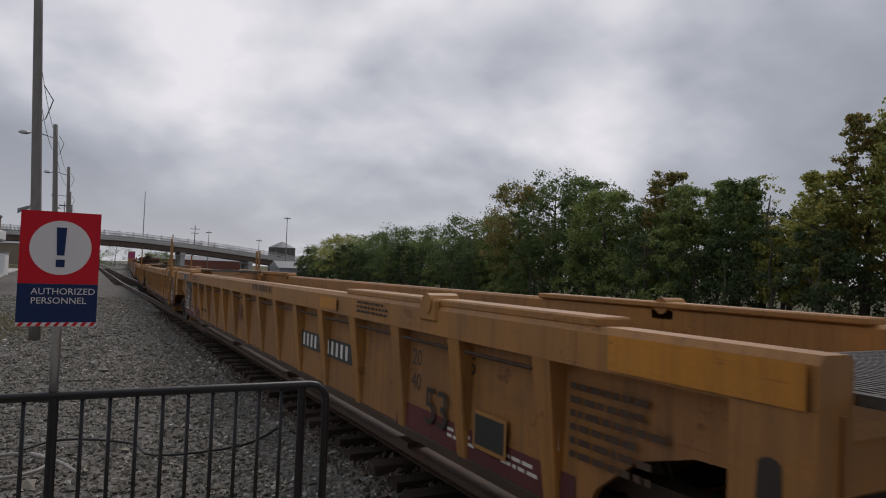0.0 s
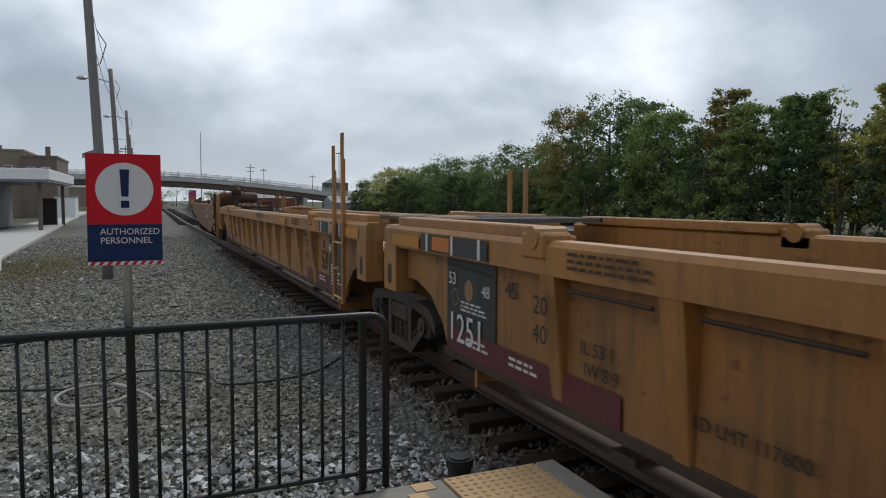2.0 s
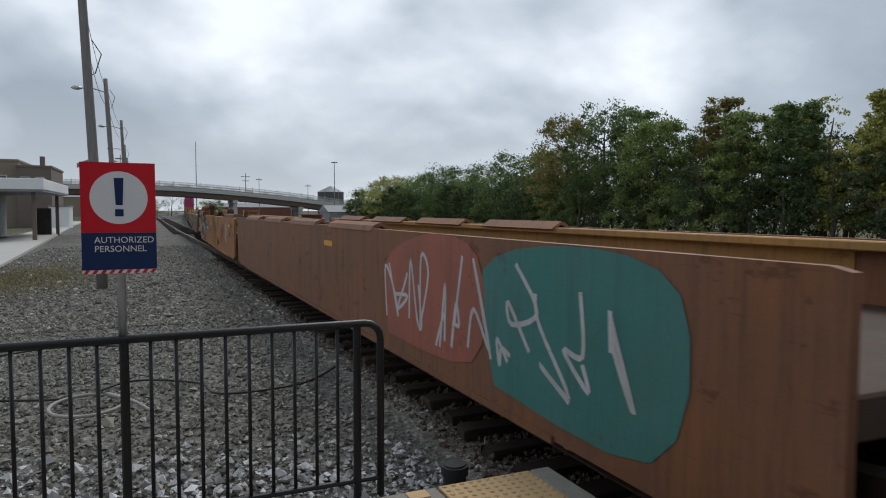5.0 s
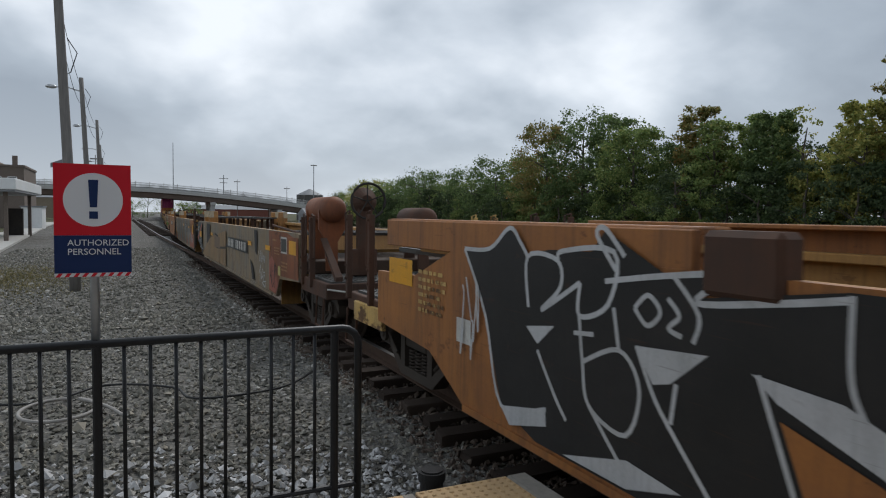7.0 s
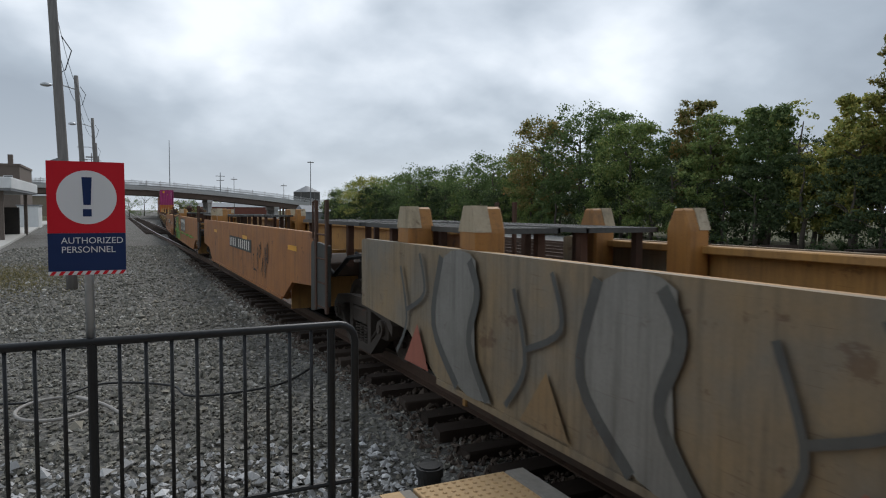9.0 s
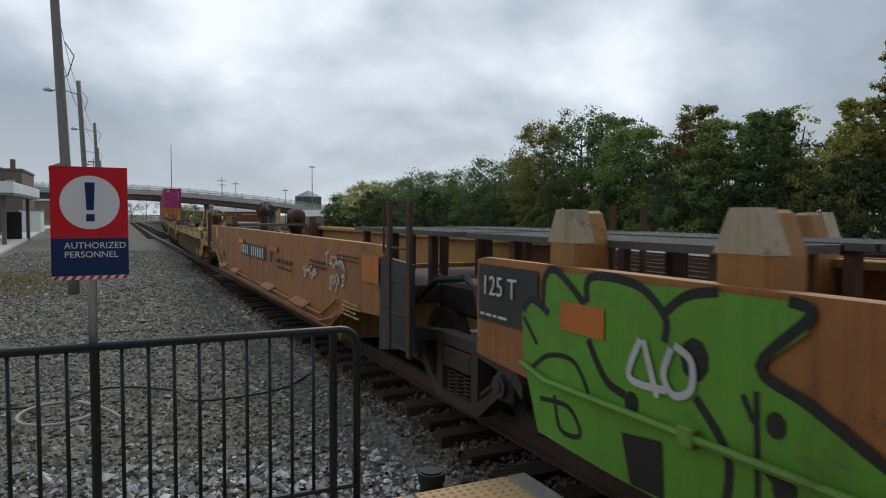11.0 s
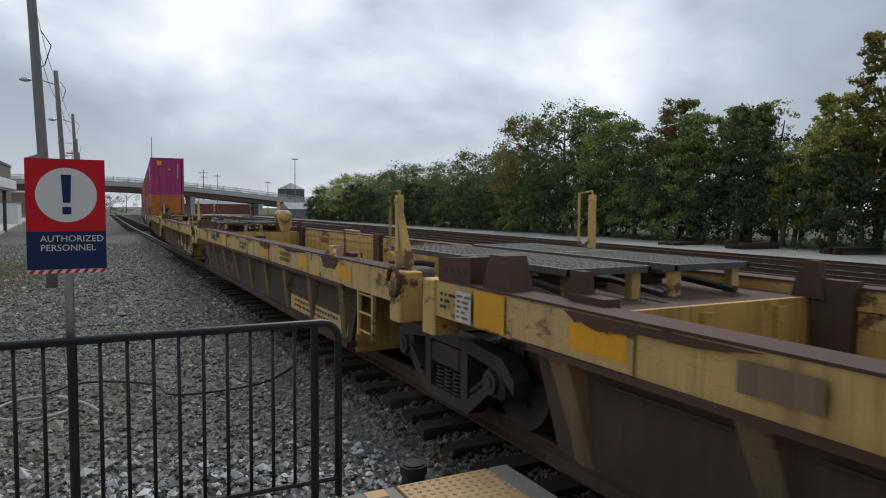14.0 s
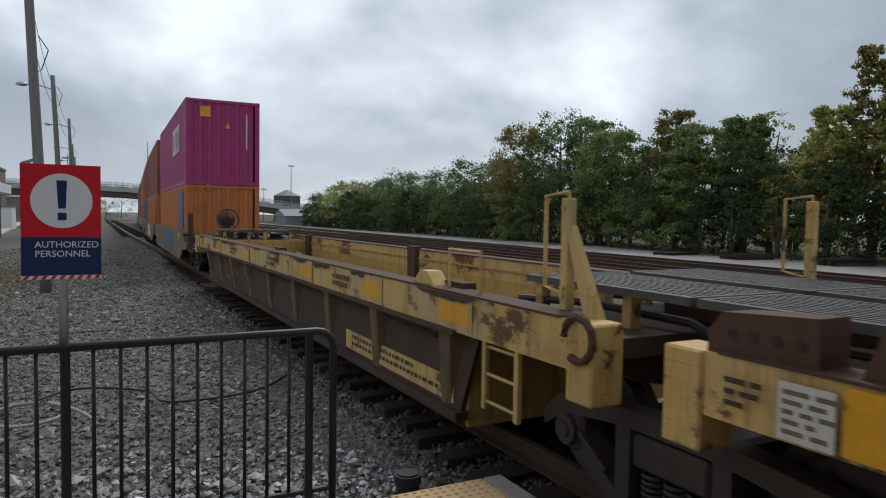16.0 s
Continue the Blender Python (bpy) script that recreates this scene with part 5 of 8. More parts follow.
def smooth_car(s0, s1, mat, zt, zb, head, tail, label, kink=True, inner=None, lip=True):
    """A plate-sided well car: near and far walls, lip, floor, bulkheads, decks over the trucks."""
    car, mid, H = new_car(s0, s1, label)
    for sx in (-1, 1):
        def X(a, b):
            return (a, b) if sx < 0 else (-b, -a)
        bm = bmesh.new()
        rise = lambda s, k: [(s * (H - 2.05), zb), (s * (H - 1.35), zb + 0.34), (s * H, zb + 0.42)] if k not in ("square", "full") else ([(s * (H - 0.45), zb), (s * H, zb + 0.1)] if k == "square" else [(s * (H - 1.75), zb), (s * (H - 1.45), zb + 0.34), (s * H, zb + 0.42)])
        top = lambda s, k: [(s * H, zt - 0.02), (s * (H - 0.1), zt)] if k != "low" else [(s * H, zt - 0.35), (s * (H - 1.0), zt - 0.32), (s * (H - 1.9), zt)]
        poly = rise(-1, head)[::-1] + rise(1, tail) + top(1, tail) + top(-1, tail if False else head)[::-1]
        extrude(bm, poly, 0, *X(-1.42, -1.36))
        part("side_wall", bm, mat, car)
        bm = bmesh.new()
        box(bm, *X(-1.36, -1.27), -H + 2.1, H - 2.1, zb - 0.02, zb + 0.12)
        box(bm, *X(-1.445, -1.42), -H + 2.05, H - 2.05, zb - 0.015, zb + 0.035)
        part("bottom_sill", bm, mat if kink else DARK_WALL, car)
        bm = bmesh.new()
        box(bm, *X(-1.37, -1.20), -H + 1.0, H - 1.0, zt - 0.09, zt - 0.012, 0.01)
        part("top_lip", bm, inner or mat, car)
        if inner:
            bm = bmesh.new()
            box(bm, *X(-1.358, -1.345), -H + 1.9, H - 1.9, zb + 0.1, zt - 0.02)
            part("inner_lining", bm, inner, car)
        if lip:
            for k in range(5):
                y = -H + 7.1 + 3.0 * k
                if y > H - 1.2:
                    break
                bm = bmesh.new()
                extrude(bm, [(sx * 1.436, zt - 0.03), (sx * 1.40, zt + 0.035), (sx * 1.30, zt + 0.075), (sx * 1.14, zt - 0.03), (sx * 1.17, zt - 0.05), (sx * 1.30, zt + 0.03), (sx * 1.40, zt - 0.03)], 1, y - 1.05, y + 1.05)
                part("container_guide", bm, mat, car)
    floor_and_ends(car, H, inner or mat, 2.2, 1.30)
    for s, kind in ((-1, head), (1, tail)):
        bm = bmesh.new()
        a, b = sorted((s * (H - 2.2), s * (H - 0.02)))
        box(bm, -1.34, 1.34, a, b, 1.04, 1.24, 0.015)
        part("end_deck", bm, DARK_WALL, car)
        if kind == "artic" and s < 0:
            truck(car, -H - 1.0)
    return car, Side(car, mid, -1.422), mid, H


def raised_end(car, H, s, length, z0, z1, mat):
    """A taller plate on the side walls next to the end of the well, folded in at its top."""
    for sx in (-1, 1):
        a, b = sorted((s * (H - 0.25), s * (H - length)))
        bm = bmesh.new()
        box(bm, *sorted((sx * 1.415, sx * 1.355)), a, b, z0 - 0.06, z1, 0.008)
        box(bm, *sorted((sx * 1.38, sx * 1.16)), a, b, z1 - 0.03, z1 + 0.012, 0.008)
        part("raised_plate", bm, mat, car)


def platform_end(car, H, s, length, mat, z=1.02):
    """An open end platform with step, side posts and coupler, beyond the body at end s."""
    y0, y1 = sorted((s * (H - 0.1), s * (H + length)))
    bm = bmesh.new()
    box(bm, -1.0, 1.0, y0, y1, z - 0.16, z - 0.03, 0.01)
    for sx in (-1, 1):
        box(bm, *sorted((sx * 1.36, sx * 1.28)), y0, y1, z - 0.22, z, 0.01)
    e = s * (H + length)
    box(bm, -1.36, 1.36, *sorted((e, e - s * 0.08)), z - 0.22, z, 0.01)
    part("end_platform", bm, mat, car)
    grating(car, -1.26, 1.26, y0 + 0.08, y1 - 0.1, z + 0.02)
    coupler(car, e, s)
    truck(car, s * (H + length - 1.5))
    # stirrup steps and uncoupling lever
    for sx in (-1, 1):
        grab(car, [(sx * 1.38, e - s * 0.05, z - 0.2), (sx * 1.40, e - s * 0.05, 0.42), (sx * 1.40, e - s * 0.42, 0.42), (sx * 1.38, e - s * 0.42, z - 0.2)], mat, 0.018, "stirrup_step")
    grab(car, [(-1.36, e + s * 0.04, 0.95), (-0.9, e + s * 0.12, 0.88), (-0.3, e + s * 0.12, 0.88), (-0.15, e + s * 0.2, 1.05)], WHITE_PAINT, 0.014, "uncoupling_lever")


def high_guides(car, H, s, mat, z0, z1=2.05, offsets=(0.93, 2.33), cap=None):
    """Tall rounded container guides that rise over the end of the well."""
    for sx in (-1, 1):
        for off in offsets:
            y = s * (H - off)
            bm = bmesh.new()
            extrude(bm, [(y - 0.15, z0), (y + 0.15, z0), (y + 0.15, z1 - 0.20), (y + 0.06, z1), (y - 0.07, z1), (y - 0.15, z1 - 0.2)], 0, *sorted((sx * 1.30, sx * 1.02)))
            bmesh.ops.bevel(bm, geom=list(bm.edges), offset=0.02, segments=1, affect="EDGES")
            part("corner_guide", bm, mat, car)
            bm = bmesh.new()
            extrude(bm, [(y - 0.158, z1 - 0.21), (y + 0.158, z1 - 0.21), (y + 0.066, z1 + 0.008), (y - 0.076, z1 + 0.008)], 0, *sorted((sx * 1.305, sx * 1.16)))
            part("guide_cap", bm, cap or CREAM, car)


def yellow_car(s0, s1, head="artic", tail="artic", seed=0):
    car, mid, H = new_car(s0, s1, "old yellow well car with rusted sill, dark ribbed sides, empty")
    zb, zc, zt = 0.43, 1.10, 1.395
    rnd = random.Random(seed)
    for sx in (-1, 1):
        def X(a, b):
            return (a, b) if sx < 0 else (-b, -a)
        bm = bmesh.new()
        extrude(bm, [(sx * 1.42, zc), (sx * 1.22, zc), (sx * 1.22, zt), (sx * 1.42, zt)], 1, -H, H)
        part("side_sill", bm, YELLOW, car)
        bm = bmesh.new()
        box(bm, *X(-1.43, -1.20), -H + 0.3, H - 0.3, zt + 0.0005, zt + 0.016)
        box(bm, *X(-1.455, -1.40), -H + 1.6, H - 1.6, zc - 0.025, zc + 0.012)
        part("worn_flange", bm, RUST, car, "bare rusty top edge of the sill")
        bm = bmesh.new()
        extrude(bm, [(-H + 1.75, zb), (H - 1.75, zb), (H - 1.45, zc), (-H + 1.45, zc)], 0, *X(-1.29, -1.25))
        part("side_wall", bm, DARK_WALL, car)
        bm = bmesh.new()
        box(bm, *X(-1.245, -1.225), -H + 1.75, H - 1.75, zb, zt - 0.14)
        box(bm, *X(-1.225, -1.195), -H + 1.75, H - 1.75, zt - 0.16, zt - 0.13)
        part("inner_wall", bm, YELLOW_WALL, car, "dirty yellow inner wall of the well")
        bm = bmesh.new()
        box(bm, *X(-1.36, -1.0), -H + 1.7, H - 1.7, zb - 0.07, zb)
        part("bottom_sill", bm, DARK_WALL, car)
        n = 9
        for k in range(n):
            y = -H + 2.0 + (2 * H - 4.0) * k / (n - 1)
            bm = bmesh.new()
            sk = 0.16 if k < n / 2 else -0.16
            v = [bm.verts.new((sx * d, yy, z)) for d, yy, z in ((1.29, y - 0.09, zb), (1.31, y - 0.03, zb), (1.31, y + 0.03, zb), (1.29, y + 0.09, zb), (1.29, y - 0.15 - sk, zc), (1.40, y - 0.10 - sk, zc), (1.40, y + 0.10 - sk, zc), (1.29, y + 0.15 - sk, zc))]
            for i in range(3):
                bm.faces.new((v[i], v[i + 1], v[i + 5], v[i + 4]))
            bm.faces.new(v[0:4][::-1])
            bm.faces.new(v[4:8])
            part("rib", bm, TAN_RIB, car)
            if sx < 0 and k < n - 1:
                d = (2 * H - 4.0) / (n - 1)
                grab(car, [(-1.33, y + 0.12, zc - 0.12), (-1.33, y + d - 0.12, zc - 0.12)], DARK_WALL, 0.012, "tie_rod")
        for y in (-H + 1.95, -0.3, H - 1.95):
            bm = bmesh.new()
            extrude(bm, [(y - 0.14, 0.5), (y + 0.14, 0.5), (y + 0.17, zt - 0.02), (y + 0.17, zt + 0.06), (y - 0.17, zt + 0.06), (y - 0.17, zt - 0.02)], 0, *X(-1.26, -1.14))
            part("container_guide", bm, RUST, car)
        for s in (-1, 1):
            a, b = sorted((s * (H + 0.012), s * (H - 0.22)))
            bm = bmesh.new()
            box(bm, *X(-1.44, -1.20), a, b, 0.92, zt + 0.0, 0.012)
            part("end_bracket", bm, YELLOW, car)
    floor_and_ends(car, H, YELLOW_WALL, 1.75, 1.30)
    for s, kind in ((-1, head), (1, tail)):
        bm = bmesh.new()
        a, b = sorted((s * (H - 1.7), s * (H - 0.02)))
        extrude(bm, [(a, 1.18), (b, 1.18), (b, 1.30), (a, 1.30)], 0, -1.2, 1.2)
        extrude(bm, [(-1.2, 1.18), (-0.9, 0.98), (-0.5, 0.90), (0.5, 0.90), (0.9, 0.98), (1.2, 1.18)], 1, a + 0.2, b - 0.02)
        part("end_deck", bm, RUST if s > 0 else DARK_WALL, car)
        for x0, x1 in ((-0.95, -0.15), (0.1, 0.95)):
            grating(car, x0, x1, *sorted((s * (H - 1.35), s * (H + 0.25))), 1.56)
            for y in (s * (H - 1.25), s * (H - 0.3)):
                for x in (x0 + 0.09, x1 - 0.09):
                    bm = bmesh.new()
                    box(bm, x - 0.04, x + 0.04, y - 0.04, y + 0.04, 1.29, 1.51)
                    part("walkway_leg", bm, YELLOW, car)
        # pipework and valve blocks over the joint
        bm = bmesh.new()
        for k in range(3):
            x = -0.9 + 0.75 * k
            tube(bm, [(x, s * (H - 1.5), 1.36), (x + 0.1, s * (H - 0.8), 1.40), (x + 0.25, s * H, 1.36), (x + 0.25, s * (H + 0.25), 1.28)], 0.03, 7)
        part("brake_hose", bm, RUBBER, car)
        bm = bmesh.new()
        box(bm, -0.35, 0.15, *sorted((s * (H - 0.15), s * (H - 0.55))), 1.29, 1.47, 0.03)
        part("valve_block", bm, RUST, car)
        bm = bmesh.new()
        box(bm, 0.55, 0.85, *sorted((s * (H - 0.2), s * (H - 0.5))), 1.29, 1.44, 0.02)
        part("valve_block", bm, RUST, car)
        if s > 0 and kind == "artic":
            if seed in (20, 22):
                tank(car, 0.85, H - 1.6, H - 0.65, 1.74, 0.175, YELLOW)
            # drilled anchor block on the sill and sloping gussets at the well's corners
            bm = bmesh.new()
            extrude(bm, [(H - 0.75, zt), (H - 0.22, zt), (H - 0.22, zt + 0.10), (H - 0.30, zt + 0.19), (H - 0.75, zt + 0.22)], 0, -1.40, -1.20)
            blk = part("anchor_block", bm, RUST, car, "rusty drilled steel block")
            for q in range(4):
                bm = bmesh.new()
                tube(bm, [(-1.404, H - 0.68 + 0.11 * q, zt + 0.10), (-1.39, H - 0.68 + 0.11 * q, zt + 0.10)], 0.024, 10)
                part("bolt_hole", bm, BLACK_STEEL, blk)
            for sx in (-1, 1):
                bm = bmesh.new()
                extrude(bm, [(H - 1.90, zt - 0.1), (H - 1.62, zt - 0.1), (H - 1.66, zt + 0.08), (H - 1.74, zt + 0.20), (H - 1.84, zt + 0.20)], 0, *sorted((sx * 1.20, sx * 1.12)))
                part("gusset", bm, RUST, car)
            for x in (-1.31,):
                bm = bmesh.new()
                extrude(bm, [(H - 1.3, zt), (H - 0.9, zt), (H - 1.0, zt + 0.26), (H - 1.2, zt + 0.26)], 0, x - 0.07, x + 0.12)
                part("corner_guide", bm, RUST, car)
        if s < 0:
            # tall grab post with brace, low hoop and ladder
            y = -H + 0.50
            loop_post(car, -1.22, y, 1.30, 2.12, YELLOW, -0.24, 0.07)
            bm = bmesh.new()
            extrude(bm, [(y + 0.0, 1.95), (y - 0.06, 1.95), (y - 0.40, 1.30), (y - 0.24, 1.30)], 0, -1.25, -1.20)
            part("brace", bm, YELLOW, car)
            loop_post(car, 1.22, y, 1.30, 2.16, YELLOW, -0.24, 0.07)
            grab(car, [(-1.3, y + 0.95, zt), (-1.3, y + 0.95, zt + 0.33), (-1.3, y + 1.45, zt + 0.33), (-1.3, y + 1.45, zt)], YELLOW, 0.016, "hand_hoop")
            bm = bmesh.new()
            extrude(bm, [(y + 1.55, zt), (y + 2.0, zt), (y + 1.85, zt + 0.13), (y + 1.70, zt + 0.13)], 0, -1.38, -1.24)
            part("corner_guide", bm, YELLOW, car)
            ladder(car, -1.38, -H + 0.80, -H + 1.22, 0.60, 1.10, YELLOW, 3)
            grab(car, arc((-1.45, -H + 0.1, 1.3), 0.13, 0, 300, 10, 0), RUST, 0.025, "lifting_loop")
    S = Side(car, mid, -1.422)
    W = Side(car, mid, -1.292)
    for a in (1.4, 3.15, 5.5, 9.2 + rnd.uniform(-0.5, 0.5), 12.6):
        S.rect(s0 + a - 0.05, s0 + a + 1.1, zc + 0.02, zt - 0.012, PALE_YELLOW, "repainted_patch")
        S.rect(s0 + a, s0 + a + rnd.uniform(0.42, 0.5), zc + 0.07, zt - 0.07, ORANGE_REFLECT, "yellow_reflector")
    S.rect(s1 - 1.30, s1 - 0.88, zc + 0.02, zt - 0.012, ORANGE_REFLECT, "yellow_reflector")
    for k in range(10):
        a = s0 + 1.0 + (s1 - s0 - 2.6) * (k + rnd.uniform(0.1, 0.9)) / 10
        w, d = rnd.uniform(0.4, 1.3), rnd.uniform(0.04, 0.15)
        edge, q = [], rnd.uniform(0.2, 0.6)
        for j in range(1, 24):
            q = min(1.0, max(0.12, q + rnd.uniform(-0.2, 0.2)))
            edge.append((a + w * j / 24, zt - d * q * min(1, j / 4, (24 - j) / 4)))
        S.blob([(a, zt - 0.004)] + edge + [(a + w, zt - 0.004)], RUST, "rust_scar")
    S.rect(s1 - 3.6, s1 - 3.2, zc + 0.10, zt - 0.05, GREY_WELL, "grey_plate")
    S.rect(s1 - 0.86, s1 - 0.62, zc + 0.02, zt - 0.04, WHITE_PAINT, "data_plate")
    S.small_print(s1 - 0.64, zt - 0.07, 5, 0.2, GREY_WELL, 0.04, seed)
    S.small_print(s1 - 0.36, zt - 0.08, 3, 0.16, DARK_WALL, 0.05, seed + 1)
    W.rect(s0 + 1.85, s0 + 4.5, zb + 0.03, zb + 0.24, YELLOW, "yellow_panel")
    W.small_print(s0 + 4.3, zb + 0.20, 2, 2.2, DARK_WALL, 0.075, seed + 4)
    for k in range(3):
        S.bars(s0 + 4.55 + 3.3 * k, zc + 0.17, 0.055, [0.045] * (9 + k), DARK_WALL, 0.4)
        S.bars(s0 + 4.55 + 3.3 * k, zc + 0.09, 0.055, [0.045] * (8 - k), DARK_WALL, 0.4)
    if head == "artic":
        truck(car, -H - 0.25)
    return car, S, W, mid, H


def container(s_front, length, z0, height, mat, label, name="shipping_container", marks=None):
    """A corrugated steel box with posts, rails, doors and castings, riding on a car."""
    c = thing(name, label, "container", group="stacked containers")
    CARS.append((c, s_front + length / 2))
    H, w, z1 = length / 2, 1.219, z0 + height
    bm = bmesh.new()
    for sx in (-1, 1):
        prof, y, k = [], -H + 0.12, 0
        while y < H - 0.12:
            d = (0.0, 0.0, 0.036, 0.036)[k % 4]
            prof.append((sx * (w - 0.012 - d), y))
            y += (0.07, 0.068, 0.104, 0.068)[k % 4]
            k += 1
        lo = [bm.verts.new((x, y, z0 + 0.10)) for x, y in prof]
        hi = [bm.verts.new((x, y, z1 - 0.06)) for x, y in prof]
        for i in range(len(prof) - 1):
            bm.faces.new((lo[i], lo[i + 1], hi[i + 1], hi[i]))
    for sy in (-1, 1):
        prof, x, k = [], -w + 0.12, 0
        while x < w - 0.12:
            d = (0.0, 0.0, 0.04, 0.04)[k % 4]
            prof.append((x, sy * (H - 0.015 - d)))
            x += (0.11, 0.05, 0.09, 0.05)[k % 4]
            k += 1
        lo = [bm.verts.new((x, y, z0 + 0.12)) for x, y in prof]
        hi = [bm.verts.new((x, y, z1 - 0.08)) for x, y in prof]
        for i in range(len(prof) - 1):
            bm.faces.new((lo[i], lo[i + 1], hi[i + 1], hi[i]))
    part("corrugated_wall", bm, mat, c)
    bm = bmesh.new()
    box(bm, -w + 0.03, w - 0.03, -H + 0.05, H - 0.05, z1 - 0.06, z1 - 0.03)
    part("roof", bm, mat, c)
    bm = bmesh.new()
    for sx in (-1, 1):
        for sy in (-1, 1):
            box(bm, *sorted((sx * w, sx * (w - 0.16))), *sorted((sy * H, sy * (H - 0.16))), z0 + 0.11, z1 - 0.11, 0.01)
        box(bm, *sorted((sx * w, sx * (w - 0.07))), -H + 0.16, H - 0.16, z1 - 0.08, z1 - 0.01)
        box(bm, *sorted((sx * w, sx * (w - 0.07))), -H + 0.16, H - 0.16, z0 + 0.01, z0 + 0.14)
    for sy in (-1, 1):
        box(bm, -w + 0.16, w - 0.16, *sorted((sy * H, sy * (H - 0.08))), z1 - 0.11, z1 - 0.01)
        box(bm, -w + 0.16, w - 0.16, *sorted((sy * H, sy * (H - 0.08))), z0 + 0.01, z0 + 0.14)
    part("corner_frame", bm, mat, c)
    bm = bmesh.new()
    for sx in (-1, 1):
        for sy in (-1, 1):
            for z in (z0, z1 - 0.118):
                box(bm, *sorted((sx * (w + 0.002), sx * (w - 0.165))), *sorted((sy * (H + 0.002), sy * (H - 0.18))), z, z + 0.118, 0.012)
    part("corner_casting", bm, mat, c)
    return c, s_front + length / 2



# ---- train, car by car ----
DARK_RUST = painted("sooty_rusty_steel", (0.042, 0.024, 0.017), (0.06, 0.034, 0.022), 0.4, 0.4, 0.8)
BROWN_TANK = painted("brown_tank_paint", (0.13, 0.052, 0.032), (0.10, 0.05, 0.034), 0.35, 0.4, 0.6)
def number_block(S, s_left, s_right, z0, z1):
    """A dark block with white bars in place of the car's running number."""
    S.rect(s_right, s_left, z0, z1, BLACK_PANEL, "black_number_panel")
    h = (z1 - z0) * 0.72
    n = 11.2
    pitch = (s_left - s_right - 0.16) / n
    widths = [pitch * 0.46] * 4 + [-pitch * 0.5] + [pitch * 0.46] * 6
    S.bars(s_left - 0.08, z0 + (z1 - z0) * 0.14, h, widths, WHITE_PAINT, 0.54 * pitch / h, "running_number")


def maize_set():
    car, S, C, mid, H = maize_car(1.57, 22.6, "plain", "artic", 1.82, 14)
    number_block(S, 8.9, 6.9, 0.93, 1.15)
    S.text(5.16, 0.71, 0.32, "53", BLACK_PAINT)
    S.rect(3.88, 4.33, 0.70, 0.98, MAIZE, "data_frame")
    S.rect(3.91, 4.30, 0.73, 0.95, BLACK_PANEL, "data_panel")
    S.small_print(3.2, 1.36, 6, 0.75, DARK_WALL, 0.08, 31)
    S.rect(3.3, 3.5, 0.92, 1.12, WHITE_PAINT, "notice")
    S.lines([[(13.2, 1.25), (12.9, 0.95)], [(12.9, 1.25), (13.2, 0.95)]], 0.06, MAROON, "painted_cross", False)
    C.rect(1.63, 2.75, 1.50, 1.685, FADED_ORANGE, "orange_reflector")
    car, S, C, mid, H = maize_car(23.1, 43.5, "ladder", "artic")
    # faded red shipper's mark: three slanted glyphs
    S.rect(31.3, 32.42, 1.16, 1.31, RED_FADED, "faded_mark")
    S.rect(31.92, 32.13, 0.76, 1.16, RED_FADED, "faded_mark")
    S.rect(31.34, 31.55, 0.74, 1.16, RED_FADED, "faded_mark")
    S.rect(30.97, 31.3, 1.17, 1.31, RED_FADED, "faded_mark")
    S.lines([[(31.06, 1.28), (30.78, 1.07), (31.05, 0.74)]], 0.13, RED_FADED, "faded_mark", False)
    S.lines([[(30.97, 1.31), (30.70, 1.05), (30.92, 0.73)]], 0.05, DARK_WALL, "faded_mark", False)
    S.lines([[(30.44, 1.31), (30.64, 1.03), (30.36, 0.73)]], 0.19, RED_FADED, "faded_mark", False)
    S.lines([[(35.4, 1.35), (35.1, 1.02), (34.8, 1.35)], [(35.1, 1.02), (35.0, 0.98)]], 0.025, BLACK_PAINT, "scratched_mark", False)
    S.text(39.70, 0.99, 0.095, "IL 53 1", BLACK_PAINT)
    S.text(39.66, 0.85, 0.095, "IW 8 9", BLACK_PAINT)
    car, S, C, mid, H = maize_car(44.05, 65.05, "ladder", "plain")
    number_block(S, 60.55, 58.95, 0.99, 1.24)
    S.rect(62.35, 62.7, 0.86, 1.03, DARK_WALL, "data_frame")
    S.rect(62.38, 62.67, 0.89, 1.00, MAIZE, "data_panel")
    S.rect(54.2, 54.7, 0.85, 1.1, GREY_TAN, "notice")
    platform_end(car, H, 1, 1.55, MAIZE)
    for q in (0.86, 1.52):
        loop_post(car, -1.38, H + q, 0.98, 2.20, MAIZE, -0.15, 0.085, 1.02)
        loop_post(car, 1.38, H + q, 0.98, 2.20, MAIZE, -0.15, 0.085, 1.02)
    ladder(car, -1.42, H + 0.86, H + 1.52, 0.40, 1.05, MAIZE, 3, 0.07)
    grating(car, -1.2, 1.2, H + 0.25, H + 0.95, 1.30)
    bm = bmesh.new()
    for sx in (-1, 1):
        extrude(bm, [(H + 1.50, 1.75), (H + 1.55, 1.68), (H + 0.9, 1.05), (H + 0.8, 1.05)], 0, *sorted((sx * 1.05, sx * 1.10)))
        box(bm, *sorted((sx * 1.36, sx * 1.30)), H + 0.0, H + 1.5, 0.98, 1.18, 0.01)
    part("brace", bm, RUST, car)
    bm = bmesh.new()
    tube(bm, [(0.25, H + 1.2, 1.1), (0.3, H + 1.45, 1.7), (0.35, H + 1.6, 1.9), (0.42, H + 1.75, 1.7), (0.45, H + 1.8, 1.1)], 0.022, 7)
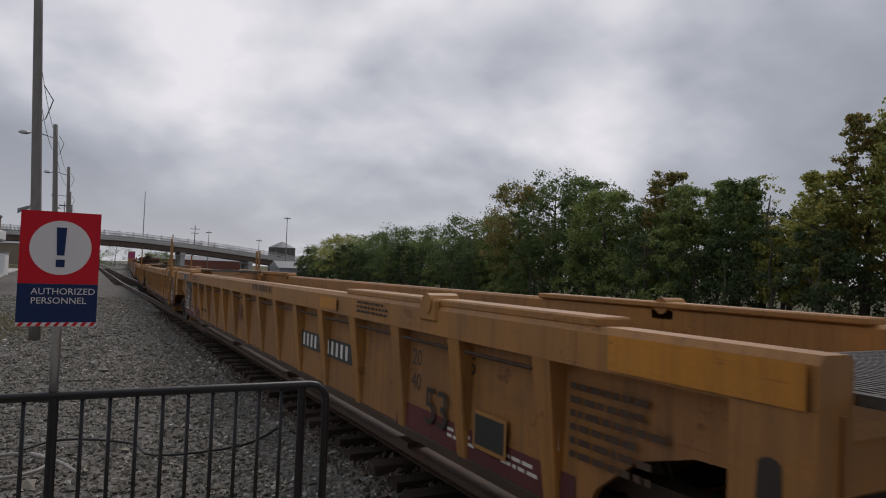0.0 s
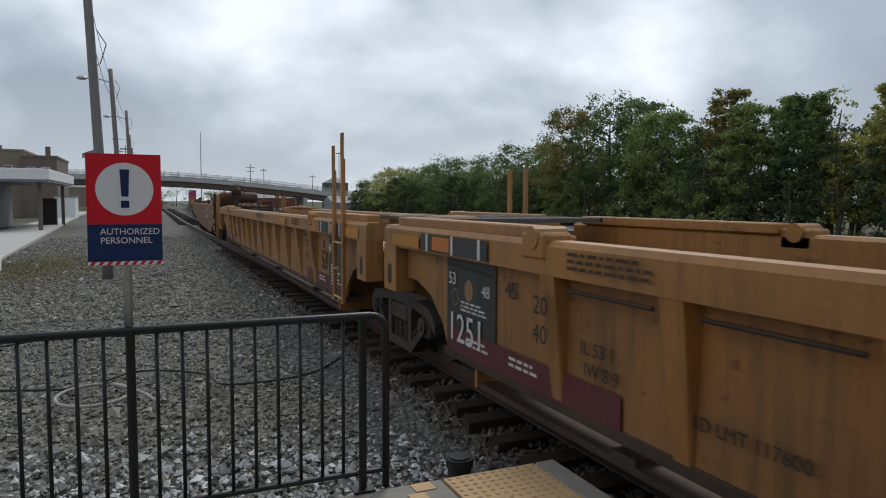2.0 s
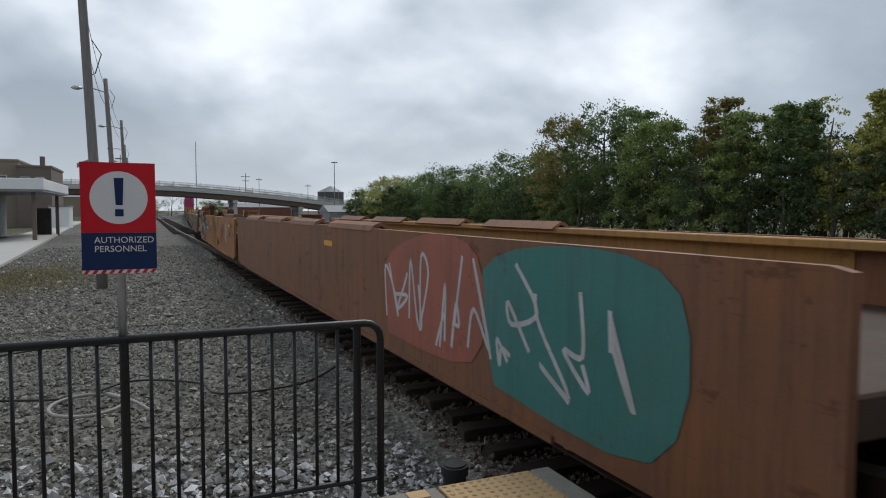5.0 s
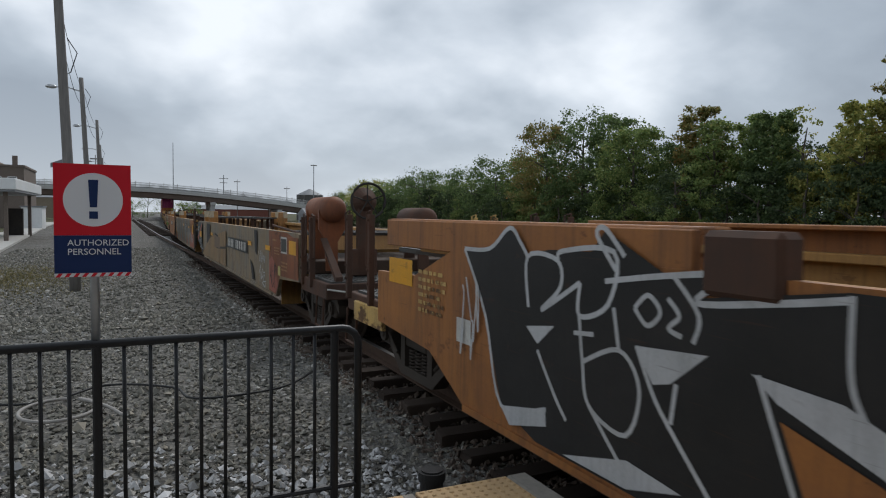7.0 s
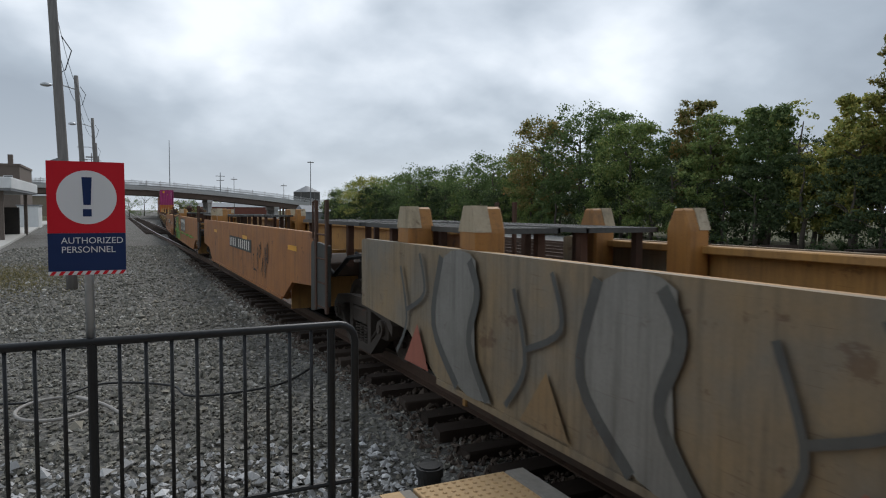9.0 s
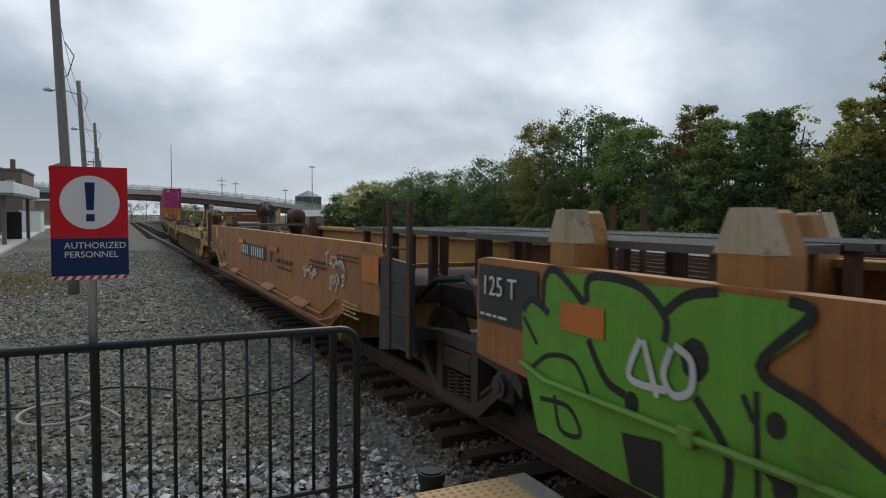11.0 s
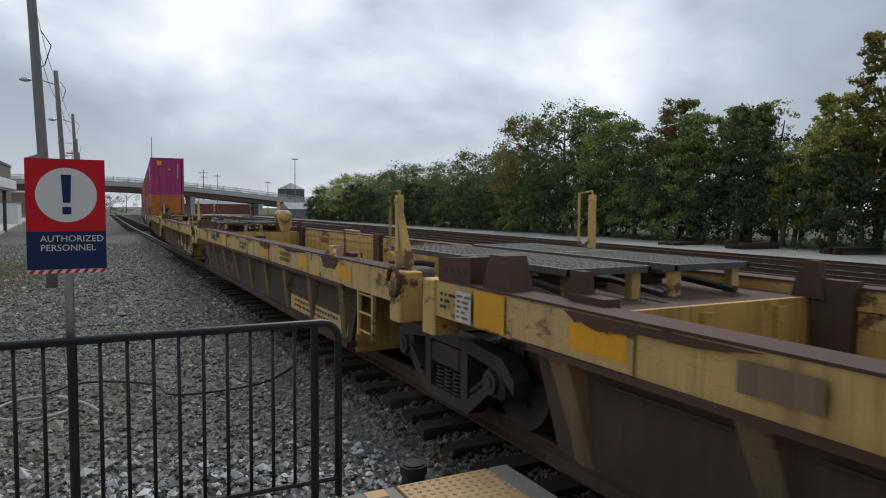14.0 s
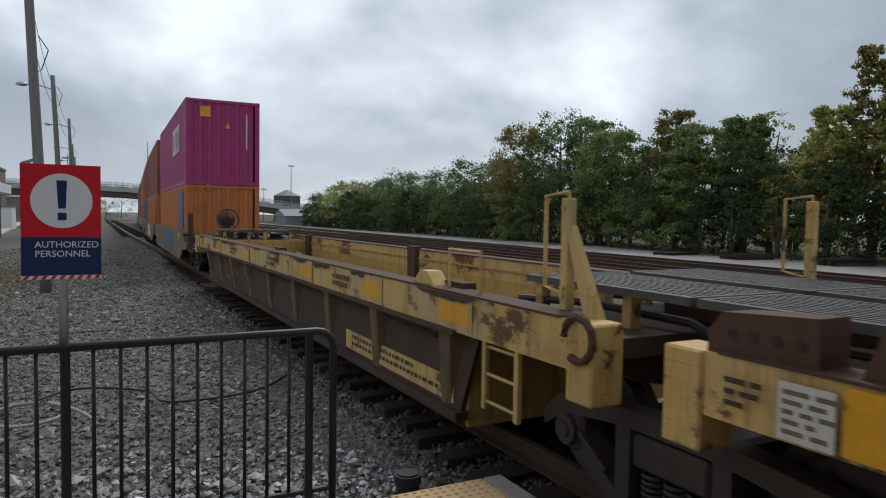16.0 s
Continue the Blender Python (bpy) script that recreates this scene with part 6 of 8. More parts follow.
    tube(bm, [(0.6, H + 0.9, 1.1), (0.7, H + 1.2, 1.75), (0.8, H + 1.4, 1.85), (0.9, H + 1.55, 1.5)], 0.022, 7)
    part("air_hose", bm, RUBBER, car)
    bm = bmesh.new()
    for x, y, h in ((-0.75, H + 0.5, 0.30), (-0.2, H + 0.62, 0.22), (0.45, H + 0.45, 0.34)):
        box(bm, x - 0.16, x + 0.16, y - 0.14, y + 0.14, 1.0, 1.32 + h * 0.4, 0.02)
    part("valve_box", bm, DARK_RUST, car)


TEAL = painted("teal_spray_paint", (0.05, 0.22, 0.20), (0.07, 0.22, 0.2), 0.05, 0.2)


def brown_head(car, H):
    """The brake end: raised chord plates, transverse air tank, brake wheel, decks, posts and pipework."""
    at = lambda s: s - 69.3 - H
    for sx in (-1, 1):
        bm = bmesh.new()
        extrude(bm, [(sx * 1.415, 1.70), (sx * 1.36, 1.70), (sx * 1.27, 1.93), (sx * 1.10, 1.93), (sx * 1.10, 1.955), (sx * 1.30, 1.955)], 1, at(70.75), at(73.4))
        part("raised_plate", bm, BROWN, car)
        bm = bmesh.new()
        box(bm, *sorted((sx * 1.36, sx * 0.95)), at(69.3), at(70.7), 1.915, 1.95, 0.008)
        for s in (69.9, 70.5):
            box(bm, *sorted((sx * 1.36, sx * 1.30)), at(s) - 0.035, at(s) + 0.035, 1.55, 1.92, 0.005)
        part("walkway_plate", bm, DARK_RUST, car)
    platform_end(car, H, -1, 1.58, DARK_RUST)
    # air tank across the end of the well
    bm = bmesh.new()
    n, ring = 22, [(-1.14, 0.07), (-1.12, 0.14), (-1.05, 0.21), (-0.96, 0.235), (0.5, 0.235), (0.6, 0.2), (0.66, 0.1)]
    rs = [[bm.verts.new((x, at(69.62) + q * math.cos(6.28319 * k / n), 2.16 + q * math.sin(6.28319 * k / n))) for k in range(n)] for x, q in ring]
    for a, b in zip(rs, rs[1:]):
        for k in range(n):
            bm.faces.new((a[k], a[(k + 1) % n], b[(k + 1) % n], b[k]))
    bm.faces.new(rs[0])
    bm.faces.new(rs[-1][::-1])
    bmesh.ops.recalc_face_normals(bm, faces=list(bm.faces))
    part("air_tank", bm, BROWN_TANK, car, smooth=True)
    for x in (-0.85, -0.35):
        bm = bmesh.new()
        tube(bm, [(x, at(69.62) + 0.245 * math.cos(k * 0.5236), 2.16 + 0.245 * math.sin(k * 0.5236)) for k in range(13)], 0.014, 6, cap=False)
        part("tank_strap", bm, RUST, car)
    bm = bmesh.new()
    extrude(bm, [(at(69.66), 1.70), (at(69.92), 1.70), (at(69.84), 2.20), (at(69.72), 2.20)], 0, -1.20, -1.16)
    box(bm, -1.22, -1.02, at(69.66), at(69.90), 2.12, 2.24, 0.01)
    box(bm, -1.2, 0.7, at(69.5), at(69.8), 1.86, 1.93, 0.01)
    part("tank_bracket", bm, RUST, car)
    # brake column, gusset plate and wheel
    bm = bmesh.new()
    box(bm, -0.62, -0.42, at(68.52), at(68.66), 1.05, 2.50, 0.012)
    box(bm, -0.62, -0.30, at(68.40), at(68.56), 2.28, 2.50, 0.02)
    extrude(bm, [(-1.25, 1.40), (-0.42, 1.40), (-0.42, 2.22), (-0.62, 2.18), (-0.95, 1.94), (-1.25, 1.90)], 1, at(68.66), at(68.70))
    box(bm, -1.3, 1.3, at(68.74), at(68.84), 1.0, 1.72, 0.01)
    part("brake_stand", bm, DARK_RUST, car)
    brake_wheel(car, -0.40, at(68.42), 2.42, 0.26, RUST)
    for z in (1.93, 2.22):
        grab(car, [(-1.36, at(68.52), z), (-0.6, at(68.60), z)], DARK_RUST, 0.018, "handrail")
    grab(car, [(-1.36, at(68.5), 1.72), (-1.34, at(69.25), 1.74)], BLACK_STEEL, 0.018, "handrail")
    # posts with hooped grips
    for s in (68.48, 67.76):
        loop_post(car, -1.38, at(s), 0.85, 2.28, DARK_RUST, -0.2, 0.085, 0.66, MAIZE)
        loop_post(car, 1.40, at(s), 0.85, 2.28, DARK_RUST, 0.12, 0.07, 0.66, MAIZE)
    # decks and steps
    grating(car, -1.38, 1.30, at(67.72), at(68.30), 1.36)
    grating(car, 0.95, 1.45, at(68.45), at(69.3), 1.63)
    grating(car, 0.2, 1.3, at(67.8), at(68.5), 1.64)
    bm = bmesh.new()
    for x in (-1.25, -0.4, 0.4, 1.2):
        box(bm, x - 0.04, x + 0.04, at(68.1), at(68.2), 1.0, 1.32, 0.005)
    box(bm, -1.38, -0.75, at(67.62), at(67.86), 1.08, 1.17, 0.01)
    box(bm, -0.9, 0.9, at(67.75), at(68.0), 1.0, 1.10, 0.01)
    part("deck_support", bm, DARK_RUST, car)
    bm = bmesh.new()
    tube(bm, [(-1.38, at(67.78), 1.78), (-0.93, at(67.45), 1.22)], 0.045, 4)
    part("brace", bm, DARK_RUST, car)
    bm = bmesh.new()
    box(bm, -1.43, -1.36, at(67.74), at(69.0), 0.98, 1.13, 0.008)
    part("yellow_sill", bm, MAIZE, car)
    # end of the body, set in from the side plates
    bm = bmesh.new()
    extrude(bm, [(at(69.06), 1.44), (at(69.06), 1.70), (at(69.3), 1.70), (at(69.3), 1.30), (at(69.2), 1.32)], 0, -1.40, -1.34)
    box(bm, -1.34, 1.34, at(69.22), at(69.34), 1.02, 1.72, 0.01)
    box(bm, -1.30, -0.5, at(68.9), at(69.24), 1.02, 1.40, 0.03)
    part("end_bracket", bm, BROWN, car)
    bm = bmesh.new()
    extrude(bm, [(at(69.12), 1.54), (at(69.18), 1.54), (at(69.18), 1.62), (at(69.12), 1.62)], 0, -1.406, -1.402)
    part("bracket_hole", bm, BLACK_STEEL, car)
    bm = bmesh.new()
    tube(bm, [(-1.40, at(68.95), 1.05), (-1.42, at(68.9), 1.28), (-1.36, at(68.7), 1.36), (-1.2, at(68.6), 1.30)], 0.022, 8)
    tube(bm, [(-0.45, at(68.3), 1.4), (-0.2, at(68.1), 1.9), (-0.05, at(68.0), 2.1), (0.12, at(67.95), 1.9), (0.3, at(67.95), 1.5)], 0.02, 8)
    tube(bm, [(-0.3, at(68.3), 1.4), (0.0, at(68.15), 1.8), (0.25, at(68.1), 1.95), (0.45, at(68.0), 1.5)], 0.016, 8)
    part("brake_hose", bm, RUBBER, car)
    grab(car, [(-1.44, at(68.7), 1.02), (-1.47, at(68.6), 0.92), (-1.47, at(67.95), 0.92), (-1.44, at(67.85), 1.0)], MAIZE, 0.014)
    grab(car, [(-1.40, at(69.1), 1.44), (-1.46, at(69.05), 1.44), (-1.46, at(68.8), 1.44)], WHITE_PAINT, 0.016)


def brown_set():
    lab = "rust-brown smooth-sided well car with graffiti, empty"
    # leading unit
    car, S, mid, H = smooth_car(69.3, 90.3, BROWN, 1.76, 0.42, "low", "square", lab, inner=INNER_TAN)
    brown_head(car, H)
    S.rect(69.40, 70.02, 1.06, 1.70, BROWN, "end_plate")
    S.rect(69.43, 69.92, 1.42, 1.665, ORANGE_REFLECT, "yellow_reflector")
    S.rect(69.36, 69.55, 1.12, 1.34, MAIZE, "yellow_notice")
    S.rect(69.78, 69.95, 1.16, 1.34, WHITE_PAINT, "notice")
    number_block(S, 77.62, 74.35, 0.98, 1.25)
    S.rect(72.6, 72.95, 0.78, 0.98, WHITE_PAINT, "data_frame")
    S.rect(72.63, 72.92, 0.81, 0.95, BROWN, "data_panel")
    A = [[(74.52, 1.69), (74.52, 1.51), (74.34, 1.33), (74.11, 1.23), (73.73, 1.25), (73.6, 1.34), (73.5, 1.54), (73.5, 1.75)], [(74.35, 1.69), (74.23, 1.52), (74.16, 1.69), (74.19, 1.38)], [(74.09, 1.7), (73.98, 1.47), (73.96, 1.63)],
         [(73.89, 1.71), (73.83, 1.54), (73.77, 1.7), (73.79, 1.4)], [(73.69, 1.71), (73.66, 1.49), (73.54, 1.73)], [(74.08, 1.4), (73.82, 1.37), (74.04, 1.3), (73.79, 1.3)],
         [(73.6, 1.34), (73.54, 1.16), (73.37, 1.03), (73.3, 0.85), (73.32, 0.6)], [(73.53, 1.47), (73.43, 1.46), (73.35, 1.25)], [(73.91, 1.25), (73.81, 1.08)]]
    S.lines(A, 0.026, WHITE_SPRAY, "graffiti_tag")
    B = [[(76.4, 1.71), (76.31, 1.47)], [(76.09, 1.71), (76.0, 1.63), (76.13, 1.53)], [(75.88, 1.72), (75.84, 1.52), (76.0, 1.5)], [(75.65, 1.65), (75.76, 1.56), (75.61, 1.5)],
         [(75.47, 1.59), (75.54, 1.37), (75.37, 1.56), (75.4, 1.37)], [(75.31, 1.34), (75.25, 1.53), (75.18, 1.39), (75.1, 1.55), (75.12, 1.37), (74.98, 1.3)]]
    S.lines(B, 0.024, WHITE_SPRAY, "graffiti_tag")
    L = [[(78.67, 1.01), (78.96, 1.3), (78.67, 1.54), (78.07, 1.61), (77.91, 1.33), (78.15, 0.96), (78.58, 1.15), (78.32, 1.53)], [(77.55, 1.15), (77.29, 1.39), (76.81, 1.38), (76.76, 1.19), (77.16, 0.99), (77.69, 1.02), (77.84, 1.22)]]
    S.lines(L, 0.018, WHITE_SPRAY, "graffiti_loop")
    S.lines([[(72.3 + 0.3 * math.cos(q * 0.5), 1.15 + 0.5 * math.sin(q * 0.5)) for q in range(13)], [(71.6 + 0.22 * math.cos(q * 0.5), 1.05 + 0.45 * math.sin(q * 0.5)) for q in range(13)]], 0.022, WHITE_SPRAY, "graffiti_loop")
    S.rect(76.02, 76.52, 1.31, 1.42, ORANGE_REFLECT, "yellow_reflector")
    S.rect(76.6, 76.9, 1.5, 1.62, ORANGE_RED, "orange_reflector")
    S.rect(76.7, 77.5, 1.34, 1.66, ORANGE_BROWN, "repainted_patch")
    S.text(78.45, 1.05, 0.22, "B", BLACK_PAINT)
    S.lines([[(79.0 + 0.12 * math.cos(q * 0.5), 1.15 + 0.14 * math.sin(q * 0.5)) for q in range(14)]], 0.015, WHITE_SPRAY, "round_stencil")
    S.scribble(85.6, 0.75, 2.6, 0.75, SALMON, 0.05, 77, 8)
    S.scribble(83.2, 0.8, 0.8, 0.8, TEAL, 0.06, 79, 4)
    for q in (70.8, 79.4, 84.6):
        S.rect(q, q + 0.45, 1.32, 1.42, ORANGE_REFLECT, "yellow_reflector")
    S.small_print(71.3, 1.5, 4, 0.8, MAIZE, 0.06, 60)
    # middle unit
    car, S, mid, H = smooth_car(91.1, 110.2, BROWN, 1.76, 0.42, "square", "square", lab, inner=INNER_TAN)
    truck(car, -H - 0.4)
    S.blob([(94.0, 0.6), (92.2, 0.6), (92.0, 1.55), (93.0, 1.75), (94.2, 1.5)], TEAL, "graffiti", True)
    S.blob([(96.5, 0.6), (94.4, 0.7), (94.3, 1.6), (95.4, 1.75), (96.6, 1.4)], SALMON, "graffiti", True)
    S.scribble(96.6, 0.7, 4.3, 0.9, WHITE_SPRAY, 0.04, 78, 12)
    S.rect(99.0, 99.5, 1.45, 1.53, ORANGE_REFLECT, "yellow_reflector")
    # trailing unit
    car, S, mid, H = smooth_car(111.0, 131.3, ORANGE_BROWN, 1.73, 0.42, "square", "low", "orange-brown smooth-sided well car with black and white graffiti, empty", inner=INNER_TAN, lip=False)
    truck(car, -H - 0.4)
    raised_end(car, H, 1, 4.4, 1.73, 1.93, ORANGE_BROWN)
    raised_end(car, H, -1, 3.6, 1.73, 1.84, BROWN)
    for k in range(1):
        y = H - 4.7
        bm = bmesh.new()
        box(bm, -1.46, -1.30, y - 0.22, y + 0.22, 1.62, 1.93, 0.03)
        part("hinge_lug", bm, RUST, car)
    platform_end(car, H, 1, 1.25, RUST)
    for q in (0.35, 1.15):
        loop_post(car, -1.38, H + q, 0.95, 1.98, RUST, -0.14, 0.07)
        loop_post(car, 1.36, H + q, 0.95, 1.98, RUST, -0.14, 0.06)
    bm = bmesh.new()
    box(bm, -1.40, -1.34, H - 0.05, H + 0.9, 0.72, 0.95, 0.01)
    part("yellow_step", bm, YELLOW, car)
    grating(car, -1.1, 1.1, H - 1.1, H + 0.2, 1.62)
    S.rect(130.35, 130.95, 1.30, 1.55, ORANGE_REFLECT, "yellow_reflector")
    S.small_print(130.2, 1.48, 6, 0.6, YELLOW, 0.07, 61)
    S.rect(129.15, 129.4, 0.95, 1.15, WHITE_PAINT, "notice")
    number_block(S, 125.84, 122.62, 0.99, 1.26)
    S.text(122.2, 1.05, 0.20, "A", BLACK_PAINT)
    S.lines([[(121.36 + 0.15 * math.cos(q * 0.5), 1.16 + 0.16 * math.sin(q * 0.5)) for q in range(14)]], 0.02, BLACK_PAINT, "round_stencil")
    S.text(120.97, 1.10, 0.09, "LD LMT", BLACK_PAINT)
    S.small_print(121.1, 1.66, 1, 0.8, BLACK_PAINT, 0.09, 62)
    # black piece with white outlines near the tail
    S.blob([(129.25, 1.72), (128.85, 1.74), (128.57, 1.90), (128.33, 1.73), (128.08, 1.77), (127.65, 1.78), (127.45, 1.81), (127.53, 1.91), (127.36, 1.77), (127.06, 1.70), (126.69, 1.72), (126.85, 1.60), (126.1, 1.71), (125.2, 1.70), (125.1, 0.48), (128.2, 0.48), (128.65, 0.61), (128.9, 1.23)], BLACK_SPRAY, "graffiti", False, "large black graffiti piece")
    W = [[(129.25, 1.72), (128.9, 1.23), (128.65, 0.61), (128.08, 0.73)], [(129.25, 1.72), (128.85, 1.74), (128.57, 1.9), (128.42, 1.8), (128.33, 1.71)], [(128.31, 1.37), (128.33, 1.71), (127.99, 1.71), (127.95, 1.54), (128.16, 1.37), (127.75, 1.59)],
         [(127.75, 1.59), (127.75, 1.39), (127.49, 1.49), (127.45, 1.79), (127.93, 1.77), (127.98, 1.71)], [(127.36, 1.77), (127.53, 1.92), (127.6, 1.88), (127.43, 1.69)], [(127.52, 1.62), (127.06, 1.69), (126.69, 1.72), (126.85, 1.58), (126.41, 1.63), (126.1, 1.68)]]
    S.lines(W, 0.032, WHITE_SPRAY, "graffiti_outline")
    W = [[(126.99, 1.69), (126.83, 1.52), (126.86, 1.38)], [(127.75, 1.39), (127.71, 1.12), (127.64, 0.87), (127.32, 0.79), (127.22, 1.07), (127.39, 1.25), (127.71, 1.12)], [(127.44, 1.48), (127.39, 1.25)], [(127.8, 1.28), (127.61, 1.3)],
         [(127.25, 1.3), (127.12, 1.07), (126.99, 0.92), (126.67, 0.6)], [(126.96, 1.16), (126.99, 0.95)], [(128.19, 1.1), (127.99, 0.85), (127.86, 0.72)], [(127.64, 0.87), (127.34, 0.6)], [(126.49, 1.31), (126.42, 1.14), (126.2, 0.6)], [(126.09, 1.70), (126.08, 1.37), (126.0, 1.2)],
         [(127.27, 1.50), (127.17, 1.58), (127.08, 1.50), (127.17, 1.42), (127.27, 1.50)], [(127.03, 1.58), (126.95, 1.5), (127.02, 1.43), (126.93, 1.40)]]
    S.lines(W, 0.028, WHITE_SPRAY, "graffiti_outline")
    S.blob([(128.33, 1.24), (128.0, 1.29), (128.19, 1.14)], WHITE_SPRAY)
    S.blob([(127.25, 1.3), (126.76, 1.34), (126.95, 1.24), (127.0, 1.15), (127.12, 1.12)], WHITE_SPRAY)
    S.blob([(128.65, 0.61), (128.08, 0.73), (128.07, 0.62), (128.52, 0.5)], WHITE_SPRAY)
    S.blob([(126.52, 1.31), (126.1, 1.28), (125.9, 1.2), (125.3, 0.95), (125.3, 0.75), (125.95, 1.05), (126.39, 1.21)], WHITE_SPRAY)
    S.blob([(127.88, 0.5), (127.3, 0.66), (126.9, 0.62), (127.3, 0.5)], WHITE_SPRAY)
    S.blob([(126.37, 1.14), (125.95, 1.02), (125.4, 0.72), (125.4, 0.5), (126.1, 0.5)], ORANGE_BROWN, "bare_patch")
    S.scribble(129.3, 0.75, 0.32, 0.75, WHITE_SPRAY, 0.02, 81, 3)
    S.scribble(125.0, 1.45, 0.6, 0.22, BLACK_SPRAY, 0.025, 82, 4)
    S.scribble(123.4, 1.32, 1.1, 0.30, BLACK_SPRAY, 0.022, 83, 6)
    K = [[(120.09, 1.51), (119.74, 1.64), (119.82, 1.72), (119.68, 1.55)], [(120.05, 1.34), (119.78, 1.44), (119.89, 1.33), (120.05, 1.28), (119.7, 1.3), (119.99, 1.19), (119.7, 1.26)], [(119.63, 1.26), (119.64, 0.72)], [(119.96, 1.04), (119.82, 0.99), (119.62, 1.07)],
         [(119.72, 1.08), (119.9, 0.92), (119.9, 0.73), (119.69, 0.7), (119.59, 0.7), (119.52, 0.64), (119.61, 0.64)], [(119.54, 0.85), (119.29, 0.63), (119.2, 0.55)], [(119.46, 1.23), (119.38, 0.88), (119.2, 0.63), (119.02, 0.49)]]
    S.lines(K, 0.022, BLACK_SPRAY, "graffiti_tag")
    K = [[(119.33, 1.25), (119.27, 0.91), (119.12, 0.65), (119.0, 0.51)], [(119.16, 1.28), (119.15, 0.94), (119.01, 0.73)], [(119.04, 1.32), (118.99, 1.41), (118.85, 1.46), (118.58, 1.4)], [(119.16, 1.14), (118.84, 1.13), (118.54, 1.02), (118.31, 0.87), (118.17, 0.81)],
         [(118.91, 1.12), (118.92, 0.9), (118.82, 0.67), (118.65, 0.59), (118.47, 0.7), (118.31, 0.87)], [(118.55, 1.35), (118.34, 1.15), (118.3, 1.0), (118.3, 0.77)], [(118.76, 0.94), (118.83, 0.86), (118.74, 0.84), (118.56, 0.84)]]
    S.lines(K, 0.022, BLACK_SPRAY, "graffiti_tag")
    B = [[(119.64, 1.65), (119.45, 1.68), (119.54, 1.71), (119.58, 1.27)], [(119.36, 1.67), (119.23, 1.71), (119.29, 1.61), (119.22, 1.32)], [(119.56, 1.43), (119.39, 1.29), (119.42, 1.42)], [(119.27, 1.54), (119.14, 1.45), (119.18, 1.3)],
         [(119.09, 1.72), (119.13, 1.55), (119.05, 1.47)], [(118.81, 1.51), (118.83, 1.35), (118.87, 1.18)], [(118.95, 1.31), (118.67, 1.33)], [(118.82, 1.32), (118.74, 1.2)],
         [(118.36, 1.35), (118.41, 1.21), (118.51, 1.12)], [(118.61, 1.22), (118.43, 1.17), (118.27, 1.12)], [(118.45, 1.15), (118.39, 1.06)], [(118.48, 1.53), (118.33, 1.67)],
         [(118.42, 1.5), (118.3, 1.63)]]
    S.lines(B, 0.05, BLACK_SPRAY, "graffiti_tag", False)
    G = [[(117.9, 1.45), (117.85, 1.55), (117.95, 1.69), (118.05, 1.69), (118.08, 1.58), (118.0, 1.44), (117.85, 1.37), (117.73, 1.42), (117.7, 1.49)], [(117.82, 1.65), (117.8, 1.58), (117.72, 1.69), (117.67, 1.7), (117.58, 1.57), (117.57, 1.51), (117.66, 1.49), (117.76, 1.65)], [(117.7, 1.49), (117.62, 1.37)], [(117.59, 1.49), (117.53, 1.65), (117.43, 1.71), (117.33, 1.7), (117.34, 1.62), (117.43, 1.54), (117.51, 1.54), (117.53, 1.6), (117.44, 1.47), (117.55, 1.42)],
         [(117.4, 1.65), (117.33, 1.71), (117.29, 1.68), (117.29, 1.56), (117.39, 1.5)], [(117.68, 1.3), (117.48, 1.37), (117.36, 1.4), (117.55, 1.41)], [(117.46, 1.27), (117.42, 1.35), (117.28, 1.45)]]
    S.lines(G, 0.045, LIME_SPRAY, "graffiti_tag")
    S.scribble(116.2, 0.65, 1.6, 0.95, BLACK_SPRAY, 0.03, 86, 6)
    S.scribble(113.9, 0.75, 1.2, 0.85, WHITE_SPRAY, 0.03, 87, 7)
    S.rect(117.3, 118.1, 0.62, 0.85, MAIZE, "repainted_patch")
    S.text(112.2, 1.4, 0.18, "40", BLACK_PAINT)
    S.text(112.2, 1.12, 0.18, "20", BLACK_PAINT)
    for q, z in ((112.0, 1.42), (120.48, 1.35), (123.86, 1.36)):
        S.rect(q, q + 0.5, z, z + 0.1, ORANGE_REFLECT, "yellow_reflector")
    S.rect(118.0, 118.35, 1.52, 1.64, ORANGE_RED, "orange_reflector")


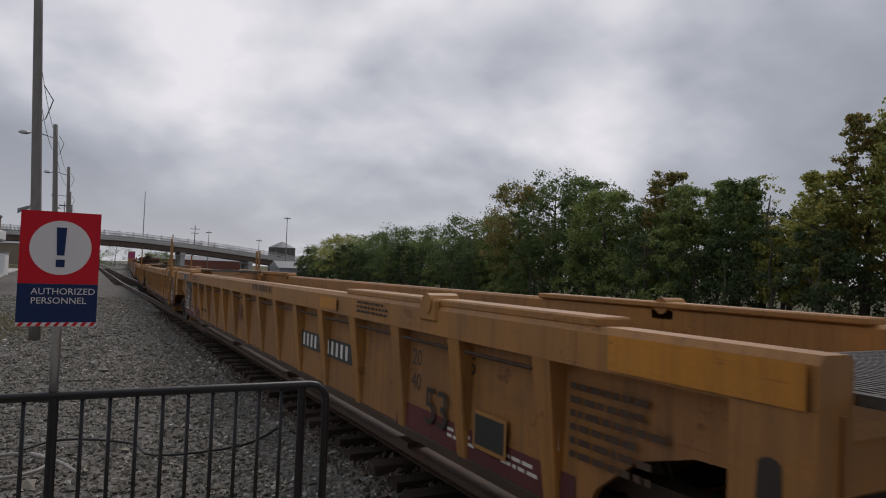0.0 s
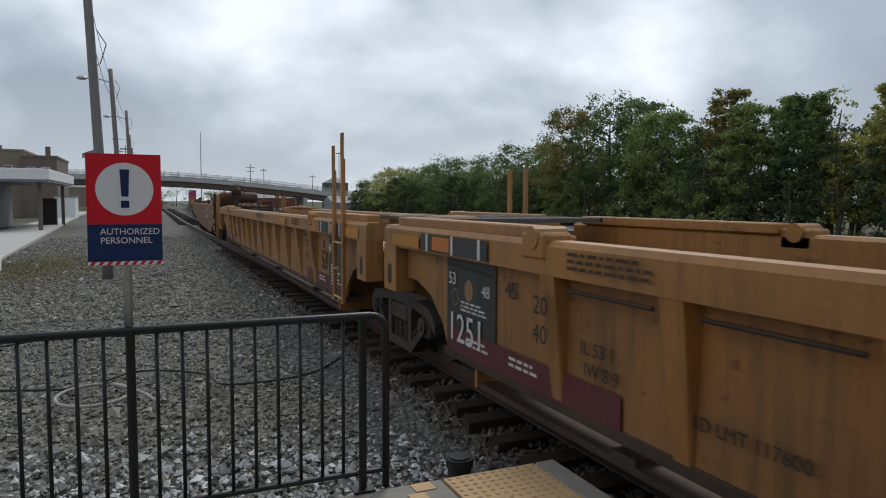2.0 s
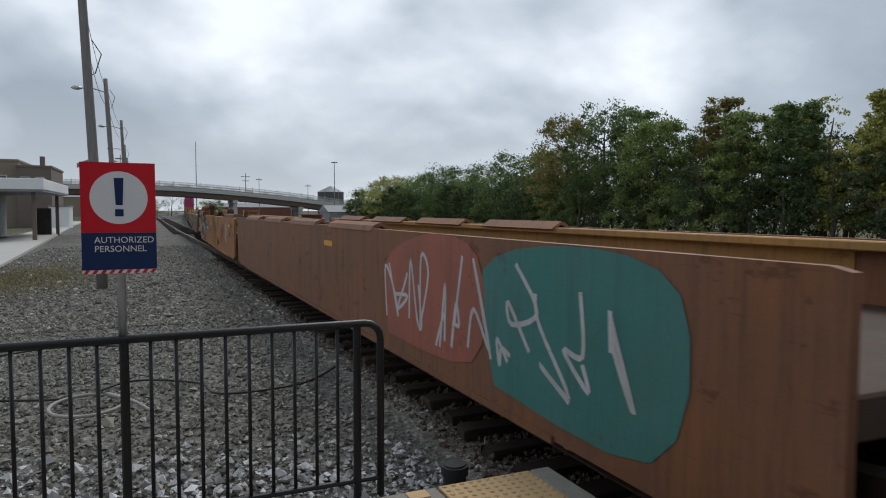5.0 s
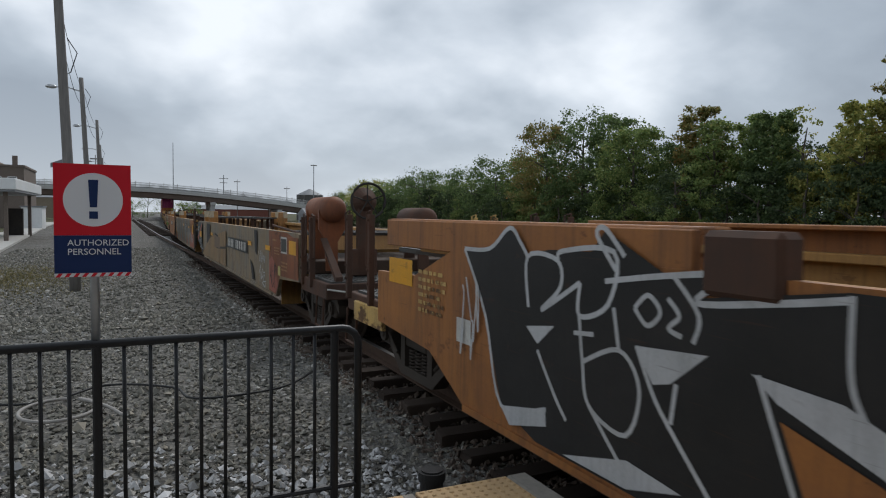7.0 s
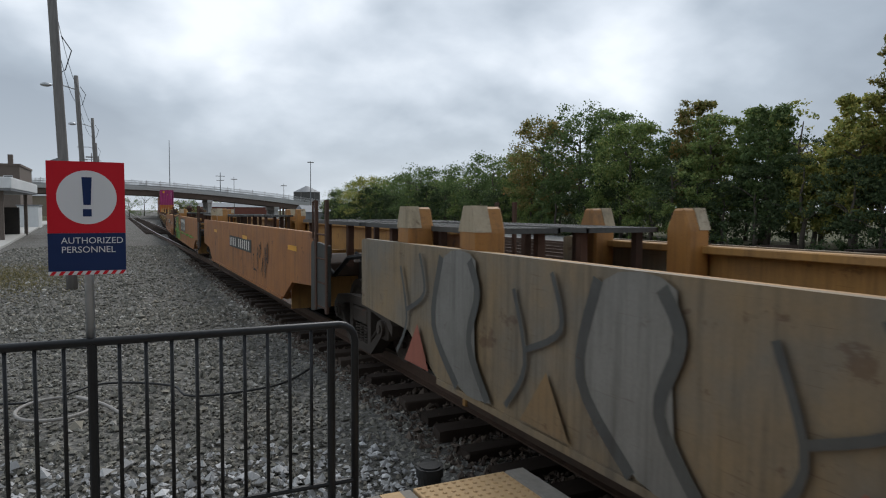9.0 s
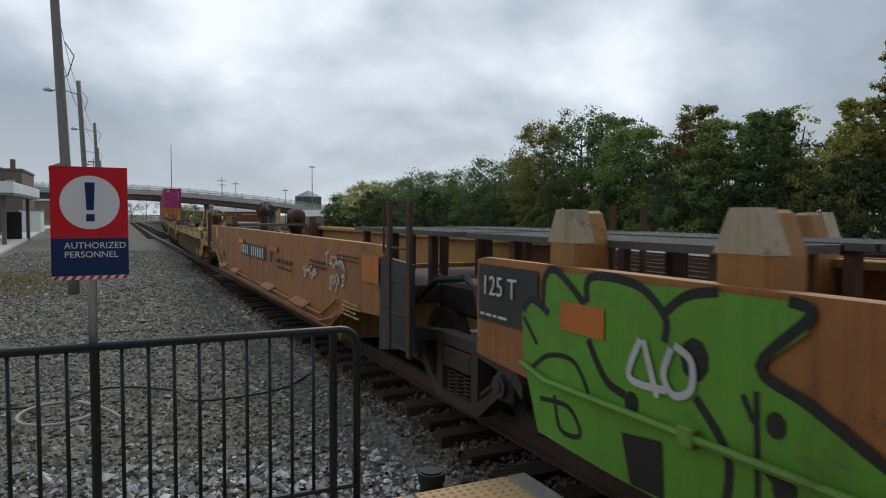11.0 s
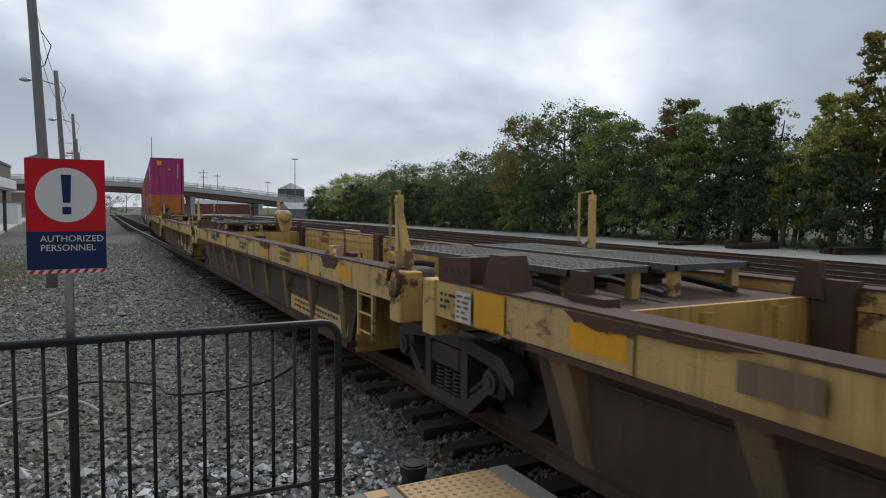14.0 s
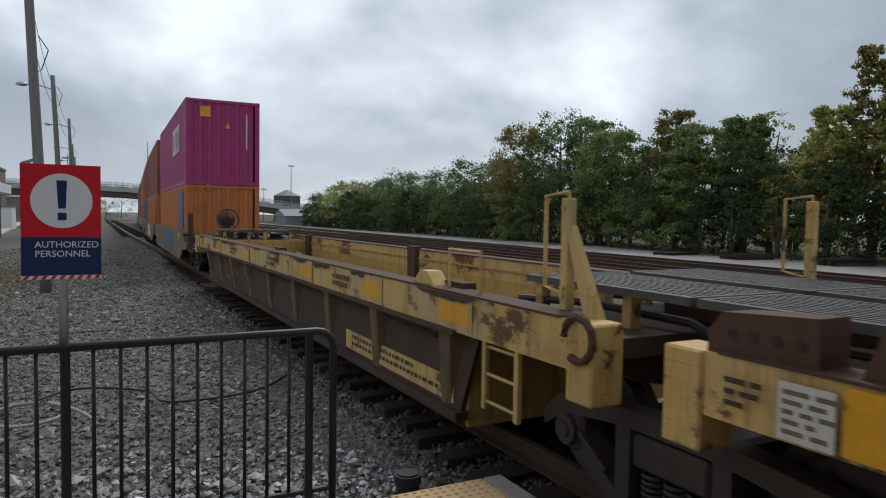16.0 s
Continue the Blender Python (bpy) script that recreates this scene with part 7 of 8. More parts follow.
def tan_set():
    def unit(s0, s1, mat, head, tail, lab, ladders=True, inner=INNER_TAN):
        car, S, mid, H = smooth_car(s0, s1, mat, 1.67, 0.50, head, tail, lab, True, inner, False)
        # black quarter panels that drop over the truck
        for s, k in ((-1, head), (1, tail)):
            if k != "artic":
                continue
            if s > 0:
                high_guides(car, H, s, MAIZE if mat is not BROWN else RUST, 1.2, 2.02)
            for x0, x1 in ((-1.05, -0.2), (0.1, 1.0)):
                grating(car, x0, x1, *sorted((s * (H - 2.1), s * (H + 0.9))), 1.83)
            for y in (s * (H - 1.9), s * (H - 0.9), s * (H + 0.2)):
                for x in (-0.95, -0.3, 0.2, 0.9):
                    bm = bmesh.new()
                    box(bm, x - 0.04, x + 0.04, y - 0.04, y + 0.04, 1.2, 1.78)
                    part("walkway_leg", bm, RUST, car)
            bm = bmesh.new()
            tube(bm, [(-1.25, s * (H - 0.3), 1.25), (-1.2, s * (H + 0.3), 1.1), (-1.1, s * (H + 0.6), 1.35), (-1.0, s * (H + 1.0), 1.4)], 0.035, 7)
            tube(bm, [(-0.7, s * (H - 0.3), 1.35), (-0.7, s * (H + 0.4), 1.15), (-0.6, s * (H + 1.0), 1.3)], 0.03, 7)
            part("brake_hose", bm, RUBBER, car)
            bm = bmesh.new()
            box(bm, -0.75, 0.75, *sorted((s * (H - 0.1), s * (H + 0.85))), 0.95, 1.28, 0.04)
            part("joint_casting", bm, BLACK_STEEL, car)
        if head == "artic":
            if ladders:
                for sx in (-1, 1):
                    ladder(car, sx * 1.43, -H - 0.18, -H - 0.70, 0.62, 2.12, RUST, 4, 0.08)
                grab(car, [(-1.44, -H - 0.16, 1.55), (-1.44, -H - 0.04, 1.6), (-1.44, -H - 0.04, 2.1), (-1.44, -H - 0.18, 2.12)], RUST, 0.014)
                bm = bmesh.new()
                extrude(bm, [(-H + 0.12, 0.56), (-H - 0.75, 0.72), (-H - 0.75, 1.52), (-H + 0.02, 1.56), (-H + 0.10, 1.50)], 0, -1.432, -1.39)
                part("end_panel", bm, BLACK_PANEL, car)
        return car, S, mid, H

    def pipes(car, H, mat, z=0.66, straight=False):
        if straight:
            grab(car, [(-1.47, -H + 1.6, z), (-1.47, H - 1.0, z), (-1.46, H - 0.7, z + 0.06)], mat, 0.022, "air_pipe")
            for y in (-H + 3.0, -2.2, 1.0, H - 2.2):
                bm = bmesh.new()
                box(bm, -1.50, -1.42, y - 0.05, y + 0.05, z - 0.05, z + 0.05, 0.008)
                part("pipe_clamp", bm, mat, car)
            return
        for k in (0, 1):
            grab(car, [(-1.47, -H + 1.6, z + 0.2 * k + 0.05), (-1.47, -H + 2.3, z - 0.10 + 0.09 * k), (-1.47, H - 2.6, z - 0.10 + 0.09 * k), (-1.47, H - 1.5, z + 0.30 + 0.09 * k), (-1.47, H - 0.2, z + 0.40 + 0.09 * k)], mat, 0.02, "air_pipe")
        for y in (-H + 3.5, -1.5, 2.4, H - 3.0):
            bm = bmesh.new()
            extrude(bm, [(-1.42, z - 0.05), (-1.54, z - 0.03), (-1.54, z - 0.01), (-1.42, z + 0.06)], 1, y - 0.45, y + 0.45)
            part("pipe_shield", bm, mat, car)

    # leading unit: grey overpaint and rust-red end
    car, S, mid, H = unit(134.75, 150.6, GREY_TAN, "full", "artic", "grey overpainted smooth-sided well car with rust-red end, empty")
    S.blob([(137.12, 0.56), (136.5, 0.54), (136.15, 0.9), (134.78, 0.94), (134.78, 1.55), (135.6, 1.66), (137.12, 1.66)], RUST_RED, "rust_red_end", False, "rust-red painted end of the side")
    platform_end(car, H, -1, 1.35, RUST)
    e = -H - 1.35
    tank(car, -0.95, -H - 0.4, -H + 0.85, 2.05, 0.20, RUST_RED)
    tank(car, 0.6, -H - 0.4, -H + 0.7, 1.9, 0.2, RUST)
    brake_wheel(car, -0.55, e + 0.75, 2.18, 0.23, RUST)
    for y in (-H - 0.05, -H - 0.55):
        loop_post(car, -1.36, y, 0.9, 1.93, RUST, 0.14, 0.08)
    for y in (e + 0.15, e + 0.8):
        loop_post(car, 1.36, y, 1.0, 1.95, YELLOW, -0.14, 0.06)
    bm = bmesh.new()
    extrude(bm, [(-H - 0.5, 1.55), (-H - 0.42, 1.62), (e + 0.1, 1.10), (e + 0.1, 1.0)], 0, -1.2, -1.1)
    part("brace", bm, RUST, car)
    bm = bmesh.new()
    box(bm, -1.435, -1.425, -H + 0.02, -H + 0.78, 0.98, 1.60, 0.004)
    part("end_body", bm, RUST_RED, car)
    grab(car, [(-1.35, -H + 0.1, 1.66), (-1.35, -H + 2.4, 1.76)], RUST, 0.02, "side_rail")
    grating(car, -1.0, 1.0, -H + 0.9, -H + 2.6, 1.66, BLACK_STEEL)
    E2 = Side(car, mid, -1.438)
    E2.rect(134.88, 135.37, 1.32, 1.54, ORANGE_REFLECT, "yellow_reflector")
    S.rect(135.60, 136.07, 1.30, 1.58, WHITE_PAINT, "data_frame")
    S.rect(135.63, 136.04, 1.33, 1.55, BLACK_PANEL, "data_panel")
    S.blob([(137.08, 0.58), (136.55, 0.56), (136.30, 0.70), (136.5, 0.95), (136.62, 1.12), (136.85, 1.2), (137.08, 1.12)], SALMON, "graffiti")
    S.scribble(137.0, 0.65, 0.6, 0.45, BLACK_SPRAY, 0.025, 90, 4)
    S.rect(136.09, 136.29, 0.90, 1.06, NOTICE_YELLOW, "yellow_notice")
    S.small_print(136.75, 1.52, 1, 0.5, MAIZE, 0.07, 67)
    S.small_print(136.6, 1.38, 3, 0.45, MAIZE, 0.05, 68)
    S.small_print(136.0, 1.16, 3, 0.5, MAIZE, 0.06, 69)
    T = [[(138.15, 1.23), (138.02, 1.03), (137.93, 1.25)], [(137.85, 1.02), (137.78, 1.21), (137.68, 1.0)], [(137.67, 1.05), (137.6, 1.17), (137.54, 1.03), (137.48, 1.16)], [(138.09, 0.79), (137.94, 0.96), (138.02, 0.62)],
         [(137.8, 0.85), (137.86, 0.7), (137.66, 0.79), (137.75, 0.9)], [(137.62, 0.84), (137.49, 0.83), (137.66, 0.66), (137.4, 0.68), (137.48, 0.57), (137.75, 0.64)]]
    S.lines(T, 0.022, WHITE_SPRAY, "graffiti_tag")
    S.rect(136.97, 137.44, 1.29, 1.38, ORANGE_REFLECT, "yellow_reflector")
    S.blob([(138.67, 1.64), (138.32, 1.63), (138.36, 1.13), (138.55, 1.2)], BLACK_SPRAY)
    S.blob([(139.18, 1.01), (138.9, 0.6), (138.6, 0.6), (138.85, 0.9)], BLACK_SPRAY)
    number_block(S, 142.64, 139.5, 1.09, 1.36)
    S.rect(139.0, 139.42, 1.29, 1.38, ORANGE_REFLECT, "yellow_reflector")
    S.rect(146.7, 147.6, 0.99, 1.62, BLACK_SPRAY, "painted_out_block")
    S.rect(145.98, 146.49, 1.27, 1.36, ORANGE_REFLECT, "yellow_reflector")
    S.blob([(149.0, 0.55), (143.0, 0.55), (143.0, 1.5), (146.6, 1.2)], TAN_PATCH, "tan_repaint")
    S.lines([[(145.41, 1.35), (144.6, 1.30)], [(145.4, 1.0), (144.6, 0.98), (143.0, 1.05)]], 0.06, BLACK_SPRAY, "overspray_streak")
    S.blob([(145.45, 1.30), (144.2, 1.28), (144.2, 0.98), (145.45, 0.96)], GREY_WELL, "overspray_patch")
    S.rect(144.28, 144.32, 0.54, 1.64, GREY_WELL, "weld_seam")
    S.blob([(142.95, 1.08), (142.72, 1.2), (142.5, 1.08)], DARK_GREY_SPRAY, "paint_mark")
    S.lines([[(148.19, 1.55), (148.15, 1.24)]], 0.035, WHITE_SPRAY, "paint_mark", False)
    S.rect(149.0, 150.55, 0.92, 1.62, BLACK_PANEL, "black_panel")
    S.blob([(149.0, 0.92), (149.9, 0.92), (148.7, 0.52)], BLACK_PANEL, "black_panel")
    S.blob([(150.5, 1.05), (149.1, 1.62), (149.1, 1.50), (150.3, 0.95)], SALMON)
    S.text(150.4, 1.32, 0.15, "125 T", WHITE_PAINT)
    S.rect(149.15, 149.75, 1.12, 1.32, ORANGE_REFLECT, "yellow_reflector")
    N = [[(149.91, 1.08), (149.77, 0.84), (149.65, 1.04), (149.56, 0.85)], [(149.53, 0.89), (149.41, 1.04), (149.33, 0.85)], [(149.3, 1.1), (149.23, 0.92), (149.16, 1.08)], [(149.6, 0.79), (149.15, 0.74), (148.9, 0.95), (149.02, 0.77)],
         [(148.83, 0.89), (148.66, 0.86), (148.86, 0.74), (148.6, 0.76), (148.47, 0.68)]]
    S.lines(N, 0.022, WHITE_SPRAY, "graffiti_tag")

    # second unit: faded silver lettering over tan
    car, S, mid, H = unit(152.6, 166.5, GREY_TAN, "artic", "artic", "grey and tan well car with silver graffiti letters, empty")
    S.rect(152.7, 155.0, 0.53, 1.64, ORANGE_BROWN, "orange_brown_end")
    S.blob([(155.05, 0.53), (153.9, 0.56), (154.6, 1.0), (155.05, 1.3)], SALMON, "graffiti")
    S.blob([(154.3, 0.56), (152.75, 0.56), (152.75, 0.72), (153.3, 0.98), (153.9, 1.16), (154.35, 1.12)], SALMON, "graffiti")
    S.blob([(154.0, 0.74), (153.86, 0.88), (154.5, 1.2), (155.3, 1.34), (155.45, 1.1), (154.9, 0.95), (154.45, 0.62)], SILVER_SPRAY, "graffiti")
    S.lines([[(154.95, 1.2), (154.72, 1.02), (154.5, 0.8), (154.3, 0.6)], [(154.98, 1.2), (154.7, 1.18), (154.4, 1.08)]], 0.07, DARK_GREY_SPRAY, "graffiti_outline")
    for k in range(5):
        a = 155.3 + k * 2.05
        S.blob([(a, 0.56), (a + 0.5, 0.56), (a + 0.95, 1.0), (a + 0.8, 1.6), (a + 0.25, 1.6), (a + 0.35, 1.05)], SILVER_SPRAY, "graffiti", True)
        S.lines([[(a + 0.05, 0.56), (a + 0.35, 0.95), (a + 0.22, 1.35), (a + 0.35, 1.6)], [(a + 0.55, 0.56), (a + 1.0, 1.0), (a + 0.85, 1.6)]], 0.09, DARK_GREY_SPRAY, "graffiti_outline")
        S.blob([(a + 1.1, 0.56), (a + 1.65, 0.56), (a + 1.35, 0.95)], SALMON if k % 2 == 0 else TAN_PATCH, "graffiti")
        S.lines([[(a + 1.3, 1.6), (a + 1.2, 1.25), (a + 1.6, 1.05)], [(a + 1.75, 1.45), (a + 1.6, 0.95), (a + 1.85, 0.6)]], 0.045, DARK_GREY_SPRAY, "graffiti_outline")
    S.rect(152.75, 153.25, 1.10, 1.46, ORANGE_REFLECT, "yellow_reflector")
    S.rect(155.01, 155.5, 1.29, 1.38, ORANGE_REFLECT, "yellow_reflector")
    S.rect(158.8, 159.2, 1.33, 1.42, ORANGE_REFLECT, "yellow_reflector")
    S.blob([(157.2, 1.55), (156.8, 1.52), (156.95, 1.05), (157.25, 1.15)], BLACK_SPRAY)
    S.lines([[(157.2, 1.5 - 0.08 * k), (156.9, 1.46 - 0.08 * k)] for k in range(5)], 0.03, WHITE_SPRAY, "painted_wing")
    S.scribble(154.45, 1.2, 1.0, 0.33, BLACK_SPRAY, 0.02, 93, 6)
    S.scribble(153.16, 0.72, 0.8, 0.38, WHITE_SPRAY, 0.024, 94, 5)
    # third unit
    car, S, mid, H = unit(168.5, 182.3, ORANGE_BROWN, "artic", "artic", "orange-brown smooth-sided well car, empty")
    number_block(S, 176.6, 173.5, 1.09, 1.36)
    for q in (169.5, 174, 179):
        S.rect(q, q + 0.6, 1.35, 1.43, ORANGE_REFLECT, "yellow_reflector")
    S.scribble(173.2, 0.7, 1.6, 0.7, BLACK_SPRAY, 0.03, 95, 6)
    # fourth unit: bold white mark on black, and green lettering at the tail
    car, S, mid, H = unit(184.4, 198.2, ORANGE_BROWN, "artic", "artic", "orange-brown well car with green graffiti and a black name panel, empty")
    pipes(car, H, LIME_GREEN_PIPE, 0.93, True)
    S.blob([(194.0, 1.58), (190.8, 1.58), (190.8, 1.0), (193.8, 1.0)], BLACK_PANEL, "black_name_panel")
    a = 193.75
    for k in range(2):
        S.rect(a - 0.88, a, 1.42, 1.53, WHITE_PAINT, "painted_mark")
        S.rect(a - 0.58, a - 0.30, 1.06, 1.42, WHITE_PAINT, "painted_mark")
        a -= 0.95
    S.lines([[(a, 1.50), (a - 0.85, 1.08)], [(a - 0.85, 1.50), (a, 1.08)]], 0.19, WHITE_PAINT, "painted_mark", False)
    S.lines([[(193.5, 1.34 - 0.05 * k), (191.1, 1.34 - 0.05 * k)] for k in range(4)], 0.016, BLACK_PANEL, "painted_line", False)
    S.rect(197.35, 198.15, 1.20, 1.62, BLACK_PANEL, "black_panel")
    S.rect(194.5, 195.1, 1.30, 1.38, ORANGE_REFLECT, "yellow_reflector")
    S.blob([(197.53, 1.3), (197.51, 1.38), (197.41, 1.43), (197.28, 1.41), (197.26, 1.59), (197.13, 1.64), (196.9, 1.61), (196.74, 1.64), (196.41, 1.63), (196.21, 1.6), (195.92, 1.64), (195.51, 1.64), (195.41, 1.62), (195.42, 1.52), (195.64, 1.34), (195.4, 1.23), (195.0, 1.05), (194.4, 0.75), (194.3, 0.53), (196.6, 0.53), (197.32, 0.56), (197.5, 0.99)], GREEN_SPRAY, "graffiti", False, "bright green bubble graffiti with black outlines")
    K = [[(197.51, 1.34), (197.41, 1.43), (197.21, 1.36)], [(197.28, 1.41), (197.26, 1.59), (197.13, 1.64), (196.84, 1.46)], [(196.83, 1.48), (196.79, 1.63), (196.41, 1.62), (196.2, 1.48), (196.2, 1.35)], [(196.2, 1.5), (196.06, 1.6), (195.87, 1.64)],
         [(195.51, 1.64), (195.41, 1.59), (195.64, 1.34), (195.4, 1.23), (195.05, 1.06), (194.4, 0.76)], [(196.81, 1.26), (196.65, 1.06), (196.48, 1.01)], [(195.99, 1.12), (195.83, 0.96), (195.78, 0.82), (195.82, 0.56)]]
    S.lines(K, 0.05, BLACK_SPRAY, "graffiti_outline")
    K = [[(197.4, 0.97), (197.21, 1.09), (196.94, 1.1), (196.77, 0.9)], [(197.34, 1.14), (197.51, 1.3)], [(197.14, 0.85), (197.07, 0.65), (196.87, 0.67), (196.99, 0.81), (197.3, 0.79)], [(195.72, 1.2), (195.66, 1.09)], [(195.65, 1.23), (195.62, 0.6)], [(195.62, 0.92), (195.45, 0.8)]]
    S.lines(K, 0.032, BLACK_SPRAY, "graffiti_outline")
    for q, z, r in ((196.0, 1.30, 0.09), (196.43, 0.98, 0.055), (195.55, 1.11, 0.05), (195.5, 0.85, 0.06)):
        S.blob([(q + r * math.cos(k * 0.7), z + 1.2 * r * math.sin(k * 0.7)) for k in range(9)], BLACK_SPRAY)
    S.blob([(196.5, 0.80), (196.2, 0.84), (196.18, 0.55), (196.42, 0.54)], BLACK_SPRAY)
    S.rect(196.66, 197.08, 1.28, 1.46, ORANGE_RED, "orange_reflector")
    S.text(198.08, 1.40, 0.15, "125 T", WHITE_PAINT)
    S.small_print(198.1, 1.26, 1, 0.3, WHITE_PAINT, 0.04, 70)
    S.lines([[(196.36, 1.34), (196.44, 1.12), (196.17, 1.11)], [(196.34, 1.34), (196.23, 1.06)], [(196.14, 1.33), (196.19, 1.19), (196.12, 1.1), (196.01, 1.15), (196.01, 1.29), (196.12, 1.35)]], 0.04, WHITE_SPRAY, "sprayed_number")
    # fifth unit
    car, S, mid, H = unit(200.2, 215.05, ORANGE_BROWN, "artic", "full", "clean orange-brown well car with white tags and side pipes, empty")
    pipes(car, H, ORANGE_BROWN)
    platform_end(car, H, 1, 1.05, RUST)
    high_guides(car, H, 1, RUST, 1.2, 1.95, (2.33,), TAN_RIB)
    grating(car, -1.05, 1.0, H - 2.1, H - 0.25, 1.72)
    grab(car, [(-1.38, H + 0.5, 1.62), (-1.2, H - 0.2, 1.36)], RUST, 0.035, "brace")
    tank(car, 1.0, H - 1.2, H - 0.1, 1.97, 0.195, RUST)
    brake_wheel(car, 0.3, H + 0.72, 2.10, 0.23, RUST)
    loop_post(car, -1.38, H + 0.5, 0.9, 1.98, RUST, -0.14, 0.08)
    loop_post(car, -1.38, H + 0.98, 0.9, 2.0, RUST, -0.14, 0.08)
    loop_post(car, 1.36, H + 0.7, 0.9, 1.98, YELLOW, -0.14, 0.06)
    S.rect(213.47, 213.95, 1.34, 1.62, ORANGE_REFLECT, "yellow_reflector")
    S.rect(212.79, 212.98, 1.12, 1.30, NOTICE_YELLOW, "yellow_notice")
    S.rect(212.81, 212.96, 1.235, 1.285, WHITE_PAINT, "notice_head")
    S.rect(213.98, 215.0, 1.02, 1.60, BROWN, "rusted_end")
    S.small_print(213.95, 1.31, 4, 0.5, YELLOW, 0.05, 71)
    S.text(212.45, 0.80, 0.27, "40", BLACK_PAINT)
    S.lines([[(210.8, 1.28), (210.8, 1.06), (210.48, 1.06), (210.48, 1.28), (210.8, 1.28)]], 0.015, BLACK_PAINT, "stencil_frame", False)
    number_block(S, 209.39, 206.52, 1.10, 1.37)
    S.text(206.09, 1.12, 0.24, "B", BLACK_PAINT)
    S.text(205.56, 1.15, 0.082, "LD LMT", BLACK_PAINT)
    S.text(204.72, 1.16, 0.082, "PER UNIT", BLACK_PAINT)
    S.small_print(205.45, 1.10, 1, 1.2, BLACK_PAINT, 0.08, 77)
    S.bars(205.13, 1.15, 0.08, [0.036] * 6, BLACK_PAINT, 0.3)
    S.small_print(203.2, 1.35, 2, 1.0, DARK_WALL, 0.07, 64)
    S.scribble(203.55, 1.07, 0.75, 0.2, WHITE_SPRAY, 0.022, 96, 4)
    S.scribble(202.34, 1.30, 0.85, 0.24, WHITE_SPRAY, 0.022, 97, 5)
    S.scribble(202.2, 1.0, 0.7, 0.26, WHITE_SPRAY, 0.022, 98, 4)
    S.rect(200.3, 200.85, 1.25, 1.55, ORANGE_RED, "orange_reflector")
    S.rect(205.4, 206.2, 1.33, 1.42, ORANGE_RED, "orange_reflector")
    S.rect(209.0, 209.6, 1.36, 1.44, ORANGE_REFLECT, "yellow_reflector")
    S.small_print(201.8, 1.5, 2, 1.0, DARK_WALL, 0.05, 65)
    S.small_print(201.6, 0.95, 4, 0.7, YELLOW, 0.05, 66)


TAN_PATCH = painted("tan_repaint", (0.33, 0.20, 0.085), (0.27, 0.185, 0.10), 0.15, 0.35)
LIME_GREEN_PIPE = painted("green_sprayed_pipe", (0.16, 0.34, 0.04), (0.15, 0.3, 0.05), 0.1, 0.2)


def yellow_set():
    ends = [(217.5, 234.1), (234.65, 249.75), (250.25, 265.2), (265.7, 280.45), (281.0, 297.6)]
    for k, (a, b) in enumerate(ends):
        car, S, W, mid, H = yellow_car(a, b, "end" if k == 0 else "artic", "end" if k == 4 else "artic", 20 + k)
        if k == 0:
            truck(car, -H + 1.6)
            coupler(car, -H, -1)
            brake_wheel(car, -0.75, -H + 2.6, 1.85, 0.26, RUST)
            for x in (-1.2, 1.2):
                grab(car, [(x, -H + 0.3, 1.3), (x, -H + 0.3, 2.05), (x, -H + 1.0, 2.05), (x, -H + 1.0, 1.3)], YELLOW, 0.018, "hand_hoop")
            grab(car, [(-1.1, -H + 0.15, 1.3), (-1.1, -H + 0.15, 2.0), (0.6, -H + 0.15, 2.0), (0.6, -H + 0.15, 1.3)], YELLOW, 0.018, "hand_hoop")
            grab(car, [(-1.38, -H + 0.35, 1.0), (-1.40, -H + 0.35, 0.4), (-1.40, -H + 0.85, 0.4), (-1.38, -H + 0.85, 1.0)], RUST, 0.018, "stirrup_step")
            W.bars(232.5, 0.58, 0.17, (0.10, 0.10, 0.10, 0.10, -0.25, 0.12, 0.12, 0.06, 0.06, 0.12), WHITE_PAINT, 0.5, "running_number_bars")
        if k == 4:
            truck(car, H - 1.6)
            coupler(car, H, 1)
        if k in (1, 3):
            W.rect(a + 4.85, a + 7.1, 0.5, 1.07, BLACK_PANEL, "black_panel")
            W.blob([(a + 6.63, 0.86), (a + 6.39, 0.60), (a + 6.75, 0.60)], WHITE_PAINT, "worn_white_mark")
            W.blob([(a + 6.22, 0.92), (a + 6.05, 0.92), (a + 5.88, 0.56), (a + 6.12, 0.56)], WHITE_PAINT, "worn_white_mark")
            W.blob([(a + 5.62, 0.75), (a + 5.37, 0.60), (a + 5.66, 0.60)], WHITE_PAINT, "worn_white_mark")
            W.blob([(a + 5.40, 0.76), (a + 5.16, 0.83), (a + 5.28, 0.71), (a + 5.02, 0.57), (a + 5.25, 0.57)], WHITE_PAINT, "worn_white_mark")
            W.bars(a + 6.6, 0.78, 0.03, (0.42, -0.2, 0.6), GREY_WELL, 0.5, "worn_white_line")
            W.bars(a + 6.5, 0.70, 0.03, (0.36, -0.2, 0.6), GREY_WELL, 0.5, "worn_white_line")
        W.scribble(b - 4.0, 0.5, 1.4, 0.4, GREY_WELL, 0.03, 120 + k, 5)


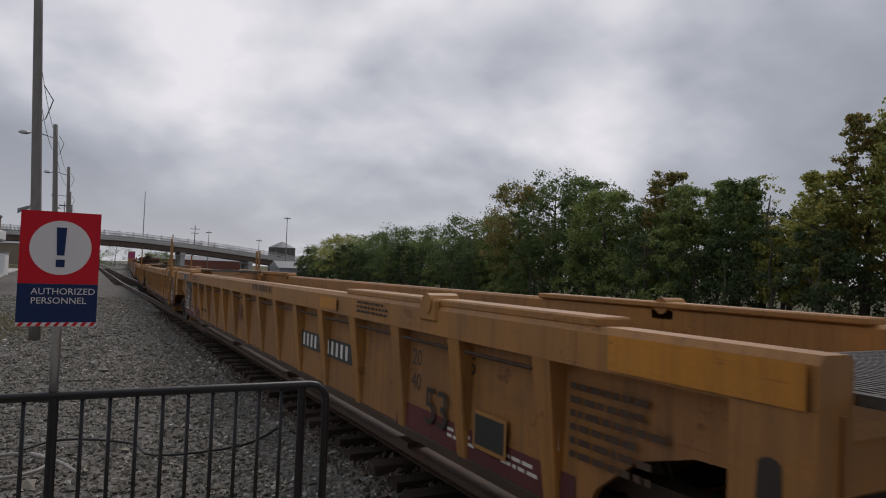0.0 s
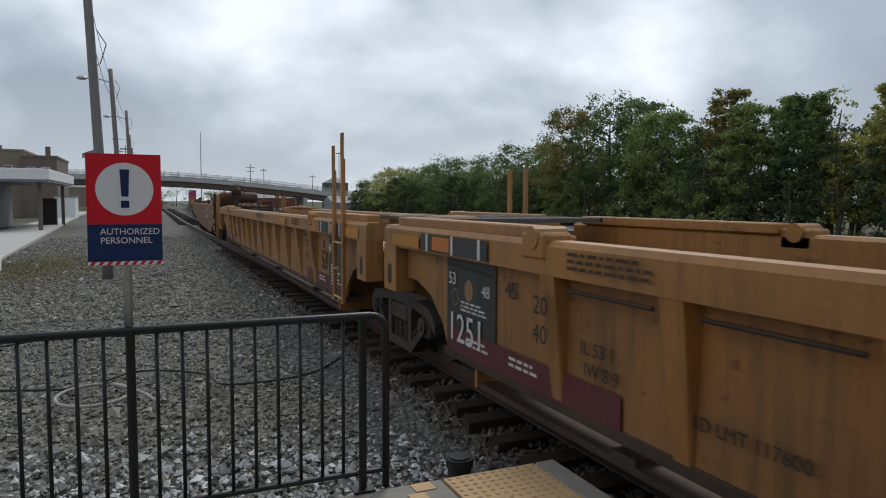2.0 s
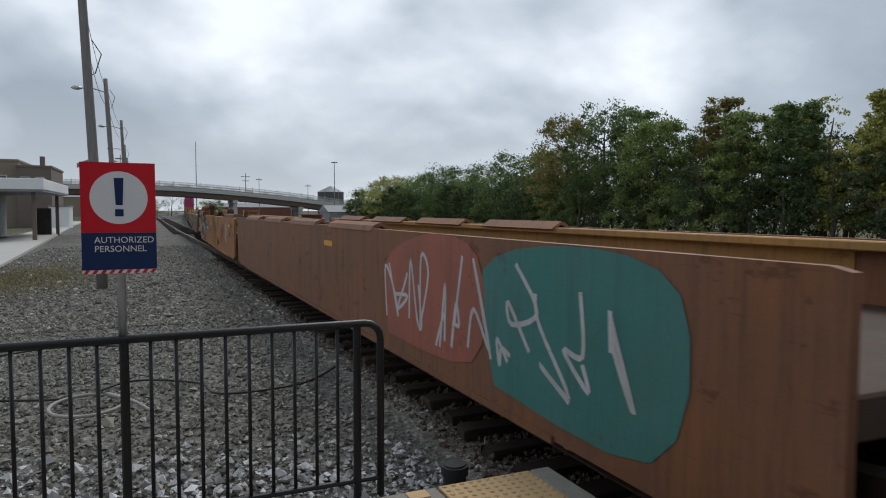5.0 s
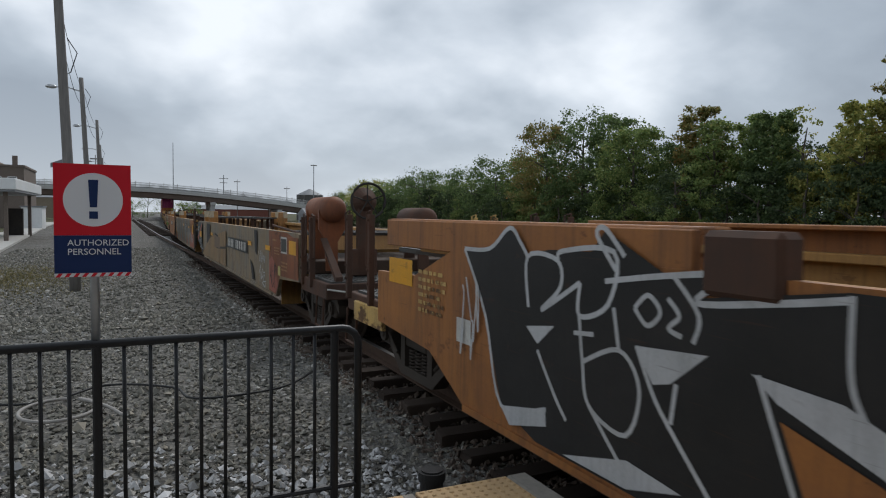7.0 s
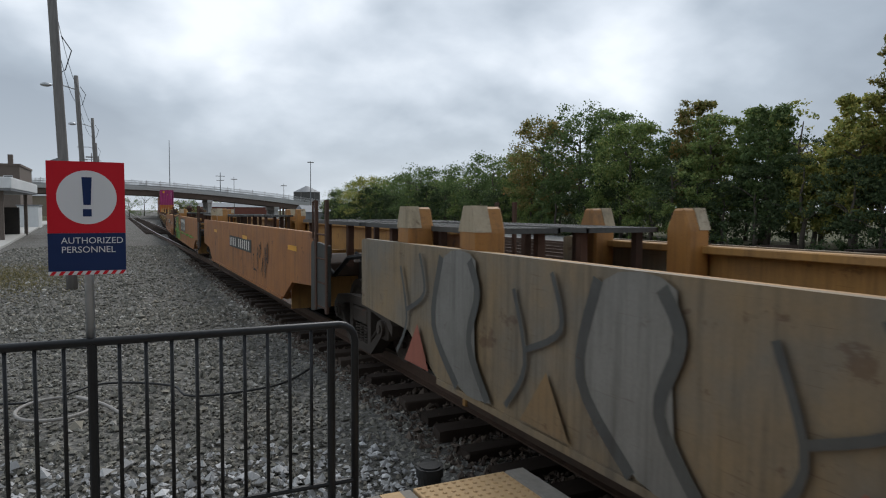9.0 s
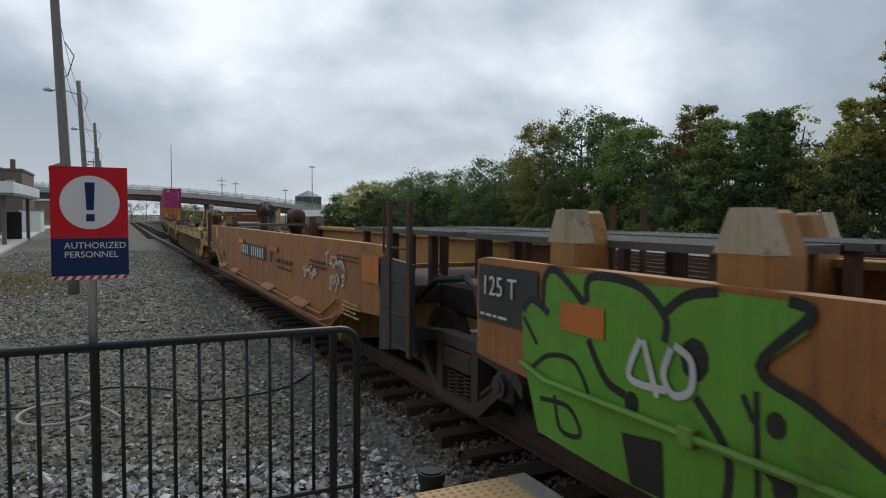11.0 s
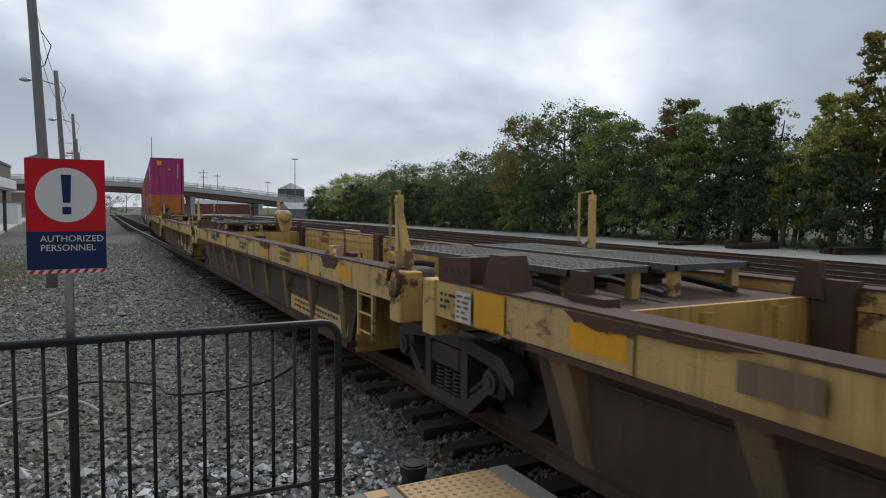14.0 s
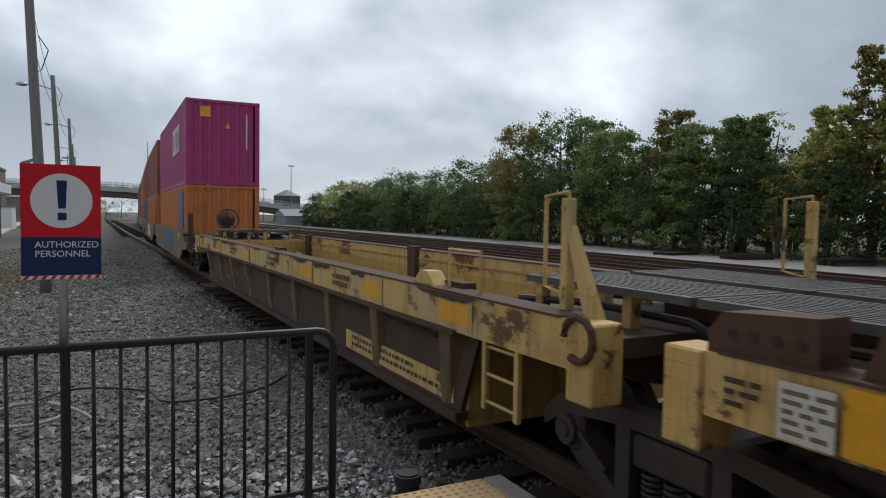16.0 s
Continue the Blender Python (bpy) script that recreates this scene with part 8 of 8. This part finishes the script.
def container_set():
    # double-stacked end of the train
    rows = [(299.9, 315.6, 302.1, 12.19, ORANGE_BOX, MAGENTA, "faded orange", "bright magenta"), (316.3, 332.6, 316.9, 15.0, ORANGE_BOX, RED_BOX, "orange", "red-brown"), (333.3, 349.6, 334.0, 15.0, BLUE_BOX, RED_BOX, "blue", "red-brown"),
            (350.3, 366.6, 351.0, 15.0, ORANGE_BOX, ORANGE_BOX, "orange", "orange"), (367.3, 383.6, 368.0, 15.0, RED_BOX, BLUE_BOX, "red-brown", "blue"), (384.3, 400.6, 385.0, 15.0, ORANGE_BOX, RED_BOX, "orange", "red-brown"), (401.3, 417.6, 402.0, 15.0, RED_BOX, RED_BOX, "red", "red-brown")]
    for k, (a, b, s, ln, lo, hi, ln1, ln2) in enumerate(rows):
        car, S, mid, H = smooth_car(a, b, GREY_WELL, 1.40, 0.45, "artic" if k else "low", "artic", "grey-brown well car carrying two stacked containers", True, None, False)
        S.rect(a + 2.2, a + 2.7, 1.1, 1.3, ORANGE_REFLECT, "yellow_reflector")
        S.blob([(a + 5, 0.6), (a + 8, 0.6), (a + 8.5, 1.2), (a + 5.2, 1.25)], WHITE_PAINT if k % 2 else BLUE_BOX, "graffiti", True)
        if k == 0:
            platform_end(car, H, -1, 1.2, RUST)
            brake_wheel(car, -0.3, -H - 0.6, 1.8, 0.27, RUST)
            loop_post(car, -1.36, -H - 0.3, 0.9, 1.95, RUST, 0.14, 0.07)
            loop_post(car, -1.36, -H - 0.9, 0.9, 1.95, RUST, 0.14, 0.07)
        c, cm = container(s, ln, 0.36, 2.591, lo, ln1 + " corrugated container in the well of its car")
        CS = Side(c, cm, -1.222)
        CS.rect(s + 0.9, s + 2.6, 0.9, 2.7, BLUE_BOX if k == 0 else hi, "painted_patch")
        c, cm = container(s, ln, 2.953, 2.896, hi, ln2 + " corrugated container stacked on another")
        if k == 0:
            CS = Side(c, cm, -1.222)
            # plain white shapes in place of the owner's mark
            for q, w in ((307.0, 0.9), (305.9, 0.9), (304.8, 0.7)):
                CS.rect(q - w, q, 4.2, 5.2, WHITE_PAINT, "owner_mark")
                CS.rect(q - w + 0.2, q - 0.2, 4.4, 5.0, MAGENTA, "owner_mark")
            bm = bmesh.new()
            box(bm, -0.75, -0.42, -cm + s - 0.004, -cm + s - 0.001, 5.25, 5.6)
            part("warning_label", bm, ORANGE_REFLECT, c)
            bm = bmesh.new()
            extrude(bm, [(0.05, 4.9), (0.25, 4.9), (0.15, 5.08)], 1, -cm + s - 0.004, -cm + s - 0.001)
            part("warning_triangle", bm, ORANGE_REFLECT, c)
            bm = bmesh.new()
            box(bm, 0.75, 0.80, -cm + s - 0.004, -cm + s - 0.001, 4.2, 5.4)
            part("white_stripe", bm, WHITE_PAINT, c)


# ---- small things on the ground ----
def hoses():
    for label, pts, r, mat in (("grey hose lying in a loose loop on the gravel", [(-0.60 + 0.34 * math.cos(a / 3), 7.60 + 0.42 * math.sin(a / 3), 0.0) for a in range(4, 23)] + [(-0.17, 7.58, -0.005), (-0.01, 7.2, -0.02)], 0.018, HOSE_GREY),
                               ("black cable lying across the gravel", [(-3.0, 7.9, -0.03), (-1.8, 8.3, -0.03), (-0.8, 8.05, -0.03), (-0.2, 8.6, -0.03), (0.5, 8.2, -0.03), (0.7, 7.6, -0.03), (1.6, 7.7, -0.03), (2.2, 8.4, -0.03)], 0.014, RUBBER),
                               ("black cable lying on the ballast", [(-2.2, 10.6, -0.03), (-1.2, 11.2, -0.03), (-0.4, 10.9, -0.03)], 0.014, RUBBER)):
        h = thing("hose", label, "hose")
        bm = bmesh.new()
        fine = []
        for i in range(len(pts) - 1):
            p = [Vector(pts[max(0, min(len(pts) - 1, i + k))]) for k in (-1, 0, 1, 2)]
            for j in range(4):
                t = j / 4
                fine.append(0.5 * (2 * p[1] + (p[2] - p[0]) * t + (2 * p[0] - 5 * p[1] + 4 * p[2] - p[3]) * t * t + (3 * p[1] - p[0] - 3 * p[2] + p[3]) * t ** 3))
        tube(bm, fine + [Vector(pts[-1])], r, 7)
        part("tubing", bm, mat, h, smooth=True)


def yard_clutter():
    rnd = random.Random(8)
    for x, y, n in ((33.0, 20.5, 9), (32.2, 25.5, 7), (31.5, 30.0, 5)):
        pile = thing("tie_pile", "stack of old wooden ties at the yard's edge", "tie pile", pose(x, y, -0.1, 0, 0, rnd.uniform(-20, 20)), "tie piles")
        me = tie_mesh(50 + n)
        for k in range(n):
            ob = part("tie", me, None, pile)
            ob.matrix_local = pose(rnd.uniform(-0.1, 0.1), -0.8 + 0.27 * (k % 5) + rnd.uniform(-0.02, 0.02), 0.17 + 0.175 * (k // 5), 0, 0, rnd.uniform(-4, 4))
    m = thing("marker_post", "small white marker post beside the yard tracks", "post", pose(23.6, 29.2, -0.1))
    bm = bmesh.new()
    tube(bm, [(0, 0, 0), (0, 0, 0.5)], 0.09, 10)
    part("post", bm, WHITE_PAINT, m)


def grass():
    rng = np.random.default_rng(5)
    n = 9000
    x = rng.normal(-3.3, 1.1, n)
    y = rng.normal(23.5, 2.6, n)
    h = rng.uniform(0.02, 0.09, n)
    a = rng.uniform(0, 6.28, n)
    w = 0.018
    dx, dy = np.cos(a) * w, np.sin(a) * w
    lx, ly = rng.normal(0, 0.06, n), rng.normal(0, 0.06, n)
    v = np.stack([np.stack([x - dx, y - dy, np.full(n, -0.1)], 1), np.stack([x + dx, y + dy, np.full(n, -0.1)], 1), np.stack([x + lx, y + ly, h - 0.1], 1)], 1).reshape(-1, 3)
    tagged(new("grass", quads("grass", v.tolist(), np.arange(3 * n).reshape(-1, 3).tolist(), DRY_GRASS)), "thin dry yellow-green grass in the gravel", "grass", kind="stuff")


def gravel():
    off_bed = lambda x, y, q: ~((x > 2.75) & (x < 5.1))
    stones("gravel", "grey angular ballast stones", 26000, (-5.5, 2.9), (3.5, 15.0), 0.026, STONES, lambda x, y: bed_z(x, y), None, 1, 0.35)
    stones("gravel", "grey angular ballast stones farther off", 16000, (-5.0, 3.2), (13.0, 42.0), 0.036, STONES, lambda x, y: bed_z(x, y), None, 2, 0.4)
    stones("gravel", "pale washed ballast stones beside the platform", 11000, (-5.0, 2.1), (3.55, 6.9), 0.028, PALE_STONES, lambda x, y: bed_z(x, y) + 0.026, lambda x, y, q: q < np.clip(1.15 - (y - 3.55) / 2.4 - 0.06 * x, 0, 0.9), 3)
    stones("gravel", "rusty brown ballast between the ties", 30000, (2.35, 5.5), (1.5, 30.0), 0.027, BROWN_STONES, lambda x, y: bed_z(x, y) + 0.055 - 0.05 * np.clip((3.0 - x) / 0.5, 0, 1), None, 4, 0.5)


def motions():
    """Keys every car and its wheels along the track."""
    times = [0.5 * k for k in range(33)]
    for ob, s in CARS:
        rows = []
        for t in times:
            y = s - run(t)
            x, h = bend(y)
            rows.append((t, pose(x, y, 0, 0, 0, -math.degrees(h))))
        walk(ob, rows)
    turns = [(k / FPS, 0.0, run(k / FPS) / 0.42) for k in range(16 * FPS + 1)]
    for ob, q in WHEELS:
        walk(ob, [(t, pose(0, q, 0.59, math.degrees(a), 0, 0)) for t, _, a in turns])


ground()
tracks()
platform()
# out of view, added only to keep sky light off the near cars
shelter()
fence()
sign()
poles()
walkway()
station()
bridge()
distance()
trees()
maize_set()
brown_set()
tan_set()
yellow_set()
container_set()
hoses()
yard_clutter()
grass()
gravel()
motions()
